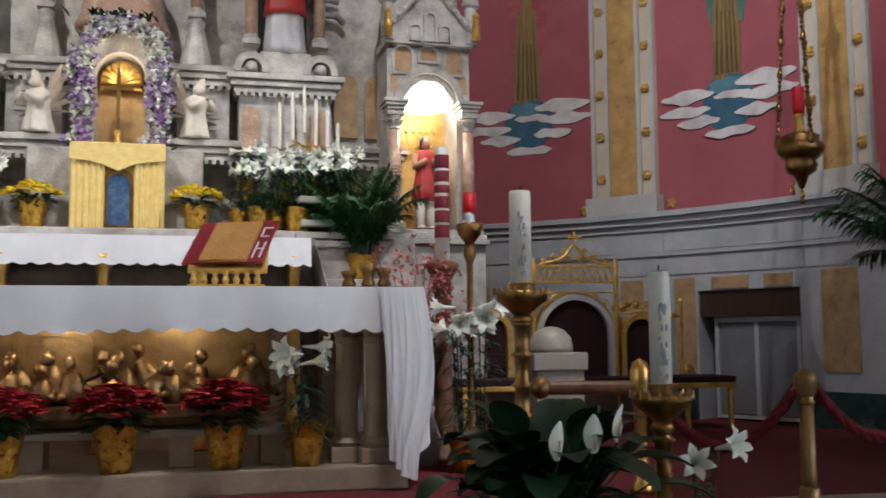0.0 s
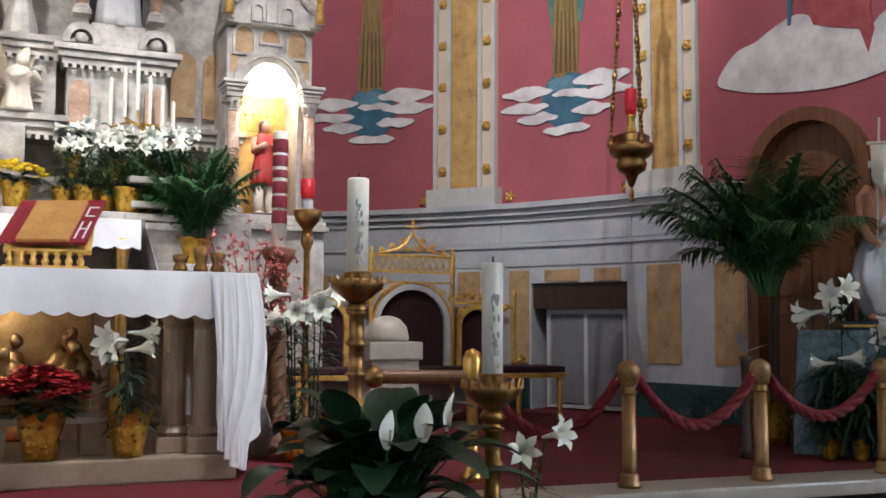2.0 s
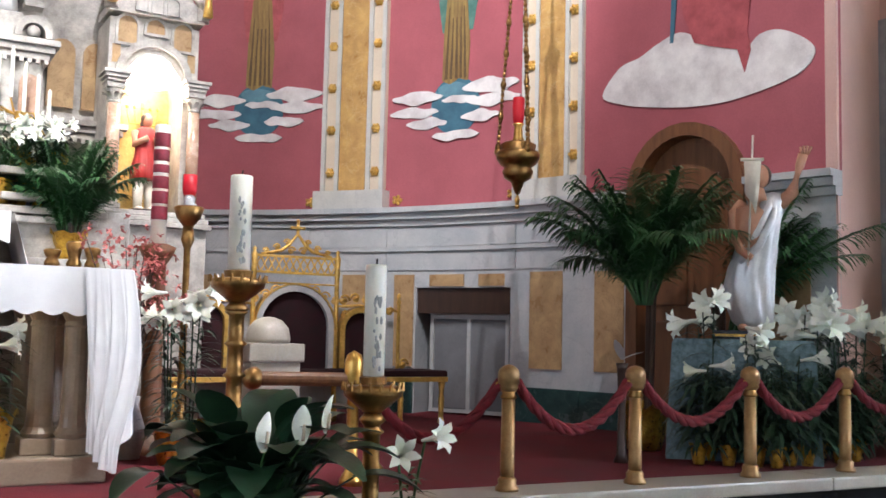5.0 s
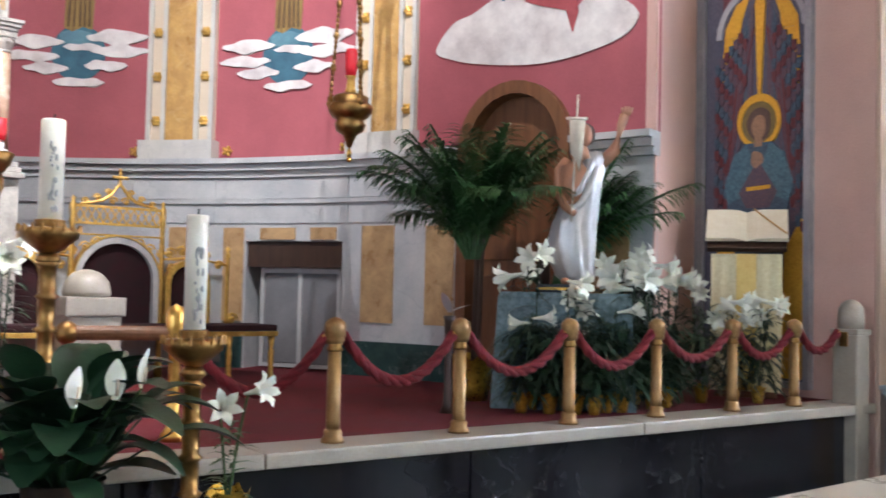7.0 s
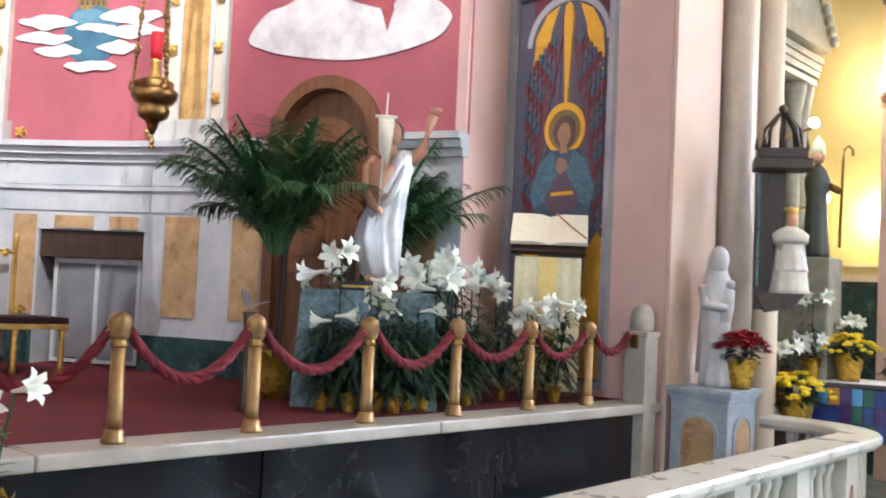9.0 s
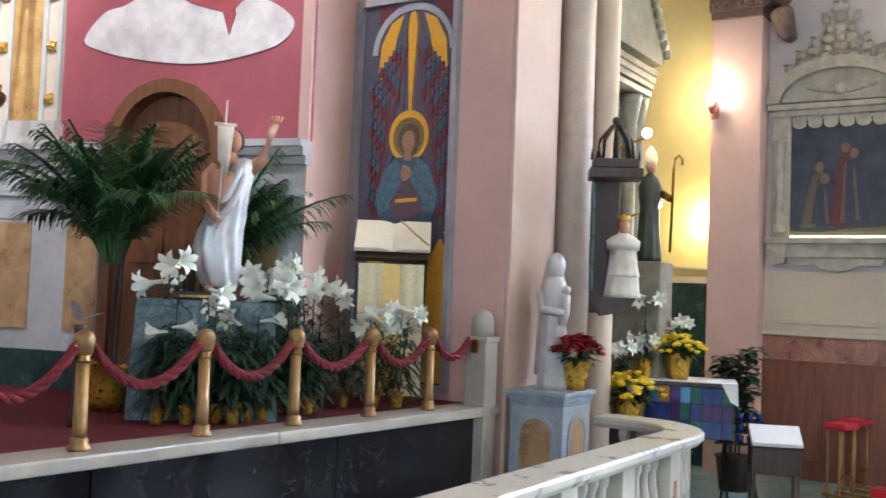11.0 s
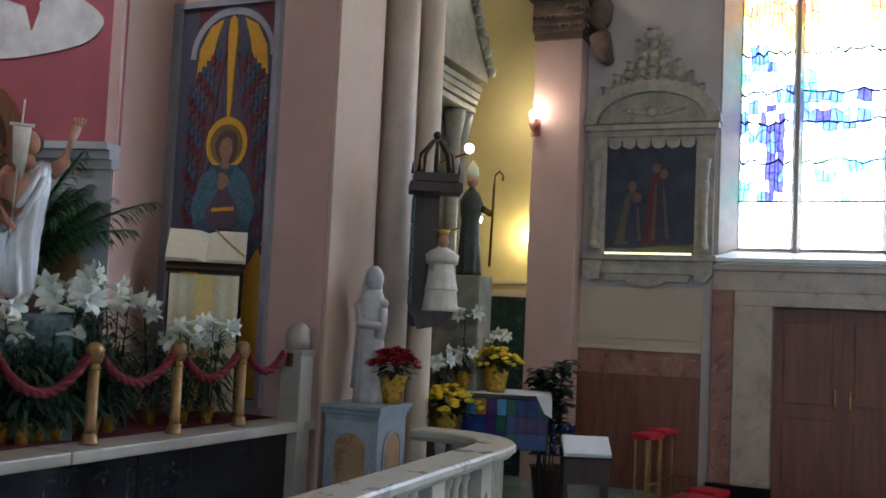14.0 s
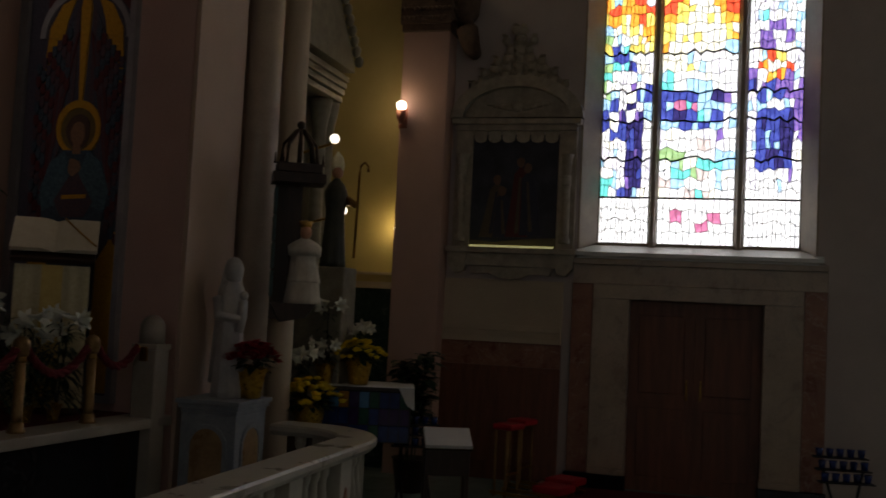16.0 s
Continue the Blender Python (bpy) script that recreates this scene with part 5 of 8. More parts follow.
tunic_figure((OX + 2.36, 7.70, 2.485), 12, REDROBE, "painted figure in a red tunic in the lit niche")
tunic_figure((OX - 2.36, 7.70, 2.485), -12, IVORY, "painted figure in a white tunic in the lit niche")
for sx in (-1, 1):
    cg = thing("niche_candelabrum", (OX + sx * 2.38, 7.95, 3.16), "small gilt branched candelabrum high in the niche", "candelabrum", "niche candelabra")
    bm = tube(B(), [(0, 0.085, -0.02), (0, 0.0, 0.0), (0, 0, 0.22)], 0.012, 8)
    for k in range(5):
        u = -0.12 + 0.06 * k
        tube(bm, [(0, 0, 0.05), (u * 0.8, 0, 0.05), (u, 0, 0.16)], 0.008, 6)
        ball(bm, (u, 0, 0.18), 0.016, 7, 5)
    part("branches", bm, GILT, cg, "", True)
for sx in (-1, 1):
    wing = B()
    for k in range(5):
        for sg in (-1, 1):
            blade(wing, (sg * 0.04, 0.06, 0.24 - 0.02 * k), (sg * (0.35 + 0.14 * k), 0.1, 1.2 - 0.3 * k), 0.32 - 0.02 * k, 0.10, 0.25, 5)
    body = figure(0.34, 0.20, 1.1, 7, 0.12, seed=12)
    hd = ball(B(), (0, -0.04, 0.37), 0.045, 10, 8)
    for sg in (-1, 1):
        tube(hd, [(sg * 0.08, -0.02, 0.27), (sg * 0.10, -0.10, 0.22), (sg * 0.02, -0.15, 0.27)], [0.035, 0.03, 0.02], 8)
    multi("angel_statue", [(body, IVORY), (wing, IVORY), (hd, IVORY)], "kneeling cream plaster angel with raised wings", "statue", (OX + sx * 0.56, 7.70, 3.16), sx * 35, "altar angels")
# crucifix and veiled tabernacle
cx = thing("altar_crucifix", (OX, 7.68, 3.05), "slender gilt crucifix on a stepped foot", "crucifix")
part("foot", lathe(B(), [(0.07, 0), (0.07, 0.02), (0.03, 0.05), (0.02, 0.10), (0.03, 0.12), (0.015, 0.15)], 16), GILT, cx, "", True)
part("upright", box(B(), -0.014, 0.014, -0.01, 0.01, 0.15, 0.62, 0.003), OLDGOLD, cx)
part("crossbar", box(B(), -0.11, 0.11, -0.0105, 0.0095, 0.45, 0.475, 0.003), OLDGOLD, cx)
tb = thing("tabernacle", (OX + 0.04, 7.46, 2.411), "tabernacle draped in a yellow-gold satin veil", "tabernacle")
part("box", box(B(), -0.30, 0.28, -0.10, 0.25, 0, 0.60, 0.01), GILT, tb)
bm = B()
n, z0 = 60, 0.0
for side0, side1 in ((-0.33, -0.10), (0.10, 0.31)):
    pr = None
    for i in range(n + 1):
        x = side0 + (side1 - side0) * i / n
        y = -0.125 - 0.010 * math.sin(i * 0.55)
        v = (bm.verts.new((x, -0.12, 0.62)), bm.verts.new((x, y, 0.45)), bm.verts.new((x, y - 0.008, 0.003)))
        if pr:
            bm.faces.new((pr[0], pr[1], v[1], v[0])), bm.faces.new((pr[1], pr[2], v[2], v[1]))
        pr = v
part("curtain", bm, VEIL, tb, "parted satin curtains", True)
bm = B()
box(bm, -0.335, 0.315, -0.145, 0.27, 0.60, 0.625, 0.006)
prism(bm, [(-0.335, 0.60), (-0.335, 0.50), (-0.22, 0.49), (-0.12, 0.47), (-0.01, 0.42), (0.1, 0.47), (0.2, 0.49), (0.315, 0.50), (0.315, 0.60)], -0.15, -0.14, M_RR)
part("valance", bm, VEIL, tb)
part("door_frame", ring_prism(B(), arch_poly(-0.11, 0.10, 0.02, 0.34, 10), arch_poly(-0.08, 0.07, 0.04, 0.33, 10), -0.12, -0.10, M_RR), OLDGOLD, tb)
part("door_panel", prism(B(), arch_poly(-0.085, 0.075, 0.035, 0.33, 10), -0.112, -0.102, M_RR), mat("blue_enamel", (0.015, 0.05, 0.16), (0.10, 0.16, 0.22), 16, 0.25), tb, "blue enamel door")
# garland
ga = thing("flower_garland", (OX + 0.02, 7.72, 3.04), "arched garland of white and purple orchids round the niche", "garland")
rnd = random.Random(31)
wb, pb_, gb = B(), B(), B()
for k in range(1150):
    t = k / 1150
    if t < 0.33:
        x, z = -0.28, t / 0.33 * 0.62
    elif t > 0.67:
        x, z = 0.28, (1 - t) / 0.33 * 0.62
    else:
        a = math.pi * (1 - (t - 0.33) / 0.34)
        x, z = 0.28 * math.cos(a), 0.62 + 0.31 * math.sin(a)
    c = Vector((x + rnd.gauss(0, 0.035), -0.10 + rnd.gauss(0, 0.03), z + rnd.gauss(0, 0.03) + 0.03))
    b = pb_ if rnd.random() < (0.5 if z < 0.62 else 0.22) else wb
    for j in range(5):
        an = 1.257 * j + rnd.random()
        blade(b, c, (math.cos(an), -0.5, math.sin(an)), 0.038, 0.03, 0.2, 2)
    if k % 3 == 0:
        blade(gb, c + Vector((0, 0.03, 0)), (rnd.uniform(-1, 1), -0.3, rnd.uniform(-1, 1)), 0.09, 0.025, 0.3, 3)
for k in range(60):
    blade(gb, (rnd.gauss(0, 0.12), -0.08, 0.99), (rnd.uniform(-1, 1), rnd.uniform(-1, 0), rnd.uniform(0.1, 1)), 0.10, 0.03, 0.6, 3)
part("white_orchid", wb, PETAL, ga, kind="stuff")
part("purple_orchid", pb_, PURPLE, ga, kind="stuff")
part("greenery", gb, LEAF, ga, kind="stuff")

# flowers and candles on the shelves
def mum(at, s=1.0, seed=1, name="chrysanthemum"):
    p = thing(name, at, "yellow chrysanthemum in a gold-foil pot", "potted plant", "yellow chrysanthemums", rz=seed * 50)
    part("pot", foil_pot(B(), 0.09 * s, 0.16 * s, seed), FOIL, p, "crinkled gold foil wrap", True)
    rnd = random.Random(seed)
    bm, gm = B(), B()
    for k in range(60):
        a, r = rnd.uniform(0, 6.28), 0.19 * s * math.sqrt(rnd.random())
        c = Vector((r * math.cos(a), r * math.sin(a), s * (0.31 - 2.2 * r * r / s + rnd.uniform(-.012, .012))))
        ball(bm, c, 0.022 * s, 7, 4, (1, 1, 0.6))
        for j in range(7):
            an = 0.9 * j
            blade(bm, c, (math.cos(an), math.sin(an), 0.3), 0.036 * s, 0.016 * s, 0.3, 2)
    for k in range(90):
        a = rnd.uniform(0, 6.28)
        blade(gm, (0.06 * s * math.cos(a), 0.06 * s * math.sin(a), s * rnd.uniform(.15, .22)), (math.cos(a), math.sin(a), rnd.uniform(-.2, .5)), s * rnd.uniform(.08, .13), .03 * s, .5, 3)
    part("bloom_mass", bm, YELLOWF, p, "massed yellow blooms", kind="stuff")
    part("foliage", gm, LEAF, p)
    return p


for i, px in enumerate((-0.98, 0.12)):
    mum((px, 7.32, 2.41), 1.05, 2 + i)
cl0 = thing("altar_candelabrum", (0.98, 7.62, 2.68), "brass candelabrum with tall thin white candles", "candelabrum")
part("stem", lathe(B(), [(0.09, 0), (0.09, 0.02), (0.03, 0.06), (0.02, 0.3), (0.03, 0.32), (0.015, 0.45)], 14), GOLD, cl0, "", True)
for k, (dx, h0) in enumerate(((-0.24, 0.52), (-0.14, 0.60), (-0.05, 0.66), (0.04, 0.56), (0.13, 0.48), (0.21, 0.38))):
    arm = part("arm", tube(B(), [(0, 0, 0.42), (dx * 0.5, 0, 0.40 + 0.05), (dx, 0, h0 - 0.12)], 0.008, 6), GOLD, cl0)
    part("taper", lathe(B(), [(0.014, h0 - 0.11), (0.014, h0 + 0.24), (0.004, h0 + 0.26)], 10, (dx, 0, 0)), WAX, arm, "tall thin white taper")
i = 0
for px, py, pz, s, st in ((0.42, 7.34, 2.41, 0.82, 0.46), (0.56, 7.26, 2.41, 0.85, 0.40), (0.70, 7.34, 2.41, 0.9, 0.50), (0.84, 7.26, 2.41, 0.85, 0.42), (0.98, 7.34, 2.41, 0.9, 0.50), (1.12, 7.28, 2.41, 0.85, 0.42), (1.22, 7.36, 2.41, 0.9, 0.52),
                      (0.50, 7.62, 2.68, 0.85, 0.30), (0.78, 7.62, 2.68, 0.85, 0.26), (1.06, 7.60, 2.68, 0.85, 0.28), (1.26, 7.56, 2.68, 0.85, 0.30), (-1.30, 7.34, 2.41, 0.9, 0.5), (-1.5, 7.5, 2.68, 0.85, 0.4)):
    i += 1
    lily_plant((px, py, pz), s=s, seed=40 + i, blooms=4, stem=st, pot=1.0)
gsp = thing("greenery_spray", (0.84, 7.22, 2.411), "loose mass of fine green foliage among gold-foil pots", "foliage")
part("pot", foil_pot(B(), 0.10, 0.15, 9), FOIL, gsp, "crinkled gold foil wrap", True)
rnd = random.Random(63)
bm = B()
for k in range(900):
    a = rnd.uniform(0, 6.28)
    c = Vector((rnd.gauss(0, 0.22), rnd.uniform(-0.06, 0.06), 0.10 + abs(rnd.gauss(0, 0.17))))
    blade(bm, c, (math.cos(a), rnd.uniform(-0.6, 0.3), rnd.uniform(0.0, 0.9)), rnd.uniform(0.06, 0.12), 0.018, 1.0, 3)
part("foliage", bm, LEAF2, gsp, kind="stuff")


def frond(bm, base, az, length, rise, droop, leaf=0.27, n=22, seed=0, bare=4):
    rnd = random.Random(seed)
    p = Vector(base)
    d = Vector((math.cos(az) * (1 - rise), math.sin(az) * (1 - rise), rise)).normalized()
    pts = [p.copy()]
    for i in range(n):
        p = p + d * length / n
        d = (d + Vector((0, 0, -droop / n))).normalized()
        pts.append(p.copy())
    tube(bm, pts[::2], [0.009 * (1 - 0.8 * k / (len(pts[::2]) - 1)) for k in range(len(pts[::2]))], 4)
    side = Vector((-math.sin(az), math.cos(az), 0))
    for i in range(bare, n + 1):
        t = (i - bare) / (n - bare)
        L = leaf * math.sin(math.pi * (0.18 + 0.72 * t)) + 0.05
        dd = (pts[i] - pts[i - 1]).normalized()
        for sg in (-1, 1):
            for o in (0, 0.5):
                q = pts[i - 1].lerp(pts[i], o)
                blade(bm, q, dd * (0.75 + rnd.uniform(-.1, .1)) + side * sg * 0.75 + Vector((0, 0, 0.12)), L * rnd.uniform(0.75, 1.1), 0.017, rnd.uniform(1.0, 2.2), 4, 0.3)
    return bm


def palm(at, label, fronds, height=0.3, pot_r=0.16, seed=1, name="palm_plant", start=None, leaf=0.27, bare=4):
    p = thing(name, at, label, "palm", "palms")
    part("pot", foil_pot(B(), pot_r, pot_r * 1.7, seed), FOIL, p, "foil-wrapped pot", True)
    bm = B()
    rnd = random.Random(seed)
    for k in range(5):
        a = rnd.uniform(0, 6.28)
        tube(bm, [(0.04 * math.cos(a), 0.04 * math.sin(a), pot_r), (0.07 * math.cos(a), 0.07 * math.sin(a), pot_r + height)], [0.018, 0.012], 6)
    part("stem", bm, DARKW, p, "dark fibrous stems")
    for k, (az, L, rise, droop) in enumerate(fronds):
        part("frond", frond(B(), (0.05 * math.cos(radians(az)), 0.05 * math.sin(radians(az)), start or pot_r + height * 0.6), radians(az), L, rise, droop, leaf, seed=seed * 50 + k, bare=bare), PALM, p, "arching feathery frond")
    return p


rnd = random.Random(77)
palm((1.29, 7.10, 2.05), "upright green palm in a gold pot on the altar shelf", [(rnd.uniform(0, 360), rnd.uniform(0.45, 0.72), rnd.uniform(0.72, 0.95), rnd.uniform(0.9, 2.0)) for _ in range(34)], 0.2, 0.10, 5, start=0.15, leaf=0.17)
bm = box(B(), 0.98, 1.45, 6.9, 7.14, FLOOR, 2.05, 0.01)
solid("flower_pedestal", bm, REREDOS, "plain carved marble block holding a palm", "pedestal")

# ---- paschal candle, lamps and flowers beside the altar ----
pc = thing("paschal_candle_stand", (1.60, 5.96, FLOOR), "dark wooden stand holding a tall red-banded candle", "candle stand")
part("stand", lathe(B(), [(0.16, 0), (0.15, 0.04), (0.06, 0.1), (0.055, 1.1), (0.09, 1.15), (0.11, 1.2), (0.06, 1.22)], 16), WOOD, pc, "", True)
pcn = thing("paschal_candle", (1.60, 5.96, FLOOR + 1.222), "tall white candle with dark red patterned bands", "candle")
part("wax", lathe(B(), [(0.045, 0), (0.045, 0.70), (0.04, 0.71)], 20), WAX, pcn, "", True)
DRED = mat("dark_red_wax", (0.22, 0.012, 0.03), (0.14, 0.008, 0.02), 20, 0.5)
for z0, z1 in ((0.14, 0.22), (0.235, 0.31), (0.325, 0.40), (0.42, 0.47), (0.49, 0.56), (0.575, 0.66)):
    part("band", lathe(B(), [(0.0455, z0), (0.0475, z0 + 0.005), (0.0475, z1 - 0.005), (0.0455, z1)], 20), DRED, pcn, "dark red band", True)


def lamp_stand(at, h, label):
    s = thing("vigil_lamp_stand", at, label, "lamp", "vigil lamp stands")
    part("stem", lathe(B(), [(0.13, 0), (0.13, 0.03), (0.05, 0.08), (0.025, 0.14), (0.02, h * 0.5), (0.035, h * 0.52), (0.02, h * 0.55), (0.02, h - 0.25), (0.04, h - 0.2), (0.03, h - 0.12)], 14), OLDGOLD, s, "", True)
    part("cup", lathe(B(), [(0.03, h - 0.12), (0.07, h - 0.07), (0.09, h - 0.01), (0.08, h), (0.03, h)], 18), OLDGOLD, s, "", True)
    part("neck", lathe(B(), [(0.03, h), (0.035, h + 0.05), (0.02, h + 0.07)], 12), SILVER, s)
    part("glass", lathe(B(), [(0.035, h + 0.07), (0.042, h + 0.10), (0.042, h + 0.19), (0.036, h + 0.19)], 16), RUBYLIT, s, "glowing ruby glass", True)
    return s


RUBYLIT = glow("lit_ruby_glass", (0.42, 0.003, 0.012), 0.2)
lamp_stand((1.76, 5.9, FLOOR), 1.45, "dark brass vigil lamp with ruby glass")
pf = thing("pink_blossom_tree", (1.42, 5.75, FLOOR), "spray of pink silk blossom on dark twigs", "flowers")
rnd = random.Random(9)
bm, tb2 = B(), B()
for k in range(34):
    a = rnd.uniform(0, 6.28)
    tip = Vector((0.30 * math.cos(a) * rnd.uniform(.3, 1), 0.2 * math.sin(a), rnd.uniform(0.75, 1.25)))
    tube(tb2, [(0, 0, 0.3), tip * 0.6 + Vector((0, 0, 0.2)), tip], [0.006, 0.004, 0.002], 4)
    for j in range(7):
        c = tip + Vector((rnd.gauss(0, .04), rnd.gauss(0, .04), rnd.gauss(0, .05)))
        for q in range(4):
            blade(bm, c, (rnd.uniform(-1, 1), rnd.uniform(-1, 1), rnd.uniform(-1, 1)), 0.03, 0.022, 0.2, 2)
part("twig", tb2, DARKW, pf)
part("blossom", bm, PINKF, pf, kind="stuff")
part("vase", lathe(B(), [(0.08, 0), (0.11, 0.15), (0.06, 0.3), (0.075, 0.34)], 16), GREYM, pf, "", True)
for k, (px, py, pz) in enumerate(((1.58, 5.42, FLOOR), (1.70, 5.48, FLOOR))):
    lily_plant((px, py, pz), s=1.1, seed=90 + k, blooms=5, stem=0.72)
cr = thing("credence_table", (1.15, 6.15, FLOOR), "small dark side table with cloth", "table")
part("tabletop", box(B(), -0.28, 0.28, -0.2, 0.2, 1.02, 1.06, 0.006), DARKW, cr)
for sx in (-0.24, 0.24):
    for sy in (-0.16, 0.16):
        part("leg", box(B(), sx - 0.02, sx + 0.02, sy - 0.02, sy + 0.02, 0, 1.02), DARKW, cr)
for k, (dx, h) in enumerate(((0.0, 0.15), (0.10, 0.12), (-0.12, 0.10))):
    v = thing("brass_vessel", (1.15 + dx, 6.05, FLOOR + 1.061), "polished brass vessel on the side table", "vessel", "brass vessels")
    part("body", lathe(B(), [(0.04, 0), (0.045, 0.02), (0.03, 0.05), (0.04, h * 0.6), (0.05, h * 0.9), (0.035, h), (0.03, h * 0.98)], 16), OLDGOLD, v, "", True)

# ---- sedilia: gilt openwork canopy over red velvet arches ----
sd = thing("sedilia", (3.115, 7.55, FLOOR), "gilt openwork presider's chair screen with red velvet arches", "throne", rz=-2)
mI = Matrix.Identity(4)


def scrolls(bm, pts, r=0.009):
    """S-shaped gilt scrolls that end in curls."""
    for cx, cz, size, curl_way in pts:
        curl = [(cx + curl_way * size * (1 - k / 14) * math.cos(0.75 * k), 0.0, cz + size * (1 - k / 14) * math.sin(0.75 * k)) for k in range(13)]
        tube(bm, curl, r, 6)
        ball(bm, curl[-1], r * 1.9, 7, 5)
    return bm


for c, r, zs in ((0.0, 0.285, 0.755), (0.575, 0.145, 0.74), (-0.72, 0.145, 0.77)):
    part("velvet_panel", prism(B(), arch_poly(c - r, c + r, 0.40, zs), 0.03, 0.08, mI), VELVET, sd, "dark red velvet panel")
    part("arch_moulding", ring_prism(B(), arch_poly(c - r - 0.045, c + r + 0.045, 0.40, zs), arch_poly(c - r, c + r, 0.40, zs), -0.02, 0.06, mI), STONE if c == 0 else GILT, sd)
part("arch_fillet", ring_prism(B(), arch_poly(-0.345, 0.345, 0.40, 0.76), arch_poly(-0.332, 0.332, 0.40, 0.76), -0.025, 0.05, mI), GILT, sd, "thin gilt arch line")
for x in (-0.352, 0.352):
    part("post", lathe(B(), [(0.03, 0), (0.03, 0.1), (0.022, 0.14), (0.019, 0.6), (0.026, 0.62), (0.019, 0.65), (0.019, 1.16), (0.027, 1.19), (0.02, 1.24), (0.027, 1.32), (0.012, 1.35), (0.018, 1.37), (0.0, 1.39)], 12, (x, 0, 0)), GILT, sd, "", True)
for z, h in ((1.10, 0.007), (1.185, 0.010), (1.315, 0.011)):
    part("rail", box(B(), -0.35, 0.35, -0.012, 0.012, z - h, z + h, 0.003), GILT, sd)
bm = B()
for i in range(12):
    x = -0.33 + 0.06 * i
    tube(bm, [(x - 0.03, 0, 1.19), (x + 0.03, 0, 1.31)], 0.007, 5)
    tube(bm, [(x + 0.03, 0, 1.19), (x - 0.03, 0, 1.31)], 0.007, 5)
    ball(bm, (x, -0.004, 1.25), 0.011, 6, 4)
part("lattice", bm, GILT, sd, "gilt lattice band")
bm = scrolls(B(), [(sg * (0.16 + 0.09 * k), 1.04 - 0.035 * k, 0.05 - 0.005 * k, sg) for sg in (-1, 1) for k in range(3)], 0.008)
part("spandrel_scroll", bm, GILT, sd, "scrolled gilt spandrels")
bm = B()
for sg in (-1, 1):
    tube(bm, [(sg * 0.30, 0, 1.33), (sg * 0.21, 0, 1.345), (sg * 0.13, 0, 1.365), (sg * 0.07, 0, 1.41), (sg * 0.025, 0, 1.47), (0, 0, 1.50)], [0.010, 0.013, 0.015, 0.015, 0.012, 0.010], 7)
    scrolls(bm, [(sg * 0.26, 1.355, 0.026, sg), (sg * 0.17, 1.385, 0.032, sg), (sg * 0.085, 1.43, 0.03, sg), (sg * 0.05, 1.365, 0.035, -sg)], 0.008)
part("cresting", bm, GILT, sd, "scrolled gilt cresting")
bm = box(box(B(), -0.012, 0.012, -0.008, 0.008, 1.49, 1.605, 0.002), -0.048, 0.048, -0.0085, 0.0085, 1.54, 1.562, 0.002)
for cx, cz in ((0, 1.607), (-0.05, 1.551), (0.05, 1.551)):
    ball(bm, (cx, 0, cz), 0.015, 7, 5)
part("cross", bm, GILT, sd, "small gilt cross")
for sg, x1 in ((1, 0.92), (-1, -1.06)):
    bm = scrolls(B(), [(sg * 0.42, 0.98, 0.05, sg), (sg * 0.52, 1.00, 0.045, -sg), (sg * 0.62, 0.99, 0.05, sg), (sg * 0.73, 0.97, 0.045, -sg), (sg * 0.43, 0.86, 0.04, sg), (sg * 0.84, 0.90, 0.04, sg)], 0.010)
    tube(bm, [(sg * 0.36, 0, 0.93), (sg * 0.55, 0, 0.945), (sg * 0.75, 0, 0.93), (x1, 0, 0.90)], 0.011, 6)
    part("side_scroll", bm, GILT, sd, "scrolled gilt wing", True)
    part("end_post", lathe(B(), [(0.022, 0.40), (0.016, 0.46), (0.016, 0.96), (0.024, 0.98), (0.012, 1.01), (0.024, 1.035), (0.0, 1.06)], 12, (x1, 0, 0)), GILT, sd, "", True)
    part("foot_scroll", scrolls(B(), [(x1 + sg * 0.05, 0.46, 0.05, sg)], 0.012), GILT, sd, "", True)
part("back_panel", box(B(), -1.05, 0.92, 0.09, 0.11, 0.10, 0.92, 0.004), GREYM, sd, "pale marble screen behind the arches")
part("seat_board", box(B(), -1.08, 1.19, -0.40, 0.02, 0.375, 0.425, 0.012), VELVET, sd, "red velvet seat board")
part("seat_rail", box(B(), -1.08, 1.19, -0.41, -0.385, 0.335, 0.374, 0.004), GILT, sd)
for x in (-1.02, -0.4, 0.35, 0.78, 1.15):
    part("leg", lathe(B(), [(0.03, 0), (0.02, 0.05), (0.025, 0.2), (0.018, 0.24), (0.03, 0.334)], 10, (x, -0.37, 0)), GILT, sd, "", True)

# stone bollard with ball top and its rail
bo = thing("marble_bollard", (2.455, 6.36, FLOOR), "white marble bollard with a domed top", "bollard", "marble bollards")
part("shaft", box(B(), -0.17, 0.17, -0.17, 0.17, 0, 0.52, 0.012), WHITEM, bo)
part("cap", box(B(), -0.19, 0.19, -0.19, 0.19, 0.52, 0.64, 0.012), WHITEM, bo)
part("dome", lathe(B(), [(0.145, 0.642), (0.15, 0.67), (0.135, 0.74), (0.09, 0.79), (0.04, 0.81), (0.0, 0.815)], 22), WHITEM, bo, "", True)
hr = thing("brass_handrail", (2.18, 4.42, FLOOR), "short brass handrail with rounded end post", "handrail")
part("post", lathe(B(), [(0.06, 0), (0.055, 0.03), (0.03, 0.07), (0.028, 0.42), (0.045, 0.45), (0.047, 0.58), (0.035, 0.62), (0.0, 0.64)], 16), GOLD, hr, "", True)
part("bar", tube(B(), [(0.0, 0, 0.50), (-0.45, 0.16, 0.50)], 0.034, 14), WOOD, hr, "thick brown rail")
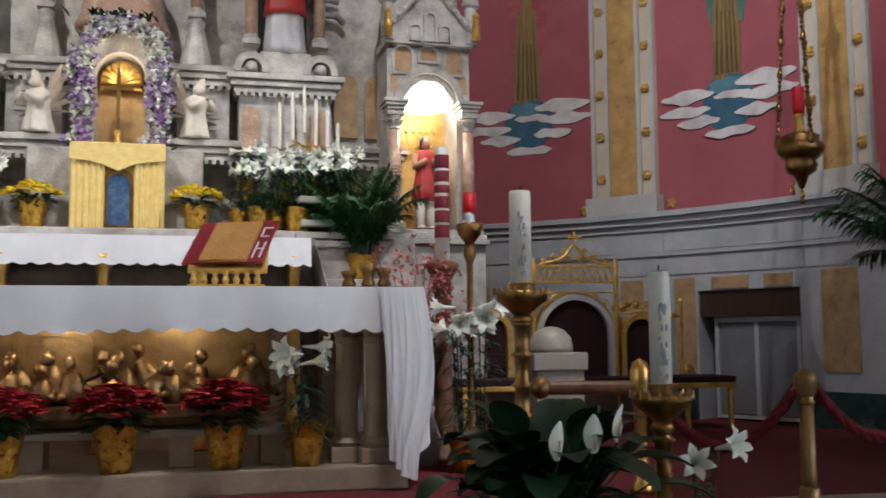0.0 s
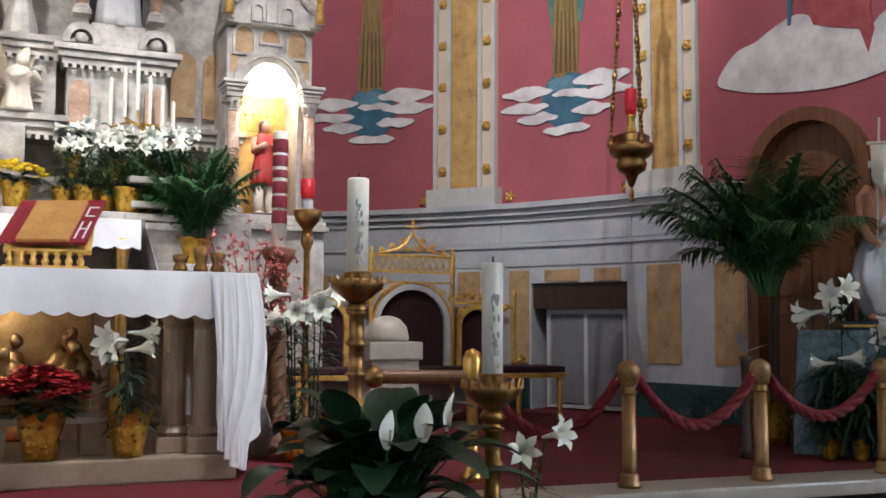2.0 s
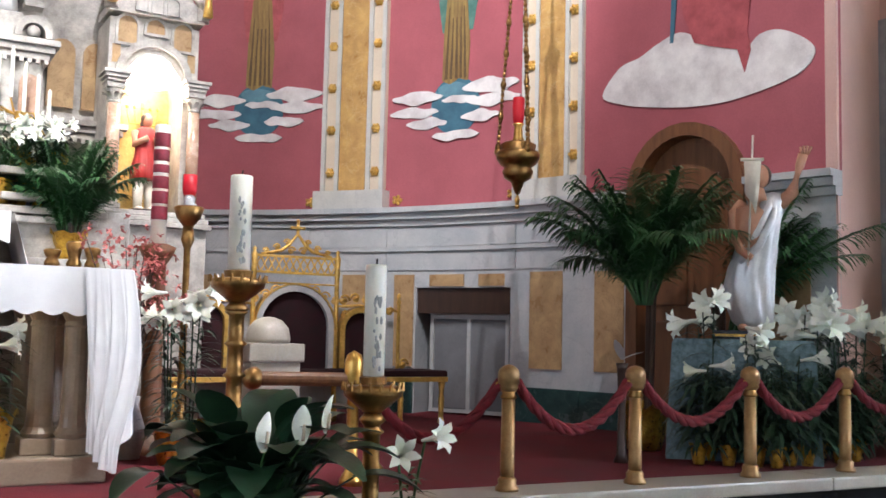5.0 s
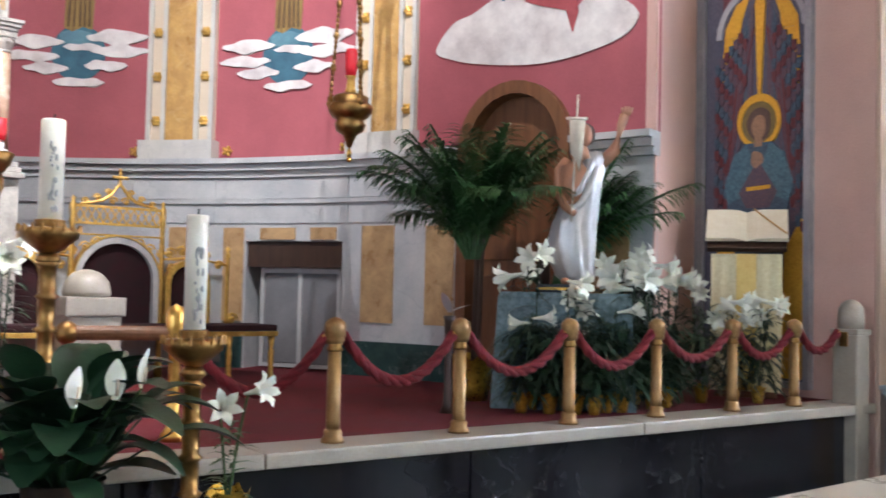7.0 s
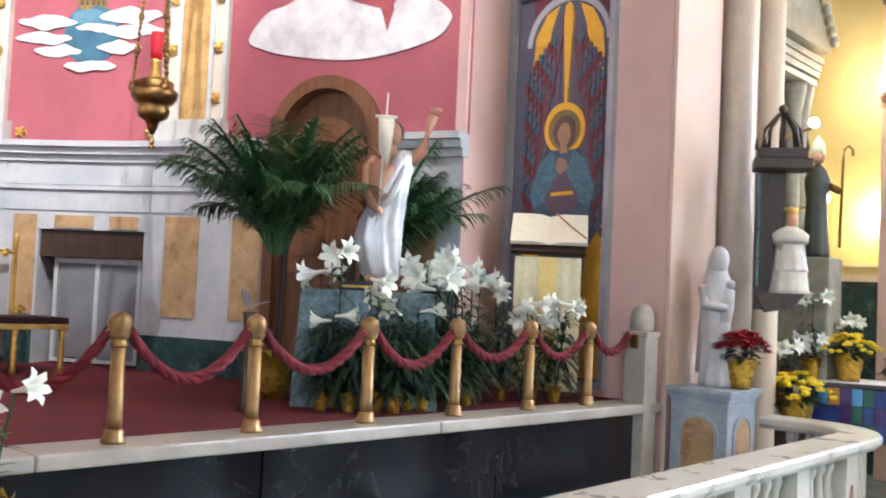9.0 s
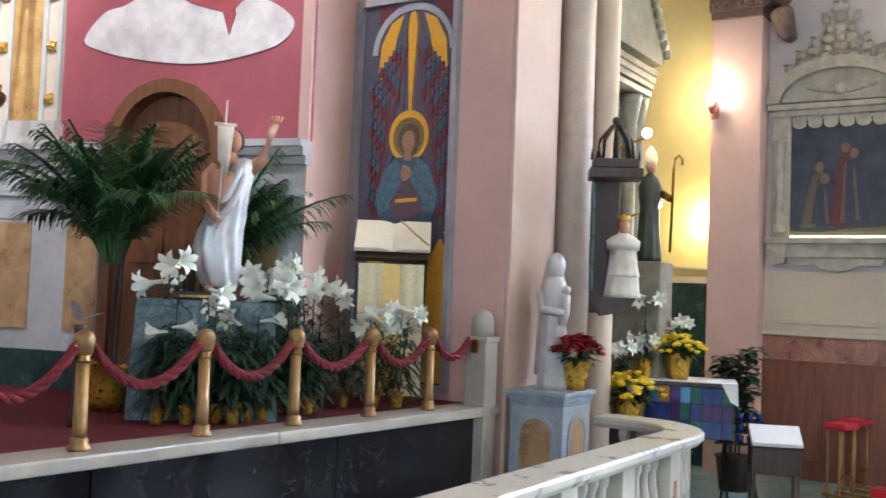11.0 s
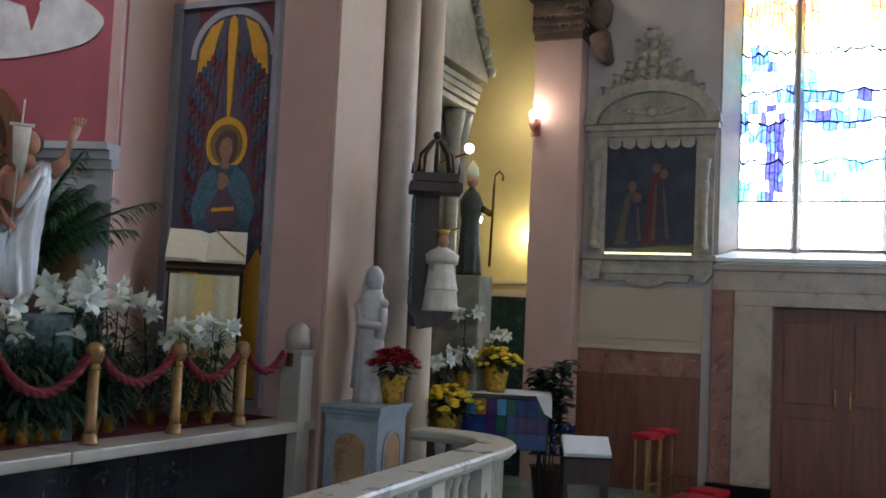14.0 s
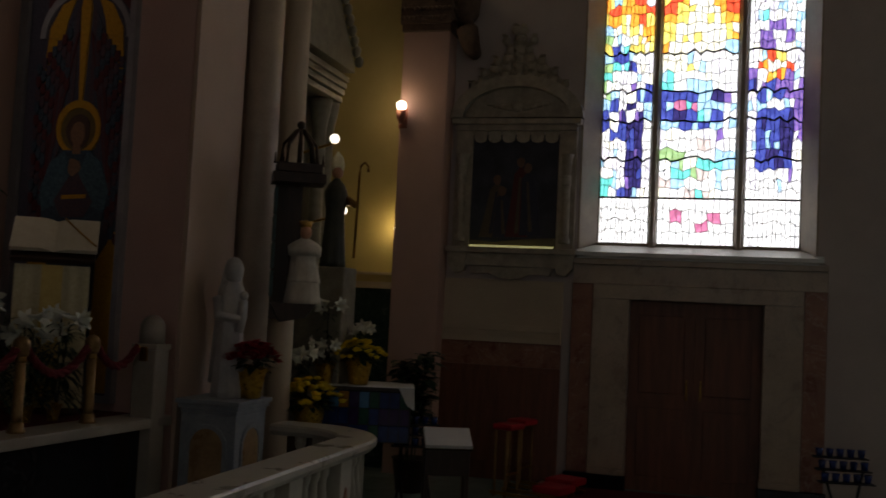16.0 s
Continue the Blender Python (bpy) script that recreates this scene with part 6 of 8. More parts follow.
part("end_cap", ball(B(), (-0.45, 0.16, 0.50), 0.055, 12, 8), OLDGOLD, hr, "", True)

# grey cupboard in the alcove
cb = thing("grey_cupboard", on_arc(6.0, 62.3, FLOOR), "low grey double-door cupboard set into the alcove", "cupboard", rz=-62.3)
part("carcass", box(B(), -0.40, 0.40, 0.0, 0.25, 0.03, 0.88, 0.006), GREYP, cb)
for sg in (-1, 1):
    d = part("door", box(B(), min(0.008 * sg, sg * 0.37), max(0.008 * sg, sg * 0.37), -0.022, -0.001, 0.06, 0.84, 0.004), GREYP, cb)
part("face_frame", ring_prism(ring_prism(B(), [(-0.41, 0.02), (-0.0, 0.02), (-0.0, 0.90), (-0.41, 0.90)], [(-0.375, 0.05), (-0.018, 0.05), (-0.018, 0.86), (-0.375, 0.86)], -0.035, -0.0, mI),
     [(0.001, 0.02), (0.41, 0.02), (0.41, 0.90), (0.001, 0.90)], [(0.018, 0.05), (0.375, 0.05), (0.375, 0.86), (0.018, 0.86)], -0.035, -0.0, mI), FRAMEG, cb, "pale grey face frame")
part("top_rail", box(B(), -0.42, 0.42, -0.045, 0.1, 0.901, 0.93, 0.004), FRAMEG, cb)

# hanging sanctuary lamp
HL = (4.26, 6.10)
hl = thing("sanctuary_lamp", (HL[0], HL[1], 2.65), "hanging brass sanctuary lamp with ruby glass on chains", "hanging lamp")
part("bowl", lathe(B(), [(0.0, 0.0), (0.02, 0.02), (0.035, 0.06), (0.05, 0.10), (0.10, 0.13), (0.115, 0.18), (0.10, 0.21), (0.13, 0.23), (0.16, 0.27), (0.165, 0.31), (0.15, 0.33), (0.13, 0.34), (0.135, 0.38), (0.10, 0.40), (0.05, 0.41)], 24), OLDGOLD, hl, "embossed brass bowl", True)
part("drop", ball(lathe(B(), [(0.012, -0.07), (0.02, -0.03), (0.008, 0.005)], 10), (0, 0, -0.08), 0.02, 8, 6), GOLD, hl, "", True)
for k in range(3):
    a = 2.094 * k + 0.4
    bm = B()
    ball(bm, (0.15 * math.cos(a), 0.15 * math.sin(a), 0.33), 0.03, 8, 6)
    n = 44
    for i in range(n):
        t = i / n
        r = 0.15 * (1 - t) + 0.03 * t
        ball(bm, (r * math.cos(a), r * math.sin(a), 0.36 + t * 1.75), 0.016 if i % 6 else 0.026, 6, 4, (1, 1, 1.4))
    part("chain", bm, OLDGOLD, hl, "brass link chain", True)
part("crown", lathe(B(), [(0.05, 2.08), (0.07, 2.12), (0.03, 2.18), (0.012, 2.25), (0.012, 5.34)], 12), OLDGOLD, hl, "", True)
part("neck", lathe(B(), [(0.05, 0.40), (0.035, 0.45), (0.03, 0.52), (0.045, 0.54)], 14), GOLD, hl, "", True)
part("glass", lathe(B(), [(0.036, 0.54), (0.045, 0.60), (0.045, 0.73), (0.04, 0.74)], 16), RUBYLIT, hl, "ruby glass cup", True)

# ---- brass posts and red rope ----
POSTS = [(2.735, 3.91), (3.46, 3.86), (4.21, 3.81), (4.91, 3.765), (5.60, 3.715), (6.24, 3.67)]
def rope_post():
    p = thing("rope_post", (*POSTS[0], 0.906), "brass rope post with fluted shaft and domed head", "rope post", "rope posts")
    part("foot", lathe(B(), [(0.055, 0), (0.055, 0.015), (0.042, 0.03), (0.045, 0.05), (0.034, 0.065)], 18), POSTM, p, "", True)
    part("shaft", lathe(B(), [(0.032, 0.065), (0.034, 0.1), (0.031, 0.42)], 18), POSTM, p, "", True)
    part("collar", lathe(B(), [(0.034, 0.42), (0.040, 0.43), (0.030, 0.445), (0.036, 0.455)], 18), OLDGOLD, p, "", True)
    part("head", lathe(B(), [(0.036, 0.455), (0.046, 0.475), (0.044, 0.485), (0.050, 0.49), (0.051, 0.535), (0.046, 0.555), (0.026, 0.572), (0.0, 0.58)], 18), POSTM, p, "", True)
    return p


p0 = rope_post()
for x, y in POSTS[1:]:
    copy_thing(p0, pose(x, y, 0.906))


def rope(a, b, sag, label="thick twisted dark red rope swag"):
    r = thing("rope_swag", a, label, "rope", "rope swags")
    d = Vector(b) - Vector(a)
    n = 30
    base = [Vector((d.x * i / n, d.y * i / n, d.z * i / n - sag * 4 * (i / n) * (1 - i / n))) for i in range(n + 1)]
    L = d.length + sag
    for s in range(3):
        bm = B()
        pts = []
        for i in range(n * 3 + 1):
            t = i / 3
            k = min(int(t), n - 1)
            c = base[k].lerp(base[k + 1], t - k)
            ang = i / (n * 3) * L * 26 + 2.094 * s
            pts.append(c + Vector((0.0, 0.014 * math.cos(ang), 0.014 * math.sin(ang))))
        tube(bm, pts, 0.0175, 7)
        part("strand", bm, ROPE, r, "", True)
    for e in (base[0], base[-1]):
        part("hook", ball(B(), e, 0.02, 8, 6), GOLD, r, "brass hook", True)


ends = [(2.22, 4.40, 1.33)] + [(x, y, 1.40) for x, y in POSTS] + [(6.66, 3.56, 1.40)]
for i, (a, b) in enumerate(zip(ends, ends[1:])):
    d = (Vector(b) - Vector(a)).normalized() * 0.045
    rope(Vector(a) + d, Vector(b) - d, (0.24, 0.225, 0.20, 0.19, 0.16, 0.16, 0.13)[i])
mp = thing("marble_bollard", (6.78, 3.56, 0.0), "tall white marble end post with a rounded top", "bollard", "marble bollards")
part("shaft", box(B(), -0.09, 0.09, -0.09, 0.09, 0, 1.38, 0.012), WHITEM, mp)
part("collar", box(B(), -0.10, 0.10, -0.10, 0.10, 1.38, 1.42, 0.008), WHITEM, mp)
part("head", lathe(B(), [(0.088, 1.42), (0.09, 1.50), (0.084, 1.56), (0.06, 1.60), (0.03, 1.62), (0.0, 1.625)], 22), WHITEM, mp, "", True)
part("ring_plate", box(B(), -0.105, -0.09, -0.03, 0.03, 1.30, 1.40, 0.004), OLDGOLD, mp)

# ---- palms, risen figure, lilies ----
rnd = random.Random(5)
fr = []
for k in range(48):
    fr.append((k * 137.5 + rnd.uniform(-20, 20), rnd.uniform(0.70, 0.98), rnd.uniform(0.66, 0.93), rnd.uniform(0.9, 1.9)))
palm((4.62, 5.10, FLOOR), "large potted palm with arching green fronds", fr, 1.0, 0.15, 2, start=0.95, leaf=0.28, bare=5)
fr = []
for k in range(16):
    fr.append((rnd.uniform(-75, 20), rnd.uniform(0.9, 1.3), rnd.uniform(0.62, 0.85), rnd.uniform(0.7, 1.5)))
palm((5.14, 4.90, FLOOR), "second potted palm spreading behind the statue", fr, 0.9, 0.16, 3, start=0.72, leaf=0.27, bare=6)

pd = thing("statue_pedestal", (4.93, 4.55, FLOOR), "pedestal covered in mottled blue-green cloth", "pedestal", rz=-45)
bm = B()
rows = []
for z, k in ((0, 1.0), (0.25, 0.98), (0.5, 0.95), (0.70, 0.93), (0.735, 0.90)):
    row = []
    for i in range(64):
        t = i / 64 * 4
        e, f = int(t), t - int(t)
        corner = [(-1, -1), (1, -1), (1, 1), (-1, 1)]
        a, b = corner[e], corner[(e + 1) % 4]
        w = 1 + 0.02 * math.sin(i * 1.7) * (1 - z)
        row.append(bm.verts.new(((a[0] + (b[0] - a[0]) * f) * 0.45 * k * w, (a[1] + (b[1] - a[1]) * f) * 0.28 * k * w, z)))
    rows.append(row)
for a, b in zip(rows, rows[1:]):
    for i in range(64):
        bm.faces.new((a[i], a[(i + 1) % 64], b[(i + 1) % 64], b[i]))
bm.faces.new(rows[-1])
bm.faces.new(rows[0][::-1])
COVER = mat("mottled_blue_cover", (0.22, 0.30, 0.34), (0.07, 0.12, 0.13), 22, 0.7, bump=0.4)
part("cover", bm, COVER, pd)
part("plinth", box(B(), -0.17, 0.17, -0.14, 0.14, 0.737, 0.79, 0.008), mat("dark_blue_plinth", (0.03, 0.04, 0.07), None, 8, 0.5), pd)
part("gilt_band", box(B(), -0.175, 0.175, -0.145, 0.145, 0.752, 0.768), GILT, pd)

# risen figure: cream draped, one arm raised; one plain mesh
low = B()
rings = []
for z, w, d, cx in ((0.03, 0.10, 0.09, 0.02), (0.06, 0.125, 0.10, 0.01), (0.16, 0.14, 0.105, -0.01), (0.28, 0.145, 0.105, -0.015), (0.40, 0.135, 0.10, 0.0), (0.50, 0.122, 0.095, 0.03), (0.58, 0.112, 0.09, 0.05),
                    (0.66, 0.105, 0.088, 0.07), (0.74, 0.10, 0.085, 0.09), (0.82, 0.085, 0.075, 0.11), (0.87, 0.05, 0.05, 0.13)):
    ring = []
    for k in range(48):
        a = 6.2832 * k / 48
        f = 1 + (0.10 if z < 0.6 else 0.05) * math.sin(9 * a + z * 9) + 0.04 * math.sin(17 * a - z * 14)
        ring.append(low.verts.new((cx + w * f * math.cos(a), d * f * math.sin(a), z)))
    rings.append(ring)
for ra, rb in zip(rings, rings[1:]):
    for k in range(48):
        low.faces.new((ra[k], ra[(k + 1) % 48], rb[(k + 1) % 48], rb[k]))
low.faces.new(rings[0][::-1])
low.faces.new(rings[-1])
torso, dr, fl = B(), B(), B()
tube(fl, [(-0.02, -0.04, 0.52), (-0.01, -0.05, 0.64), (0.0, -0.045, 0.75), (0.03, -0.03, 0.83), (0.045, -0.01, 0.90)], [0.075, 0.088, 0.10, 0.075, 0.036], 18)
ball(fl, (0.055, -0.01, 0.98), 0.062, 12, 9, (0.9, 1, 1.25))
tube(fl, [(-0.05, 0, 0.81), (-0.10, -0.02, 0.74), (-0.115, -0.04, 0.62), (-0.07, -0.11, 0.50), (-0.01, -0.135, 0.45)], [0.04, 0.042, 0.036, 0.028, 0.024], 12)
tube(fl, [(0.17, 0, 0.80), (0.25, -0.03, 0.88), (0.29, -0.05, 1.04), (0.31, -0.05, 1.11)], [0.045, 0.04, 0.03, 0.032], 10)
for k in range(4):
    tube(fl, [(0.30 + 0.013 * k, -0.05, 1.11), (0.295 + 0.022 * k, -0.05, 1.17 - 0.006 * abs(k - 1.5))], 0.008, 5)
for sg in (-1, 1):
    ball(fl, (0.0 + sg * 0.06, -0.10, 0.02), 0.04, 8, 6, (0.8, 1.6, 0.6))
tube(dr, [(0.13, -0.02, 0.87), (0.09, -0.10, 0.76), (0.03, -0.115, 0.62), (-0.07, -0.08, 0.50)], [0.016, 0.02, 0.026, 0.022], 10)
tube(dr, [(0.15, -0.02, 0.85), (0.12, -0.09, 0.70), (0.04, -0.11, 0.53), (-0.08, -0.08, 0.43)], [0.016, 0.022, 0.026, 0.022], 10)
bn = B()
tube(bn, [(-0.03, -0.145, 0.40), (0.0, -0.155, 1.22)], 0.007, 6)
box(bn, -0.075, 0.065, -0.165, -0.155, 1.055, 1.075)
prism(bn, [(-0.055, 1.055), (0.05, 1.055), (0.035, 0.86), (0.015, 0.72), (-0.01, 0.80), (-0.045, 0.84)], -0.165, -0.158, Matrix.Identity(4))
hr_ = B()
ball(hr_, (0.065, 0.02, 0.99), 0.064, 10, 8, (1.0, 1.0, 1.2))
multi("risen_figure_statue", [(low, SILVER), (fl, FLESH), (dr, SILVER), (bn, IVORY), (hr_, DARKW)], "painted standing statue in white drapery with raised arm and banner staff", "statue", (4.97, 4.50, FLOOR + 0.791), -43)

i = 0
for px, py, s, st, bl in ((4.42, 4.40, 1.2, 0.40, 2), (4.66, 4.18, 1.25, 0.50, 3), (4.62, 4.50, 1.3, 0.58, 4), (4.90, 4.14, 1.2, 0.40, 3), (5.10, 4.12, 1.3, 0.56, 5), (5.32, 4.12, 1.25, 0.58, 5),
                          (5.42, 4.35, 1.3, 0.62, 5), (5.60, 4.22, 1.25, 0.58, 4), (5.20, 4.35, 1.3, 0.60, 4), (4.82, 4.30, 1.1, 0.36, 1), (5.95, 4.20, 1.2, 0.50, 2), (6.12, 4.06, 1.15, 0.44, 4), (6.30, 3.98, 1.2, 0.46, 4),
                          (4.54, 4.28, 1.2, 0.36, 0), (4.74, 4.10, 1.2, 0.34, 0), (5.00, 4.10, 1.2, 0.36, 0), (5.24, 4.22, 1.2, 0.40, 0), (5.48, 4.14, 1.2, 0.38, 0)):
    i += 1
    lily_plant((px, py, FLOOR), s=s, seed=120 + i, blooms=bl, stem=st, pot=0.48)
ff = thing("foil_bow", (4.02, 4.62, FLOOR), "silver foil balloon bow on a dark slender stand", "decoration")
part("stand", lathe(B(), [(0.05, 0), (0.03, 0.05), (0.022, 0.3), (0.03, 0.55), (0.04, 0.58)], 14), DARKW, ff, "", True)
bm = B()
blade(bm, (0, 0, 0.60), (-0.6, -0.3, 0.8), 0.16, 0.06, 0.2, 4), blade(bm, (0, 0, 0.60), (0.6, -0.3, 0.3), 0.14, 0.06, 0.2, 4)
part("bow", bm, SILVER, ff)

# ---- lectern with open book, mosaic ----
le = thing("lectern", (6.515, 4.225, FLOOR + 0.001), "lectern hung with a cream cloth with a gold centre band", "lectern", rz=-57)
part("stand", box(B(), -0.22, 0.22, 0.03, 0.26, 0, 1.04, 0.01), WOOD, le)
bm = B()
pr = None
for k in range(41):
    x = -0.25 + 0.5 * k / 40
    v = (bm.verts.new((x, 0.0, 1.05)), bm.verts.new((x, -0.012 + 0.007 * math.sin(k * 0.8), 0.05)))
    if pr:
        bm.faces.new((pr[0], pr[1], v[1], v[0]))
    pr = v
part("cloth", bm, SATIN, le, "cream brocade cloth", True)
part("gold_band", box(B(), -0.07, 0.07, -0.028, -0.022, 0.06, 1.05), VEIL, le, "gold centre band")
part("slope", box(B(), -0.28, 0.28, -0.02, 0.02, -0.02, 0.36, 0.006, pose(0, -0.02, 1.09, -50, 0, 0)), DARKW, le, "dark wooden reading slope")
bk = thing("open_book", (6.515, 4.225, FLOOR + 1.125), "large open book with cream pages and a ribbon", "book", rz=-57)
mm = pose(0, -0.02, 0.0, -50, 0, 0)
for sg in (-1, 1):
    bm = B()
    rows = []
    for k in range(9):
        x = sg * 0.29 * k / 8
        rows.append([bm.verts.new(mm @ Vector((x, y - 0.035 * math.sin(min(1, k / 3) * 1.57) - 0.002, z))) for y, z in ((-0.0, 0.0), (-0.0, 0.36), (-0.05 + 0.05, 0.36), (0.0, 0.0))])
        rows[-1] = [bm.verts.new(mm @ Vector((x, yy, z))) for yy, z in ((-0.022 - 0.03 * math.sin(min(1, k / 3) * 1.57), 0.0), (-0.022 - 0.03 * math.sin(min(1, k / 3) * 1.57), 0.36), (-0.021, 0.36), (-0.021, 0.0))]
    for a, b in zip(rows, rows[1:]):
        for j in range(4):
            bm.faces.new((a[j], a[(j + 1) % 4], b[(j + 1) % 4], b[j]))
    bm.faces.new(rows[-1])
    bmesh.ops.delete(bm, geom=[v for v in bm.verts if not v.link_faces], context="VERTS")
    part("page_half", bm, PAPER, bk)
part("ribbon", tube(B(), [mm @ Vector((0.05, -0.058, 0.36)), mm @ Vector((0.16, -0.062, 0.2)), mm @ Vector((0.28, -0.058, 0.05))], 0.006, 5), GOLD, bk)

mo = thing("mosaic_panel", (7.0, 4.46, 0), "tall arched mosaic of a winged figure in blues and gold", "mosaic")
mX = Matrix(((0, 1, 0, 0), (-1, 0, 0, 0), (0, 0, 1, 0), (0, 0, 0, 1)))
MBLUE = mat("mosaic_slate_blue", (0.10, 0.09, 0.12), (0.06, 0.06, 0.09), 26, 0.45, bump=0.6, fine=60, cells=75)
MPURP = mat("mosaic_purple", (0.13, 0.075, 0.085), (0.07, 0.05, 0.08), 30, 0.45, bump=0.6, fine=60, cells=75)
MGOLD = mat("mosaic_gold", (0.78, 0.44, 0.05), (0.62, 0.32, 0.03), 30, 0.4, metal=0.35, bump=0.5, fine=60, cells=75)
MRED = mat("mosaic_red", (0.14, 0.03, 0.035), (0.09, 0.022, 0.03), 26, 0.45, bump=0.5, fine=60, cells=75)
MTEAL = mat("mosaic_teal", (0.07, 0.11, 0.15), (0.035, 0.055, 0.085), 26, 0.45, bump=0.5, fine=60, cells=75)
MTEAL2 = mat("mosaic_blue_green", (0.10, 0.19, 0.23), (0.04, 0.08, 0.12), 26, 0.45, bump=0.5, fine=60, cells=60)
MBROWN = mat("mosaic_brown", (0.12, 0.07, 0.055), (0.07, 0.04, 0.04), 26, 0.45, bump=0.5, fine=60, cells=75)
GREYT = mat("grey_stone_trim", (0.38, 0.36, 0.38), (0.28, 0.27, 0.30), 6, 0.5)
ZT, ZB = 4.12, 1.0
part("ground", box(B(), -0.46, 0.44, -0.03, -0.002, ZB, ZT, 0, mX), MBLUE, mo)
part("frame", ring_prism(B(), [(-0.54, ZB - 0.05), (0.49, ZB - 0.05), (0.49, ZT + 0.05), (-0.54, ZT + 0.05)], [(-0.46, ZB), (0.44, ZB), (0.44, ZT), (-0.46, ZT)], -0.07, -0.001, mX), GREYT, mo, "grey stone frame")
part("spandrel", prism(B(), [(-0.30, ZT), (-0.30, ZT - 0.22), (-0.14, ZT - 0.02), (-0.1, ZT)], -0.036, -0.031, mX), MRED, mo, "red mosaic corner")
part("spandrel", prism(B(), [(0.42, ZT), (0.42, ZT - 0.22), (0.24, ZT - 0.02), (0.2, ZT)], -0.036, -0.031, mX), MRED, mo, "red mosaic corner")
part("arch_band", ring_prism(B(), arch_poly(-0.36, 0.44, ZT - 0.42, ZT - 0.41, 16), arch_poly(-0.31, 0.40, ZT - 0.42, ZT - 0.41, 16, 0.34), -0.040, -0.031, mX), GREYT, mo)
for sg in (-1, 1):
    c = 0.045
    part("gold_field", prism(B(), [(c + sg * 0.10, ZT - 0.10), (c + sg * 0.22, ZT - 0.16), (c + sg * 0.32, ZT - 0.34), (c + sg * 0.345, ZT - 0.62), (c + sg * 0.33, ZT - 0.88), (c + sg * 0.27, ZT - 0.70), (c + sg * 0.20, ZT - 0.55), (c + sg * 0.17, ZT - 0.30)], -0.037, -0.031, mX), MGOLD, mo, "gold mosaic field")
    part("lower_gold", prism(B(), [(c + sg * 0.20, ZB + 0.02), (c + sg * 0.38, ZB + 0.02), (c + sg * 0.38, 2.28), (c + sg * 0.30, 2.12), (c + sg * 0.22, 2.0)], -0.037, -0.031, mX), MGOLD, mo, "gold mosaic field")
    for k in range(9):
        u0 = c + sg * (0.06 + 0.028 * k)
        bm = B()
        prism(bm, [(u0, ZT - 0.16 - 0.05 * k), (u0 + sg * 0.03, ZT - 0.22 - 0.06 * k), (u0 + sg * 0.075, ZT - 0.9 - 0.09 * k), (u0 + sg * 0.055, ZT - 1.15 - 0.08 * k), (u0 + sg * 0.01, ZT - 1.0 - 0.07 * k)], -0.0385 - 0.0006 * k, -0.031, mX)
        part("feather", bm, (MPURP, MBLUE, MTEAL)[k % 3], mo, "long mosaic feather")
c = 0.045
part("gold_ray", prism(B(), [(c - 0.012, 3.18), (c + 0.012, 3.18), (c + 0.045, ZT - 0.2), (c + 0.03, ZT - 0.11), (c, ZT - 0.08), (c - 0.03, ZT - 0.11), (c - 0.045, ZT - 0.2)], -0.050, -0.031, mX), MGOLD, mo, "gold ray")
og = [(c + 0.195 * math.sin(a), 3.0 + 0.215 * math.cos(a)) for a in (6.2832 * k / 30 for k in range(30))]
ig = [(c + 0.155 * math.sin(a), 2.99 + 0.165 * math.cos(a)) for a in (6.2832 * k / 30 for k in range(30))]
part("halo_ring", ring_prism(B(), og, ig, -0.052, -0.031, mX), MGOLD, mo, "gold halo ring")
part("halo_ground", prism(B(), ig, -0.044, -0.031, mX), mat("mosaic_olive", (0.20, 0.14, 0.05), None, 26, 0.5), mo)
part("hair", prism(B(), blob(c, 2.975, 0.105, 0.135, 22, 0.04), -0.048, -0.031, mX), MBROWN, mo)
MFACE = mat("mosaic_flesh", (0.36, 0.20, 0.12), (0.22, 0.12, 0.08), 26, 0.45, bump=0.5, fine=60, cells=75)
part("face", prism(B(), blob(c, 2.955, 0.062, 0.095, 22, 0.03), -0.0505, -0.031, mX), MFACE, mo, "brown-pink mosaic face")
part("neck", prism(B(), [(c - 0.035, 2.80), (c + 0.035, 2.80), (c + 0.03, 2.88), (c - 0.03, 2.88)], -0.0545, -0.031, mX), MFACE, mo)
part("joined_palms", prism(B(), blob(c - 0.01, 2.70, 0.055, 0.065, 16, 0.10, 3), -0.0610, -0.031, mX), MFACE, mo, "joined mosaic palms")
part("belt", prism(B(), [(c - 0.10, 2.455), (c + 0.11, 2.465), (c + 0.11, 2.495), (c - 0.10, 2.485)], -0.0625, -0.031, mX), MGOLD, mo)
for wing in range(3):
    bm = B()
    for sg in (-1, 1):
        for col in range(7):
            for row in range(15):
                if (col + row) % 3 != wing:
                    continue
                u = c + sg * (0.13 + 0.042 * col)
                z = 3.72 - 0.10 * row - 0.045 * col
                if z < 2.15 or abs(u - c) < 0.215 and 2.78 < z < 3.24 or abs(u - c) < 0.29 and z < 2.8:
                    continue
                prism(bm, [(u - 0.020, z + 0.05), (u + 0.020, z + 0.05), (u + 0.021, z), (u + 0.012, z - 0.028), (u, z - 0.036), (u - 0.012, z - 0.028), (u - 0.021, z)], -0.0535 - 0.0008 * (row % 2), -0.040, mX)
    part("wing_field", bm, (MTEAL, MRED, MPURP)[wing], mo, "overlapping mosaic wing tips", kind="stuff")
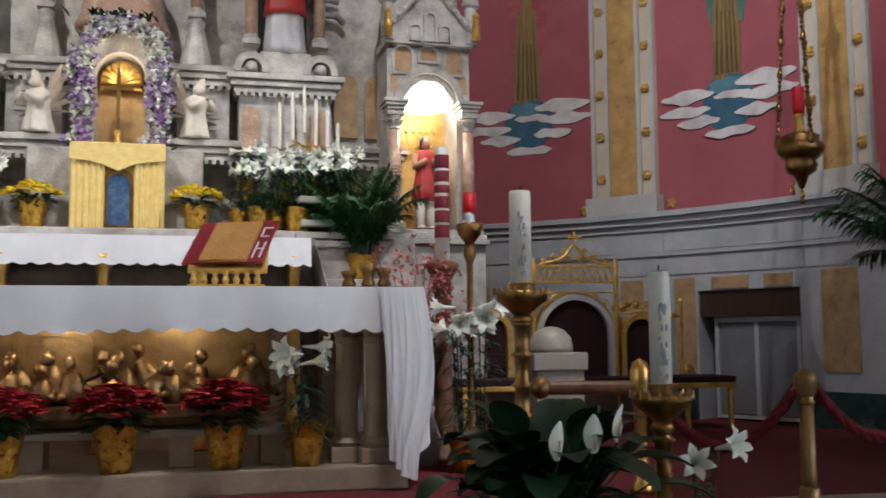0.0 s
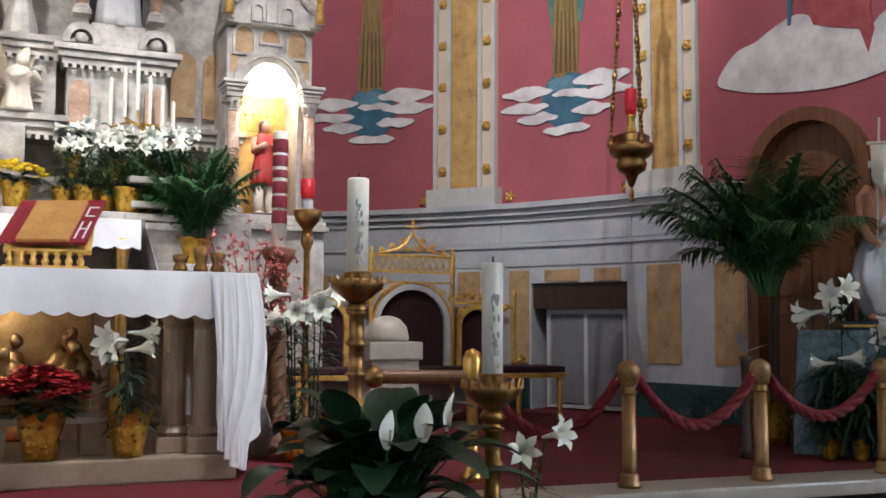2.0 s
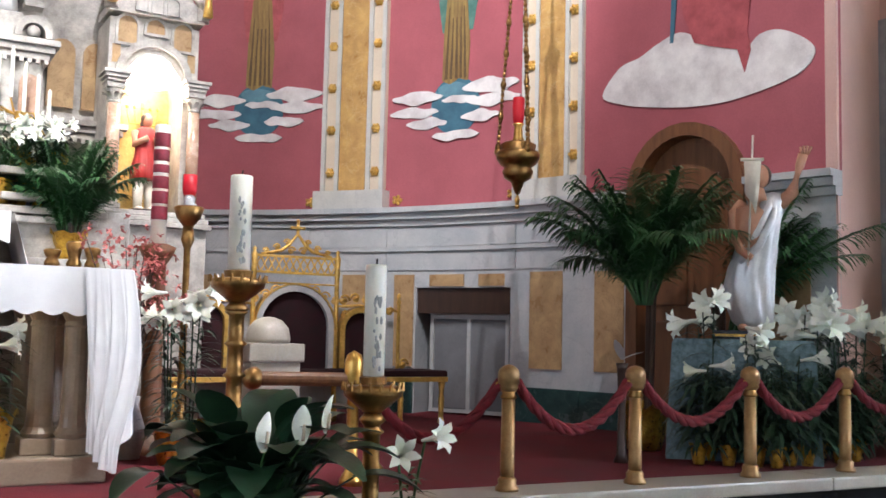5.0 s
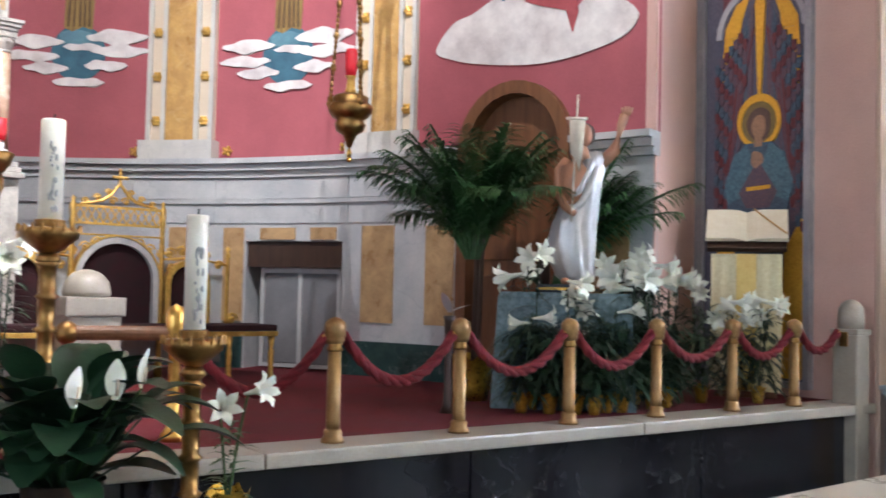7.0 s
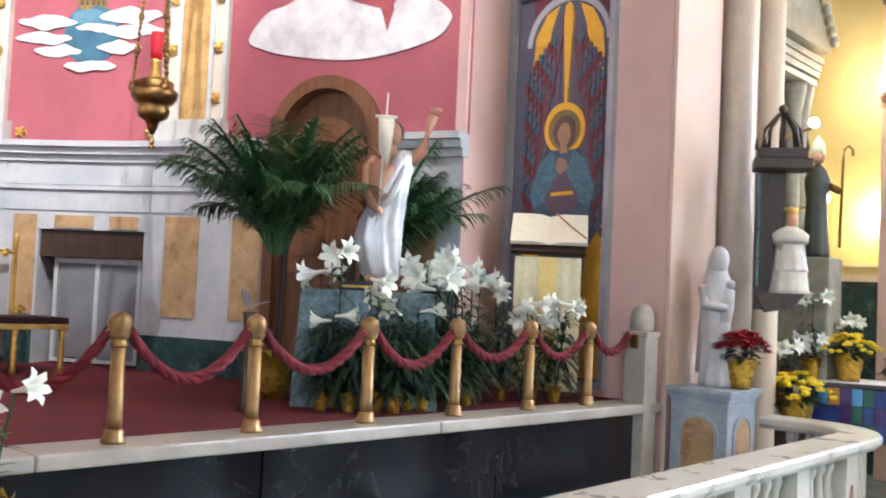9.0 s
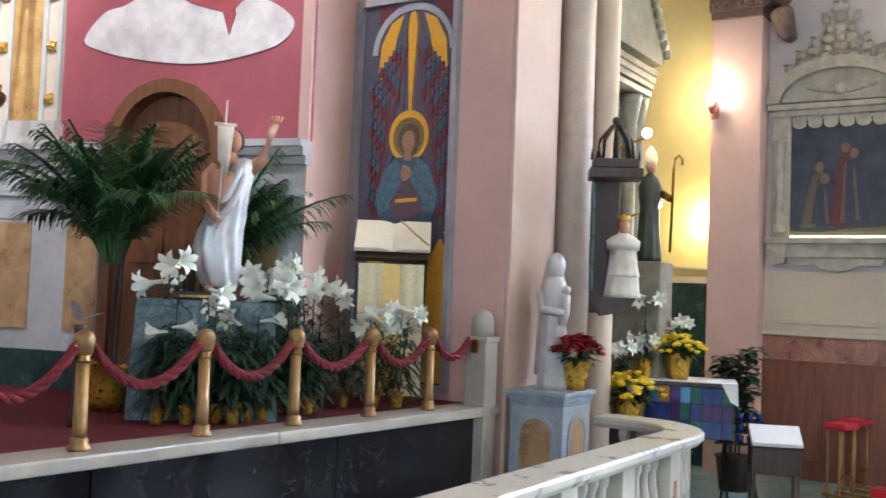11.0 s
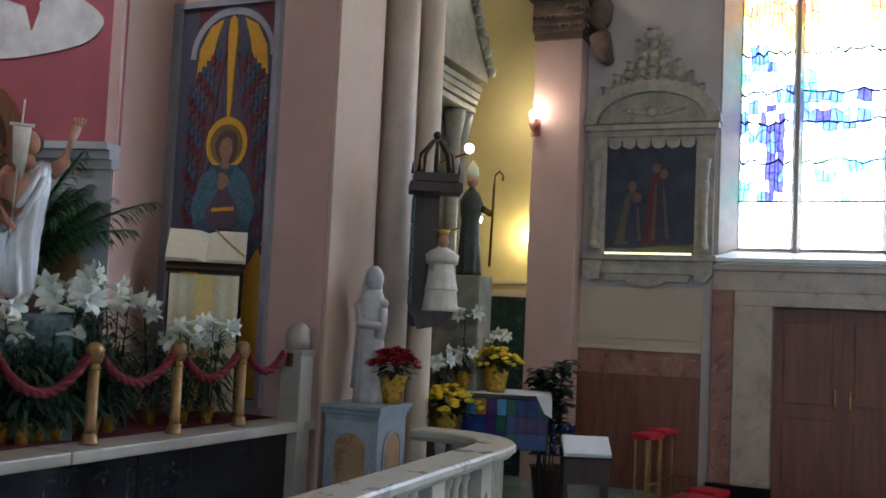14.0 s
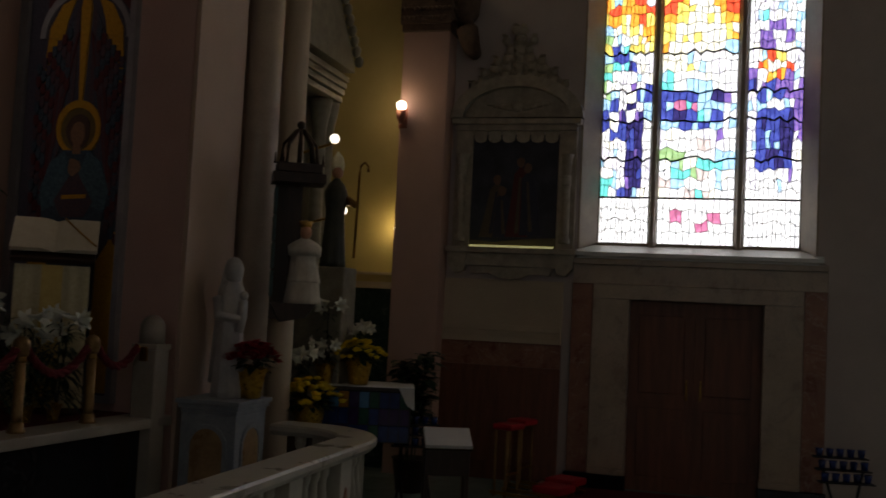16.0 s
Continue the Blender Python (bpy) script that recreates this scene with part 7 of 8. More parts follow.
for sg in (-1, 1):
    part("sleeve", prism(B(), [(c + sg * 0.10, 2.82), (c + sg * 0.22, 2.74), (c + sg * 0.30, 2.52), (c + sg * 0.27, 2.36), (c + sg * 0.12, 2.42), (c + sg * 0.02, 2.62)], -0.0575, -0.031, mX), MTEAL2, mo, "blue-green mosaic sleeve")
part("robe", prism(B(), [(c - 0.12, 2.83), (c + 0.12, 2.83), (c + 0.24, 2.68), (c + 0.27, 2.35), (c + 0.18, 2.10), (c + 0.14, 1.3), (c - 0.16, 1.3), (c - 0.20, 2.1), (c - 0.28, 2.35), (c - 0.25, 2.68)], -0.053, -0.031, mX), MTEAL, mo, "teal mosaic robe")
part("folded_sleeve", prism(B(), [(c - 0.17, 2.44), (c, 2.70), (c + 0.17, 2.44), (c + 0.1, 2.32), (c - 0.1, 2.32)], -0.058, -0.031, mX), MPURP, mo)
for sg in (-1, 1):
    for k in range(5):
        part("inner_feather", prism(B(), [(c + sg * (0.05 + 0.03 * k), 3.75 - 0.07 * k), (c + sg * (0.075 + 0.03 * k), 3.72 - 0.07 * k), (c + sg * (0.25 + 0.02 * k), 2.9 - 0.12 * k), (c + sg * (0.21 + 0.02 * k), 2.85 - 0.12 * k)], -0.046 - 0.0006 * k, -0.031, mX), (MRED, MPURP)[k % 2], mo, "red mosaic feather")

# ---- column, pedestal statue, balustrade ----
COLM = mat("column_stone", (0.54, 0.44, 0.35), (0.44, 0.35, 0.28), 4, 0.35, bump=0.05)
co_ = thing("round_column", (7.99, 3.416, 0), "tall smooth stone column at the chapel opening", "column", kind="structure")
part("base", lathe(B(), [(0.22, 0), (0.22, 0.10), (0.19, 0.14), (0.20, 0.18), (0.165, 0.24)], 28), COLM, co_, "", True)
part("shaft", lathe(B(), [(0.155, 0.24), (0.152, 3.0), (0.145, 7.2)], 36), COLM, co_, "", True)
part("capital", lathe(B(), [(0.145, 7.2), (0.17, 7.25), (0.16, 7.35), (0.28, 7.8), (0.28, 8.0)], 28), COLM, co_, "", True)
sh = thing("engaged_shaft", (8.37, 3.307, 0), "slim cream half column beside the large column", "column", kind="structure")
part("shaft", lathe(B(), [(0.15, 0), (0.15, 0.2), (0.115, 0.3), (0.11, 8.0)], 24), CREAMW, sh, "", True)

BLUEMB = mat("blue_grey_marble", (0.38, 0.42, 0.46), (0.26, 0.30, 0.35), 5, 0.35, bump=0.04, veins=0.5, vein_col=(0.18, 0.21, 0.26))
ps = thing("marble_pedestal", (7.22, 3.19, 0), "blue-grey marble pedestal with arched ochre inlays", "pedestal")
part("base", box(B(), -0.29, 0.29, -0.27, 0.27, 0, 0.14, 0.012), BLUEMB, ps)
part("die", box(B(), -0.24, 0.24, -0.22, 0.22, 0.14, 0.93, 0.008), BLUEMB, ps)
bm = B()
for k, z in enumerate((0.93, 0.965, 1.0)):
    box(bm, -0.245 - 0.015 * k, 0.245 + 0.015 * k, -0.225 - 0.015 * k, 0.225 + 0.015 * k, z, z + 0.033, 0.006)
part("cap", bm, BLUEMB, ps)
for mtx, w in ((Matrix(((0, 1, 0, -0.24), (-1, 0, 0, 0), (0, 0, 1, 0), (0, 0, 0, 1))), 0.13), (Matrix.Translation((0, -0.22, 0)), 0.13)):
    part("inlay", prism(B(), arch_poly(-w, w, 0.25, 0.70, 12), -0.006, -0.001, mtx), OCHREP, ps, "ochre marble arched inlay")
    part("inlay_border", ring_prism(B(), arch_poly(-w - 0.03, w + 0.03, 0.22, 0.70, 12), arch_poly(-w, w, 0.25, 0.70, 12), -0.014, -0.001, mtx), BLUEMB, ps)
body = figure(0.92, 0.25, 0.9, 9, 0.10, 0.62, 0.8, 33)
hood = B()
ball(hood, (0, 0, 0.97), 0.085, 14, 10, (0.9, 1.0, 1.25))
tube(hood, [(0, 0.03, 0.98), (0, 0.08, 0.80), (0, 0.12, 0.5), (0, 0.12, 0.1)], [0.07, 0.095, 0.105, 0.125], 14)
ball(hood, (0.06, -0.12, 0.78), 0.036, 10, 8)
tube(hood, [(0.06, -0.11, 0.74), (0.055, -0.11, 0.62), (0.04, -0.10, 0.5)], [0.035, 0.04, 0.035], 10)
tube(hood, [(-0.11, 0, 0.75), (-0.12, -0.09, 0.62), (0.04, -0.13, 0.60)], [0.045, 0.04, 0.03], 8)
multi("veiled_statue", [(body, STONE), (hood, STONE)], "pale stone statue of a veiled figure on the pedestal", "statue", (7.26, 3.20, 1.034), -50, scale=0.97)
poinsettia((7.31, 3.03, 1.034), s=1.05, seed=61)

# balustrade: straight run, then a rounded corner towards the column
RAILM = mat("cream_rail_marble", (0.54, 0.50, 0.42), (0.42, 0.39, 0.34), 4, 0.3, bump=0.04, veins=0.12, vein_col=(0.4, 0.37, 0.33))
ba = thing("balustrade", (0, 0, 0), "cream marble communion rail with turned balusters and a rounded corner", "balustrade")
RY, RZ = 2.19, 0.80
path = [(-6.0 + 0.4 * k, RY) for k in range(33)] + [(7.25, RY)]
for k in range(1, 13):
    a = math.pi / 2 * k / 12
    path.append((7.25 + 0.62 * math.sin(a), RY + 0.62 - 0.62 * math.cos(a)))
path += [(7.87, 3.05)]
def sweep(bm, path, prof):
    rows = []
    for i, (x, y) in enumerate(path):
        a, b = path[max(i - 1, 0)], path[min(i + 1, len(path) - 1)]
        d = Vector((b[0] - a[0], b[1] - a[1], 0)).normalized()
        nrm = Vector((d.y, -d.x, 0))
        rows.append([bm.verts.new(Vector((x, y, z)) + nrm * o) for o, z in prof])
    n = len(prof)
    for a, b in zip(rows, rows[1:]):
        for k in range(n):
            bm.faces.new((a[k], a[(k + 1) % n], b[(k + 1) % n], b[k]))
    bm.faces.new(rows[0]), bm.faces.new(rows[-1][::-1])
    return bm


part("handrail", sweep(B(), path, [(-0.15, RZ - 0.05), (-0.15, RZ - 0.015), (-0.135, RZ), (0.135, RZ), (0.15, RZ - 0.015), (0.15, RZ - 0.05), (0.12, RZ - 0.085), (-0.12, RZ - 0.085)]), RAILM, ba, "moulded marble handrail")
part("bottom_rail", sweep(B(), path, [(-0.12, 0.0), (-0.12, 0.12), (0.12, 0.12), (0.12, 0.0)]), RAILM, ba)
L = [0.0]
for a, b in zip(path, path[1:]):
    L.append(L[-1] + math.dist(a, b))
def along(s):
    for k in range(len(path) - 1):
        if s <= L[k + 1]:
            f = (s - L[k]) / (L[k + 1] - L[k])
            return path[k][0] + (path[k + 1][0] - path[k][0]) * f, path[k][1] + (path[k + 1][1] - path[k][1]) * f, math.degrees(math.atan2(path[k + 1][1] - path[k][1], path[k + 1][0] - path[k][0]))
    return (*path[-1], 90.0)


bal_me = pier_me = ov_me = None
s, k = 7.0, 0
while s < L[-1] - 0.1:
    x, y, ang = along(s)
    if k % 5 == 0:
        if pier_me is None:
            ob = part("pier", box(B(), -0.10, 0.10, -0.10, 0.10, 0.121, RZ - 0.087, 0.006), RAILM, ba)
            pier_me = ob.data
        else:
            ob = new("pier", pier_me)
            ob.parent = ba
        ob.matrix_local = pose(x, y, 0, 0, 0, ang)
        if ov_me is None:
            bm = B()
            ball(bm, (0, -0.10, 0.42), 0.05, 14, 8, (0.9, 0.16, 2.2))
            ov = part("oval_inlay", bm, REDM, ob, "dark red oval inlay", True)
            ov_me = ov.data
        else:
            ov = new("oval_inlay", ov_me)
            ov.parent = ob
        s += 0.19
    else:
        if bal_me is None:
            ob = part("baluster", lathe(B(), [(0.05, 0.121), (0.05, 0.16), (0.035, 0.18), (0.03, 0.24), (0.052, 0.34), (0.05, 0.40), (0.03, 0.54), (0.028, 0.60), (0.045, 0.64), (0.045, 0.712)], 14), RAILM, ba, "", True)
            bal_me = ob.data
        else:
            ob = new("baluster", bal_me)
            ob.parent = ba
        ob.matrix_local = pose(x, y, 0, 0, 0, ang)
        s += 0.155 if (k + 1) % 5 else 0.19
    k += 1

# ---- wall shrine, side altar ----
wsn = thing("wall_shrine", (7.83, 2.99, 0), "dark carved wooden shrine with a domed openwork canopy", "shrine", rz=-62)
part("back_board", box(B(), -0.16, 0.06, 0.06, 0.10, 1.62, 2.75, 0.006), DARKW, wsn)
part("bracket", prism(B(), [(-0.16, 1.75), (0.2, 1.75), (0.12, 1.64), (-0.08, 1.60)], -0.12, 0.09, mI), DARKW, wsn)
part("canopy", box(box(B(), -0.20, 0.22, -0.20, 0.10, 2.70, 2.78, 0.006), -0.17, 0.19, -0.17, 0.08, 2.785, 2.86, 0.006), DARKW, wsn)
bm = B()
for kk in range(8):
    a = kk * 0.785
    tube(bm, [(0.01 + 0.15 * math.cos(a), -0.04 + 0.12 * math.sin(a), 2.86), (0.01 + 0.13 * math.cos(a), -0.04 + 0.10 * math.sin(a), 3.02), (0.01 + 0.03 * math.cos(a), -0.04 + 0.03 * math.sin(a), 3.14)], 0.014, 6)
    tube(bm, [(0.01 + 0.19 * math.cos(a), -0.04 + 0.14 * math.sin(a), 2.86), (0.01 + 0.19 * math.cos(a), -0.04 + 0.14 * math.sin(a), 2.95)], [0.014, 0.004], 6)
ball(bm, (0.01, -0.04, 3.18), 0.035, 8, 6)
part("crown", bm, DARKW, wsn, "openwork crown", True)
for kk in range(4):
    part("side_panel", box(B(), -0.17, -0.15, -0.16, 0.06, 1.8 + 0.22 * kk, 2.0 + 0.22 * kk, 0.003), BLUEG, wsn, "blue-grey fretwork panel")
body = figure(0.60, 0.34, 0.8, 11, 0.05, 0.75, 0.86, 44)
cape = figure(0.40, 0.30, 0.85, 9, 0.06, 0.7, 0.84, 45)
bmesh.ops.translate(cape, verts=cape.verts, vec=(0, -0.01, 0.19))
hd = ball(B(), (0, -0.02, 0.645), 0.058, 12, 9, (0.95, 1, 1.1))
crn = lathe(B(), [(0.05, 0.69), (0.055, 0.72), (0.065, 0.75), (0.03, 0.74), (0.0, 0.77)], 12)
multi("robed_child_statue", [(body, IVORY), (cape, IVORY), (hd, FLESH), (crn, GILT)], "small crowned statue in a cream brocade cape on the shrine bracket", "statue", (7.86, 2.90, 1.752), -55, scale=0.88)

sa = thing("side_altarpiece", (9.45, 3.52, 0), "silver-grey carved side altarpiece with columns and pediment", "altarpiece")
SA = mat("silver_grey_stone", (0.36, 0.34, 0.27), (0.22, 0.205, 0.16), 6, 0.4, bump=0.3)
part("body", box(B(), -0.95, 0.55, 0.25, 1.06, 0.9, 4.6, 0.01), SA, sa)
part("altar_block", box(B(), -0.9, 0.85, -0.1, 1.06, 0, 0.98, 0.01), WHITEM, sa)
for x in (-0.75, 0.32, 0.52):
    bm = B()
    lathe(bm, [(0.10, 1.0), (0.08, 1.06), (0.075, 1.2), (0.07, 3.5), (0.075, 3.55), (0.11, 3.75), (0.12, 3.82)], 18, (x, 0.12, 0))
    part("column", bm, SA, sa, "", True)
bm = B()
for kk, z in enumerate((3.84, 3.92, 3.99, 4.06)):
    box(bm, -0.95 - 0.015 * kk, 0.60 + 0.015 * kk, 0.0 - 0.015 * kk, 1.05, z, z + 0.06, 0.008)
part("entablature", bm, SA, sa)
part("pediment", prism(B(), [(-1.05, 4.18), (0.70, 4.18), (0.70, 4.28), (-0.17, 5.25), (-1.05, 4.28)], -0.08, 0.6, mI), SA, sa)
bm = B()
for kk in range(12):
    f = kk / 11
    ball(bm, (0.70 - 0.87 * f, -0.12, 4.30 + 0.97 * f), 0.05, 8, 6, (1, 1, 1.3))
part("leaf_cresting", bm, SA, sa, "carved leaf cresting", True)
BULB = glow("lit_globe_bulb", (1.0, 0.93, 0.80), 22)
for xx, yy, zz in ((8.98, 3.15, 3.28), (9.20, 3.12, 2.64)):
    part("globe_bulb", ball(B(), (xx - 9.45, yy - 3.52, zz), 0.045, 12, 8), BULB, sa, "lit globe bulb", True)
    part("bulb_arm", tube(B(), [(xx - 9.45, yy - 3.52, zz - 0.04), (xx - 9.45 + 0.1, 0.1, zz - 0.15), (xx - 9.45 + 0.15, 0.26, zz - 0.1)], 0.012, 6), GOLD, sa)
# bishop figure with a crook
body = figure(0.95, 0.27, 0.8, 8, 0.08, seed=52)
mit = lathe(B(), [(0.06, 1.02), (0.075, 1.08), (0.06, 1.16), (0.0, 1.24)], 12, (0, 0, 0), squash=0.6)
hd = ball(B(), (0, -0.02, 1.0), 0.062, 10, 8)
crk = B()
tube(crk, [(0.20, -0.12, 0.1), (0.22, -0.12, 0.98), (0.23, -0.12, 1.08), (0.27, -0.12, 1.12), (0.31, -0.12, 1.08), (0.31, -0.12, 1.02)], 0.014, 7)
tube(crk, [(0.12, 0, 0.72), (0.2, -0.1, 0.66)], [0.05, 0.035], 8)
multi("bishop_statue", [(body, mat("dull_green_robe", (0.055, 0.06, 0.04), (0.03, 0.035, 0.025), 9, 0.5)), (mit, SATIN), (hd, FLESH), (crk, OLDGOLD)], "dark robed bishop statue with mitre and crook", "statue", (9.12, 3.16, 2.10), -60, scale=0.88)
bsh = thing("statue_bracket", (9.15, 3.15, 0), "carved stone shelf under the bishop statue", "bracket")
part("block", box(B(), -0.16, 0.18, -0.16, 0.4, 0.98, 2.099, 0.02), SA, bsh)

# flowers before the side altar
for kk, (px, py, pz, s) in enumerate(((8.60, 3.10, 0.62, 1.55), (9.10, 2.84, 1.04, 1.3))):
    mum((px, py, pz), s, 71 + kk)
solid("flower_stand", box(B(), 8.45, 8.80, 3.02, 3.36, 0, 0.62, 0.01), DARKW, "low dark flower stand", "stand")
for kk, (px, py, pz, s, st) in enumerate(((8.74, 3.20, 0.62, 1.1, 0.52), (8.94, 3.10, 1.04, 0.9, 0.22), (9.02, 3.14, 1.04, 1.0, 0.56), (9.28, 2.92, 1.04, 0.9, 0.40))):
    lily_plant((px, py, pz), s=s, seed=160 + kk, blooms=6, stem=st)
# votive table with coloured glass front
vt = thing("votive_table", (9.16, 2.78, 0), "iron table with a white cloth and coloured glass front", "table", rz=-72)
part("tabletop", box(B(), -0.42, 0.42, -0.20, 0.38, 1.0, 1.03, 0.004), DARKW, vt)
bm = box(B(), -0.44, 0.44, -0.22, 0.40, 1.031, 1.038, 0.002)
prism(bm, [(0.30, 1.036), (0.44, 1.036), (0.45, 0.84), (0.38, 0.88), (0.34, 0.96)], -0.232, -0.224, mI)
part("cloth", bm, CLOTH, vt)
GL = [mat("glass_blue", (0.02, 0.05, 0.22), (0.01, 0.02, 0.12), 8, 0.15, bump=0.02), mat("glass_sky", (0.08, 0.26, 0.46), (0.04, 0.16, 0.36), 8, 0.15, bump=0.02),
      mat("glass_amber", (0.42, 0.20, 0.03), (0.30, 0.12, 0.02), 8, 0.15, bump=0.02), mat("glass_purple", (0.05, 0.02, 0.12), (0.03, 0.01, 0.08), 8, 0.15, bump=0.02), mat("glass_green", (0.02, 0.10, 0.07), (0.01, 0.06, 0.05), 8, 0.15, bump=0.02)]
rnd = random.Random(8)
for r in range(3):
    for q in range(9):
        x0 = -0.41 + q * 0.091
        part("glass_tile", box(B(), x0, x0 + 0.085, -0.215, -0.203, 0.55 + r * 0.148, 0.55 + r * 0.148 + 0.142, 0.002), GL[(0, 1, 2, 3, 1, 4, 0, 0, 4)[q] if r == 2 else rnd.choice((0, 0, 0, 3, 0, 4))], vt, "coloured glass tile")
part("apron", box(B(), -0.42, 0.42, -0.20, -0.18, 0.54, 1.0), IRON, vt)
for sx in (-0.38, 0.38):
    for sy in (-0.18, 0.34):
        part("leg", tube(B(), [(sx, sy, 0), (sx * 0.9, sy, 0.3), (sx, sy, 1.0)], 0.014, 6), IRON, vt)
vr = thing("votive_rack", (9.22, 2.30, 0), "iron votive rack with blue glass cups", "votive rack", rz=-72)
for sx in (-0.16, 0.16):
    part("leg", tube(B(), [(sx, 0, 0), (sx * 0.6, 0.05, 0.35), (sx, 0.1, 0.6)], 0.012, 6), IRON, vr)
for r in range(3):
    part("shelf", box(B(), -0.22, 0.22, -0.05 + 0.09 * r, 0.05 + 0.09 * r, 0.50 + 0.09 * r, 0.51 + 0.09 * r), IRON, vr)
    for q in range(5):
        part("glass_cup", lathe(B(), [(0.024, 0.511 + 0.09 * r), (0.034, 0.58 + 0.09 * r), (0.03, 0.58 + 0.09 * r)], 10, (-0.17 + 0.085 * q, 0.09 * r, 0)), GL[0], vr, "blue glass cup", True)
copy_thing(vr, pose(9.30, -1.36, 0, 0, 0, -80))
bs = thing("book_stand", (9.13, 1.98, 0), "small dark wooden stand with an open white book", "book stand", rz=-66)
part("case", box(B(), -0.20, 0.20, -0.10, 0.14, 0.30, 0.52, 0.006), DARKW, bs)
for sx in (-0.18, 0.18):
    for sy in (-0.08, 0.12):
        part("leg", box(B(), sx - 0.015, sx + 0.015, sy - 0.015, sy + 0.015, 0, 0.30), DARKW, bs)
part("slope", box(B(), -0.22, 0.22, -0.01, 0.01, 0, 0.26, 0.003, pose(0, -0.12, 0.53, -58, 0, 0)), DARKW, bs)
gb = thing("guest_book", (9.13, 1.98, 0.56), "open white book on the stand", "book", rz=-66)
part("page_block", box(B(), -0.21, 0.21, -0.052, -0.011, 0.0, 0.25, 0.008, pose(0, -0.12, -0.03, -58, 0, 0)), CLOTH, gb)

# prie-dieux and floor cushions
def prie(at, rz):
    p = thing("prie_dieu", at, "brass prie-dieu with bright red padded armrest", "kneeler", "prie-dieux", rz=rz)
    for sx in (-0.11, 0.11):
        for sy in (0.0, 0.12):
            part("post", lathe(B(), [(0.02, 0), (0.013, 0.03), (0.013, 0.3), (0.02, 0.32), (0.013, 0.34), (0.013, 0.62)], 10, (sx, sy, 0)), POSTM, p, "", True)
    part("rail", box(B(), -0.11, 0.11, -0.008, 0.008, 0.20, 0.22), GOLD, p)
    part("armrest", box(B(), -0.13, 0.13, -0.06, 0.16, 0.63, 0.69, 0.025), CUSHION, p, "red padded armrest")
    part("kneeling_pad", box(B(), -0.16, 0.16, -0.62, -0.32, 0.10, 0.17, 0.02), CUSHION, p, "red kneeling pad")
    for sx in (-0.11, 0.11):
        part("runner", box(B(), sx - 0.015, sx + 0.015, -0.62, 0.16, 0.02, 0.05), GOLD, p)
        part("pad_support", box(B(), sx - 0.015, sx + 0.015, -0.55, -0.40, 0.05, 0.10), GOLD, p)
    return p


prie((10.02, 1.56, 0), -20)
prie((10.52, 1.52, 0), -20)
solid("red_runner", box(B(), 9.55, 10.85, -0.35, 1.25, 0.001, 0.012, 0.003), CARPET, "bright red carpet runner before the door", "rug")
structure("marble_step", box(B(), 9.3, 10.88, 1.30, 1.42, 0.0, 0.03, 0.006), WHITEM, "white marble floor band", "trim")

# ---- sconces ----
def sconce(at, rz, lit=True):
    s = thing("wall_sconce", at, "small rose-coloured wall sconce with a bright bulb", "wall lamp", "wall sconces", rz=rz)
    part("plate", box(B(), -0.05, 0.05, 0.0, 0.02, -0.12, 0.10, 0.006), mat("rose_ceramic", (0.55, 0.22, 0.16), None, 10, 0.4), s)
    part("cup", lathe(B(), [(0.02, -0.08), (0.05, -0.02), (0.055, 0.06), (0.045, 0.06)], 14, (0, -0.07, 0)), mat("rose_cup", (0.60, 0.24, 0.17), None, 10, 0.35), s, "", True)
    part("bulb", ball(B(), (0, -0.07, 0.11), 0.055, 12, 8), BULB2, s, "bright bulb", True)
    return s


BULB2 = glow("bright_bulb", (1.0, 0.88, 0.70), 45)
sconce((10.59, 3.03, 3.80), -90)
point_lamp("sconce_light", (10.42, 3.10, 3.94), 14, (1.0, 0.80, 0.52), 0.05)
sconce((10.59, 2.80, 5.30), -90)
point_lamp("sconce_light", (10.42, 2.78, 5.43), 12, (1.0, 0.80, 0.52), 0.05)
# hidden lamp washing the chapel wall
sconce((10.87, 3.08, 2.50), -90)
point_lamp("chapel_wash_light", (10.72, 3.10, 2.62), 22, (1.0, 0.82, 0.36), 0.06)
cap_ = thing("pier_capital", (11.10, 2.81, 0.11), "dark carved capital on the pink pier", "capital", kind="structure")
CAPM = mat("dark_carved_capital", (0.16, 0.10, 0.07), (0.09, 0.055, 0.04), 10, 0.6, bump=0.6, fine=30)
bm = box(B(), -0.54, 0.16, -0.27, 0.27, 4.62, 4.70, 0.01)
box(bm, -0.56, 0.16, -0.29, 0.29, 4.70, 5.05, 0.02)
box(bm, -0.60, 0.16, -0.33, 0.33, 5.05, 5.15, 0.01)
part("block", bm, CAPM, cap_)
bm = B()
for kk in range(26):
    ball(bm, (-0.56, -0.26 + 0.052 * (kk % 11), 4.76 + 0.10 * (kk // 11)), 0.03, 7, 5)
    ball(bm, (-0.5 + 0.06 * (kk % 9), -0.29, 4.76 + 0.10 * (kk // 9)), 0.032, 7, 5)
part("carving", bm, CAPM, cap_, "", True)
cbk = thing("carved_bracket", (10.75, 2.35, 4.55), "dark carved scroll bracket on the wall", "bracket")
part("scroll", tube(B(), [(0.1, 0.1, 0.6), (0.0, 0.08, 0.4), (-0.12, 0.02, 0.2), (-0.05, -0.02, 0.02), (0.12, -0.02, 0.0)], [0.16, 0.15, 0.12, 0.10, 0.07], 10), CAPM, cbk, "", True)

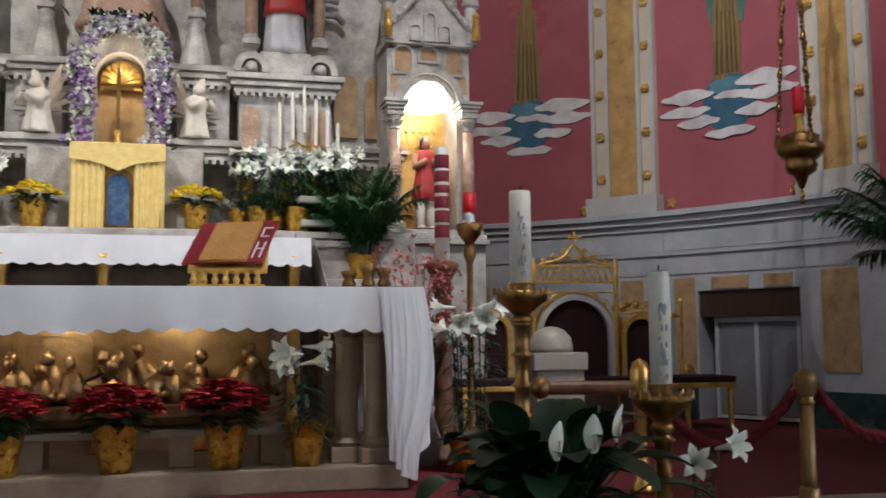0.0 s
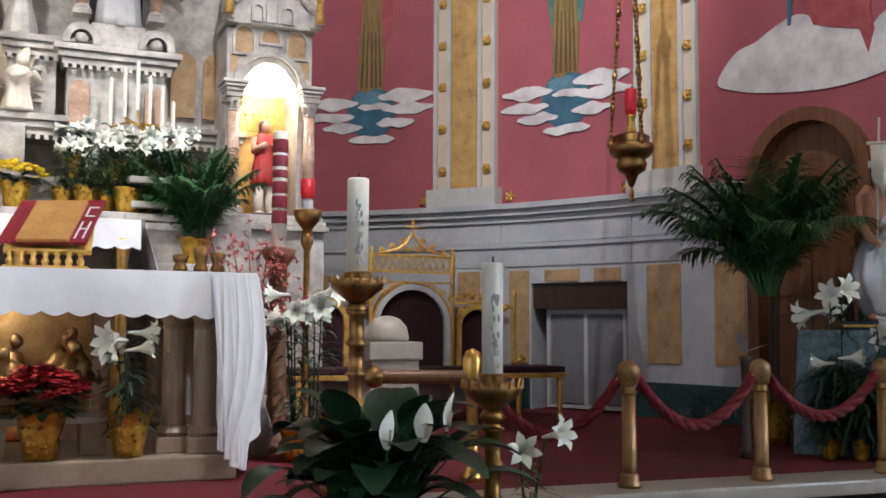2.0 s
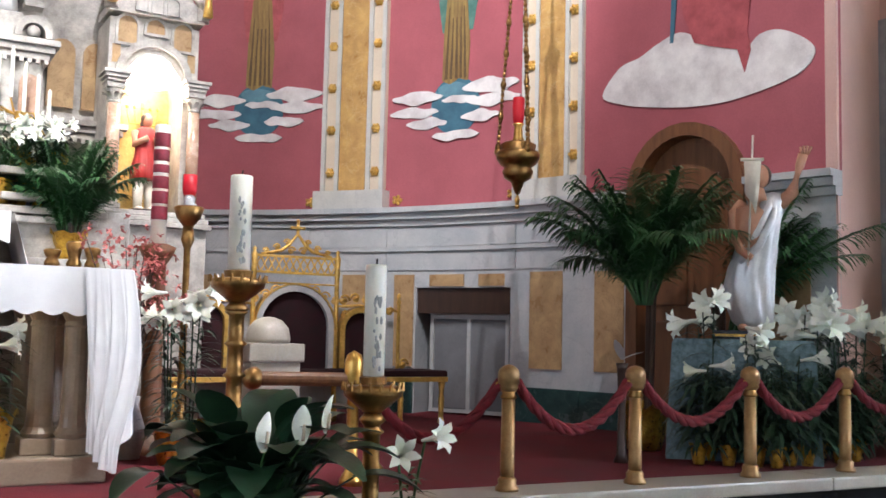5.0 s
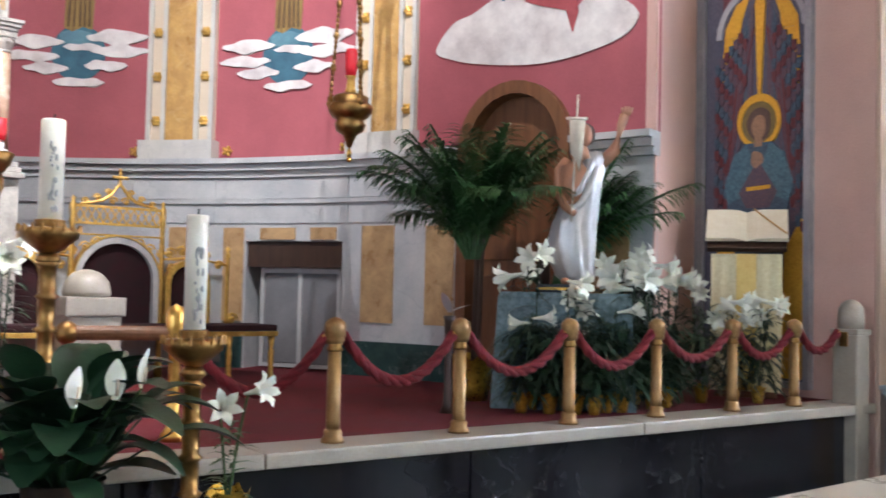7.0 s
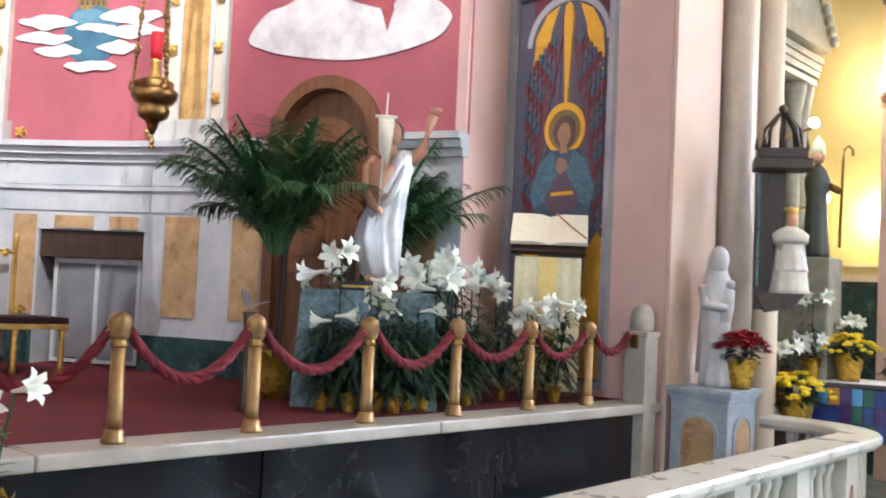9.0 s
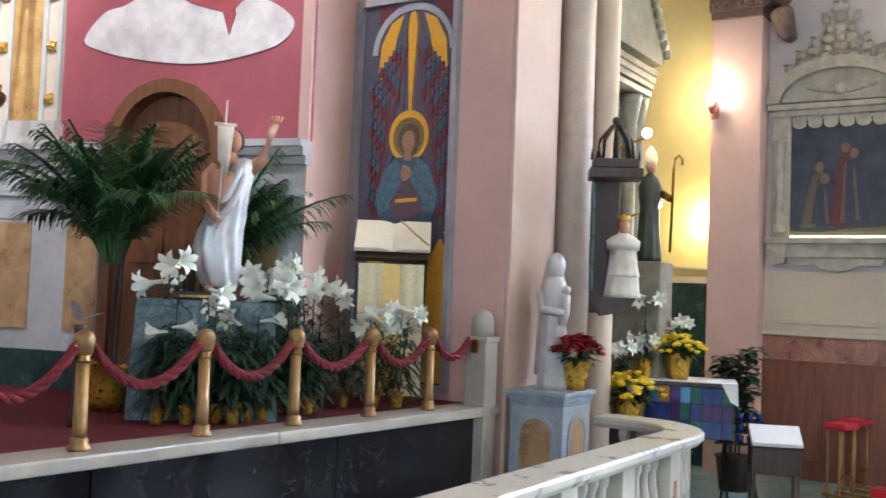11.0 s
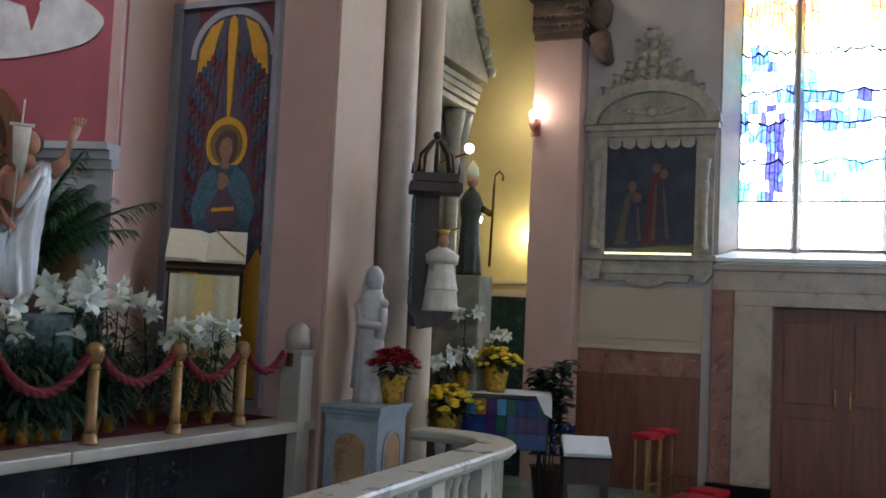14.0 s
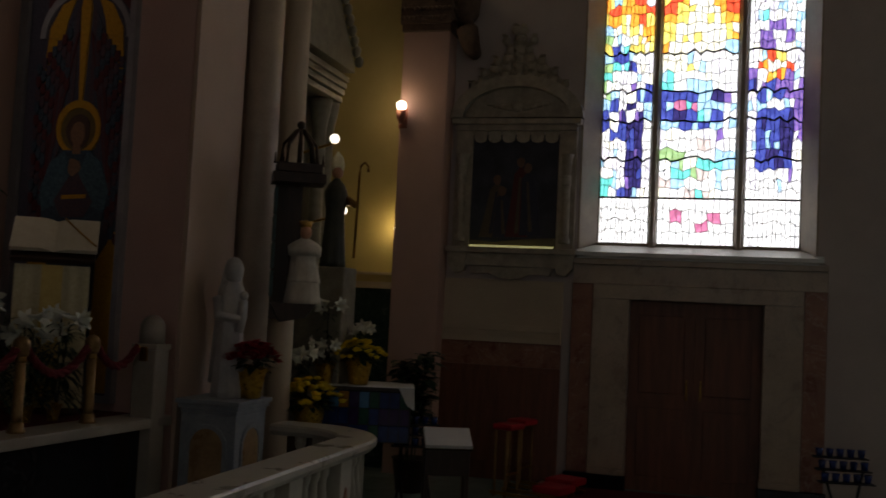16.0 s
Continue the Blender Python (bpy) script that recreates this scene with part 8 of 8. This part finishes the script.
# ---- framed station picture ----
st = thing("station_picture", (WX, 1.83, 0), "dark devotional painting in a carved stone frame with arched pediment", "picture")
FR = mat("warm_grey_carved_stone", (0.50, 0.44, 0.36), (0.33, 0.285, 0.23), 8, 0.55, bump=0.2)
part("picture", box(B(), -0.47, 0.47, -0.03, -0.005, 2.44, 3.66, 0, mX), mat("dark_oil_paint", (0.05, 0.06, 0.085), (0.02, 0.025, 0.04), 4, 0.35, bump=0.1), st, "dark blue painted ground")
PR, PB, PO = mat("paint_dull_red", (0.12, 0.02, 0.024), None, 9, 0.4), mat("paint_dull_blue", (0.035, 0.04, 0.075), None, 9, 0.4), mat("paint_ochre", (0.12, 0.095, 0.06), None, 9, 0.4)
PF = mat("paint_dim_flesh", (0.20, 0.11, 0.07), None, 9, 0.4)
for k, (u, z, w, h, lean, m_) in enumerate(((-0.24, 2.55, 0.13, 0.62, 0.05, PO), (-0.10, 2.55, 0.12, 0.50, -0.03, PB), (0.04, 2.56, 0.12, 0.80, 0.02, PR), (0.19, 2.58, 0.12, 0.72, -0.05, PB))):
    part("painted_robe", prism(B(), [(u - w, z), (u + w, z), (u + w * 0.8 + lean * 0.5, z + h * 0.5), (u + w * 0.62 + lean, z + h * 0.86), (u + lean, z + h * 0.95), (u - w * 0.55 + lean, z + h * 0.84), (u - w * 0.7 + lean * 0.5, z + h * 0.45)], -0.0325 - 0.0008 * k, -0.029, mX), m_, st)
    part("painted_head", prism(B(), blob(u + lean, z + h, 0.042, 0.055, 16, 0.04, k), -0.0330 - 0.0008 * k, -0.029, mX), PF, st)
    part("painted_fold", prism(B(), [(u - 0.02, z + 0.04), (u + 0.02, z + 0.04), (u + lean + 0.01, z + h * 0.8), (u + lean - 0.01, z + h * 0.8)], -0.0340 - 0.0008 * k, -0.029, mX), PO if m_ is not PO else PB, st)
part("painted_ground", prism(B(), [(-0.47, 2.44), (0.47, 2.44), (0.47, 2.56), (0.1, 2.54), (-0.2, 2.50), (-0.47, 2.52)], -0.036, -0.029, mX), PO, st)
for sg in (-1, 1):
    bm = B()
    box(bm, min(sg * 0.47, sg * 0.66), max(sg * 0.47, sg * 0.66), -0.06, -0.002, 2.44, 3.70, 0.006, mX)
    lathe(bm, [(0.055, 2.50), (0.06, 2.54), (0.045, 2.58), (0.042, 3.10), (0.05, 3.12), (0.05, 3.2), (0.042, 3.22), (0.06, 3.4), (0.07, 3.44)], 14, (-0.09, -sg * 0.565, 0))
    part("side_pilaster", bm, FR, st)
    part("corbel", prism(B(), [(sg * 0.46, 2.42), (sg * 0.68, 2.42), (sg * 0.67, 2.24), (sg * 0.60, 2.16), (sg * 0.50, 2.18)], -0.13, -0.002, mX), FR, st)
part("sill", box(box(B(), -0.70, 0.70, -0.16, -0.002, 2.38, 2.44, 0.008, mX), -0.66, 0.66, -0.10, -0.002, 2.24, 2.378, 0.008, mX), FR, st)
part("apron", prism(B(), [(-0.45, 2.238), (0.45, 2.238), (0.42, 2.16), (0.22, 2.17), (0.12, 2.12), (0, 2.10), (-0.12, 2.12), (-0.22, 2.17), (-0.42, 2.16)], -0.07, -0.002, mX), FR, st)
bm = B()
box(bm, -0.66, 0.66, -0.09, -0.002, 3.70, 3.76, 0.006, mX), box(bm, -0.70, 0.70, -0.13, -0.002, 3.762, 3.82, 0.008, mX)
part("entablature", bm, FR, st)
o = [(0.72 * math.cos(math.pi * k / 18), 3.83 + 0.46 * math.sin(math.pi * k / 18)) for k in range(19)]
i_ = [(0.58 * math.cos(math.pi * k / 18), 3.83 + 0.34 * math.sin(math.pi * k / 18)) for k in range(19)]
part("arched_hood", ring_prism(B(), o, i_, -0.13, -0.002, mX), FR, st)
part("tympanum", prism(B(), i_, -0.04, -0.003, mX), FR, st)
bm = B()
ball(bm, (-0.06, 0, 3.96), 0.06, 10, 7, (0.5, 1, 1))
for sg in (-1, 1):
    for kk in range(4):
        part("carved_scroll", ball(B(), (-0.05, sg * (0.09 + 0.07 * kk), 3.95 + 0.012 * kk), 0.045 - 0.006 * kk, 8, 6, (0.4, 1.4, 0.8)), FR, st, "", True)
part("boss", bm, FR, st, "carved boss", True)
for row, (z, half, n) in enumerate(((4.30, 0.50, 9), (4.39, 0.38, 7), (4.48, 0.24, 5), (4.58, 0.10, 3), (4.69, 0.15, 3), (4.79, 0.04, 2))):
    for kk in range(n):
        u = -half + 2 * half * kk / (n - 1)
        bm = ball(B(), (-0.06 - 0.015 * (kk % 2), u, z - 0.10 * (u / 0.5) ** 2), 0.05, 8, 6, (0.6, 1.0 + 0.3 * (kk % 2), 1.1))
        blade(bm, (-0.07, u, z - 0.10 * (u / 0.5) ** 2), (-0.5, u * 1.5, 1), 0.10, 0.07, 1.6, 4)
        part("carved_leaf", bm, FR, st, "", True)
part("crest_backing", prism(B(), [(-0.52, 4.20), (0.52, 4.20), (0.30, 4.42), (0.10, 4.52), (0.05, 4.84), (-0.05, 4.84), (-0.10, 4.52), (-0.30, 4.42)], -0.05, -0.003, mX), FR, st)
for kk in range(6):
    part("scallop", prism(B(), arch_poly(-0.46 + kk * 0.155, -0.46 + kk * 0.155 + 0.14, 3.70, 3.62, 8, -0.05), -0.05, -0.031, mX), FR, st)
part("picture_lamp", box(B(), -0.45, 0.45, -0.10, -0.07, 2.442, 2.462, 0, mX), glow("picture_lamp_tube", (0.95, 0.95, 0.45), 3.0), st, "lit picture lamp tube")

# ---- dado of the side wall, door and its surround ----
structure("dado_upper", box(B(), WX - 0.02, WX, 1.26, 2.57, 1.44, 2.10, 0), CREAMW, "pale plaster band below the picture", "wall")
structure("trim_dado", box(box(box(B(), WX - 0.05, WX - 0.0205, 1.26, 2.57, 1.56, 1.62, 0.006), WX - 0.035, WX - 0.0205, 1.26, 2.57, 1.50, 1.555), WX - 0.06, WX - 0.0205, 1.26, 2.57, 1.44, 1.495, 0.006), CREAMW, "cream dado moulding", "trim")
structure("dado_band", box(B(), WX - 0.03, WX, 1.26, 2.57, 1.19, 1.438), REDM, "red marble dado band", "wall")
pw = thing("wood_panelling", (WX, 1.9, 0), "dark brown wooden panelling below the marble band", "panelling", kind="structure")
DARKBR = mat("brown_panelling", (0.24, 0.09, 0.05), (0.15, 0.055, 0.032), 4, 0.4, bump=0.1, stretch=(4, 4, 0.4))
part("backing", box(B(), -0.03, 0, -0.64, 0.66, 0.0, 1.188), DARKBR, pw)
for kk in range(2):
    part("panel", box(B(), -0.045, -0.031, -0.60 + kk * 0.64, -0.02 + kk * 0.64, 0.18, 1.14, 0.006), DARKBR, pw)
JM = mat("grey_cream_marble", (0.54, 0.44, 0.35), (0.42, 0.33, 0.26), 4, 0.3, bump=0.04, veins=0.45, vein_col=(0.26, 0.22, 0.20))
sr = thing("door_surround", (WX, -0.09, 0), "veined marble door surround with red marble strips", "door surround", kind="structure")
for sg in (-1, 1):
    part("jamb", box(B(), -0.07, -0.001, min(sg * 0.66, sg * 1.03), max(sg * 0.66, sg * 1.03), 0.22, 1.95, 0.006), JM, sr)
    part("red_strip", box(B(), -0.05, -0.001, min(sg * 1.035, sg * 1.25), max(sg * 1.035, sg * 1.25), 0.16, 2.10, 0.006), REDM, sr, "red marble strip")
    part("plinth", box(B(), -0.09, -0.001, min(sg * 0.64, sg * 1.27), max(sg * 0.64, sg * 1.27), 0.0, 0.158, 0.006), BLACKM, sr, "black marble plinth")
    part("plinth_block", box(B(), -0.085, -0.001, min(sg * 0.65, sg * 1.03), max(sg * 0.65, sg * 1.03), 0.159, 0.219, 0.006), JM, sr)
part("lintel", box(B(), -0.07, -0.001, -1.03, 1.03, 1.952, 2.10, 0.006), JM, sr)
part("frieze", box(B(), -0.045, -0.001, -1.25, 1.25, 2.101, 2.30, 0.006), JM, sr)
part("architrave", box(B(), -0.08, -0.001, -1.25, 1.25, 2.301, 2.36, 0.008), JM, sr)
dd = thing("door_2", (WX + 0.12, -0.09, 0), "closed dark brown double door", "door", kind="structure")
for sg in (-1, 1):
    lf = part("leaf", box(B(), 0, 0.05, min(sg * 0.0, sg * 0.70), max(sg * 0.0, sg * 0.70), 0.0, 1.96, 0.004), DARKBR, dd)
    for z0, z1 in ((0.15, 0.85), (1.0, 1.8)):
        part("raised_panel", box(B(), -0.015, 0.0, min(sg * 0.10, sg * 0.56), max(sg * 0.10, sg * 0.56), z0, z1, 0.008), DARKBR, lf)
    part("pull", tube(B(), [(-0.03, sg * 0.07, 0.95), (-0.05, sg * 0.07, 1.0), (-0.05, sg * 0.07, 1.1), (-0.03, sg * 0.07, 1.15)], 0.01, 6), GOLD, lf, "brass pull")
SILLM = mat("white_sill_marble", (0.80, 0.79, 0.76), (0.72, 0.71, 0.68), 4, 0.4, bump=0.03)
structure("window_sill", box(prism(B(), [(WX - 0.12, 2.385), (WX - 0.12, 2.425), (WX + 0.23, 2.52), (WX + 0.23, 2.385)], -1.29, 1.15, Matrix.Identity(4)), WX - 0.07, WX - 0.001, -1.25, 1.12, 2.35, 2.384, 0.006), SILLM, "bright white marble window sill", "window sill")

# ---- stained-glass window ----
GX = 11.18
wn = thing("window_1", (GX, 0, 0), "tall stained-glass window of three lights with stone mullions", "window", kind="structure")
REVEAL = mat("reveal_stone", (0.46, 0.38, 0.30), (0.36, 0.29, 0.23), 4, 0.6)
for y0, y1 in ((1.12, 0.968), (-1.22, -1.09)):
    part("reveal", prism(B(), [(WX - 0.002, y0), (GX, y1), (GX + 0.2, y1), (GX + 0.2, y0 + (0.02 if y0 > 0 else -0.02)), (WX - 0.002, y0 + (0.02 if y0 > 0 else -0.02))], 2.46, 6.6, Matrix(((1, 0, 0, -GX), (0, 0, 1, 0), (0, 1, 0, 0), (0, 0, 0, 1)))), REVEAL, wn)
LIGHTS = [(0.44, 0.963), (-0.43, 0.343), (-1.085, -0.54)]
for y0, y1 in ((0.343, 0.44), (-0.54, -0.43)):
    part("mullion", prism(B(), [(-0.10, (y0 + y1) / 2 + 0.02), (-0.10, (y0 + y1) / 2 - 0.02), (-0.03, y0), (0.05, y0), (0.05, y1), (-0.03, y1)], 2.46, 6.6, Matrix(((1, 0, 0, 0), (0, 0, 1, 0), (0, 1, 0, 0), (0, 0, 0, 1)))), REVEAL, wn)
part("bottom_rail", box(B(), -0.05, 0.05, -1.09, 0.967, 2.49, 2.55, 0.006), REVEAL, wn)
CG = {"w": (0.92, 0.95, 1.0), "p": (0.80, 0.78, 0.95), "b": (0.05, 0.07, 0.34), "n": (0.03, 0.025, 0.12), "v": (0.20, 0.12, 0.42), "s": (0.35, 0.62, 0.92), "g": (0.30, 0.50, 0.22), "t": (0.12, 0.66, 0.62),
      "y": (1.0, 0.72, 0.16), "o": (0.95, 0.36, 0.05), "r": (0.80, 0.09, 0.04), "c": (0.98, 0.92, 0.72), "k": (0.55, 0.16, 0.30), "h": (0.62, 0.52, 0.50)}
GLASS = {k: tinted("window_glass_" + k, v) for k, v in CG.items()}
ART = [  # rows from the bottom up; six columns a light
    "wwwwww wwwwww wwwwww", "wwwwww wwwkww wwwwww", "wwwwww wkwwkw wwwwww", "wwwwww wwwwww wwwwww",
    "twbnww wwhhww wwwwww", "tswnnw hhwwww wwwsww", "wwpnnw wtghww wwwwpw", "wpwnnp wgwtts wbbnbw", "pwwnnw ggwwss wbnbnw",
    "wwpbnw pwwhpw pbbbnw", "wbbnnw wwwwpw pbbbnv", "bwbnnw sbbbsp pbbbnv", "bwnwns bnbsbp pbbbnv", "sbwnps bkkssp pwwwwv", "gswwbb bbbsbp pbbbvv",
    "gwwpwb swspwp bvbvvp", "twpwww swwwww vwyrvp", "gtsbww cccwpp wrccrp", "sbbsww ccwcww pwrrwp", "ybsyyc yccccs wvvwwp", "gwwccy yccccy pvvwvp", "scyyyo yccccy wpvvww",
    "oocory oycyyo pspwws", "rrooor ryccyr wwpsww", "rsorrw rrccor wpwwps", "ssrrww orrrro swwpww"]
ART += ["yoyccy ycccco wpvwps", "swyyow oyccyr pwwsvw"] * 7
zrows = [2.553]
for r in range(len(ART)):
    zrows.append(zrows[-1] + (0.122 if r < 4 else 0.104))
rnd = random.Random(17)
lead = B()
for li, (y0, y1) in enumerate(LIGHTS):
    nc = 12
    grid = []
    for r in range(len(ART) + 1):
        row = []
        for q in range(nc + 1):
            edge = q in (0, nc) or r in (0, len(ART))
            jy = 0 if q in (0, nc) else rnd.uniform(-0.014, 0.014)
            jz = 0 if r in (0, 4, len(ART)) else rnd.uniform(-0.035, 0.035)
            row.append(Vector((0, y1 + (y0 - y1) * q / nc + jy, zrows[r] + jz)))
        grid.append(row)
    for r in range(len(ART)):
        cells = ART[r].split()[li]
        for q in range(nc):
            a, b, c_, d_ = grid[r][q], grid[r][q + 1], grid[r + 1][q + 1], grid[r + 1][q]
            bm = B()
            vs = [bm.verts.new(v) for v in (a, b, c_, d_)]
            bm.faces.new(vs)
            tone = cells[q // 2]
            if r >= 4 and rnd.random() < 0.32:
                tone = rnd.choice({"n": "nbnv", "b": "bbns", "v": "vvbp", "w": "wwpsc", "p": "pwsv", "y": "yco", "o": "oyr", "r": "roy", "c": "cwy"}.get(tone, "wst" + tone))
            part("pane", bm, GLASS[tone], wn)
    for r in range(len(ART) + 1):
        for q in range(nc):
            tube(lead, [grid[r][q], grid[r][q + 1]], 0.011 if r in (4, 8, 12, 15, 19) else 0.0045, 4)
    for q in range(nc + 1):
        for r in range(len(ART)):
            tube(lead, [grid[r][q], grid[r + 1][q]], 0.0045, 4)
part("lead_lines", lead, IRON, wn, kind="stuff")
sky = B()
box(sky, 14.0, 14.02, -9, 9, -1, 12)
tagged(part("backdrop", sky, glow("bright_sky_backdrop", (0.86, 0.93, 1.0), 22.0)), "bright overcast sky outside the window", "backdrop", "", "structure")

# leafy plant beside the votive table
gp = thing("foliage_plant", (9.75, 2.50, 0.0), "tall dark green leafy plant in a brown pot", "potted plant")
part("pot", lathe(B(), [(0.13, 0), (0.17, 0.30), (0.185, 0.32), (0.16, 0.30), (0.0, 0.28)], 20), DARKW, gp, "", True)
rnd = random.Random(31)
for k in range(7):
    a = 6.2832 * k / 7
    tip = Vector((0.13 * math.cos(a), 0.13 * math.sin(a), rnd.uniform(1.1, 1.36)))
    bm = tube(B(), [(0.04 * math.cos(a), 0.04 * math.sin(a), 0.28), tip * 0.6 + Vector((0, 0, 0.1)), tip], [0.008, 0.006, 0.003], 5)
    for j in range(34):
        b = rnd.uniform(0, 6.28)
        blade(bm, Vector((0.04 * math.cos(a), 0.04 * math.sin(a), 0.28)).lerp(tip, rnd.uniform(0.35, 1)), (math.cos(b), math.sin(b), rnd.uniform(0, 0.8)), rnd.uniform(0.14, 0.24), 0.10, 1.0, 4, 0.2)
    part("leafy_stem", bm, LEAF, gp)
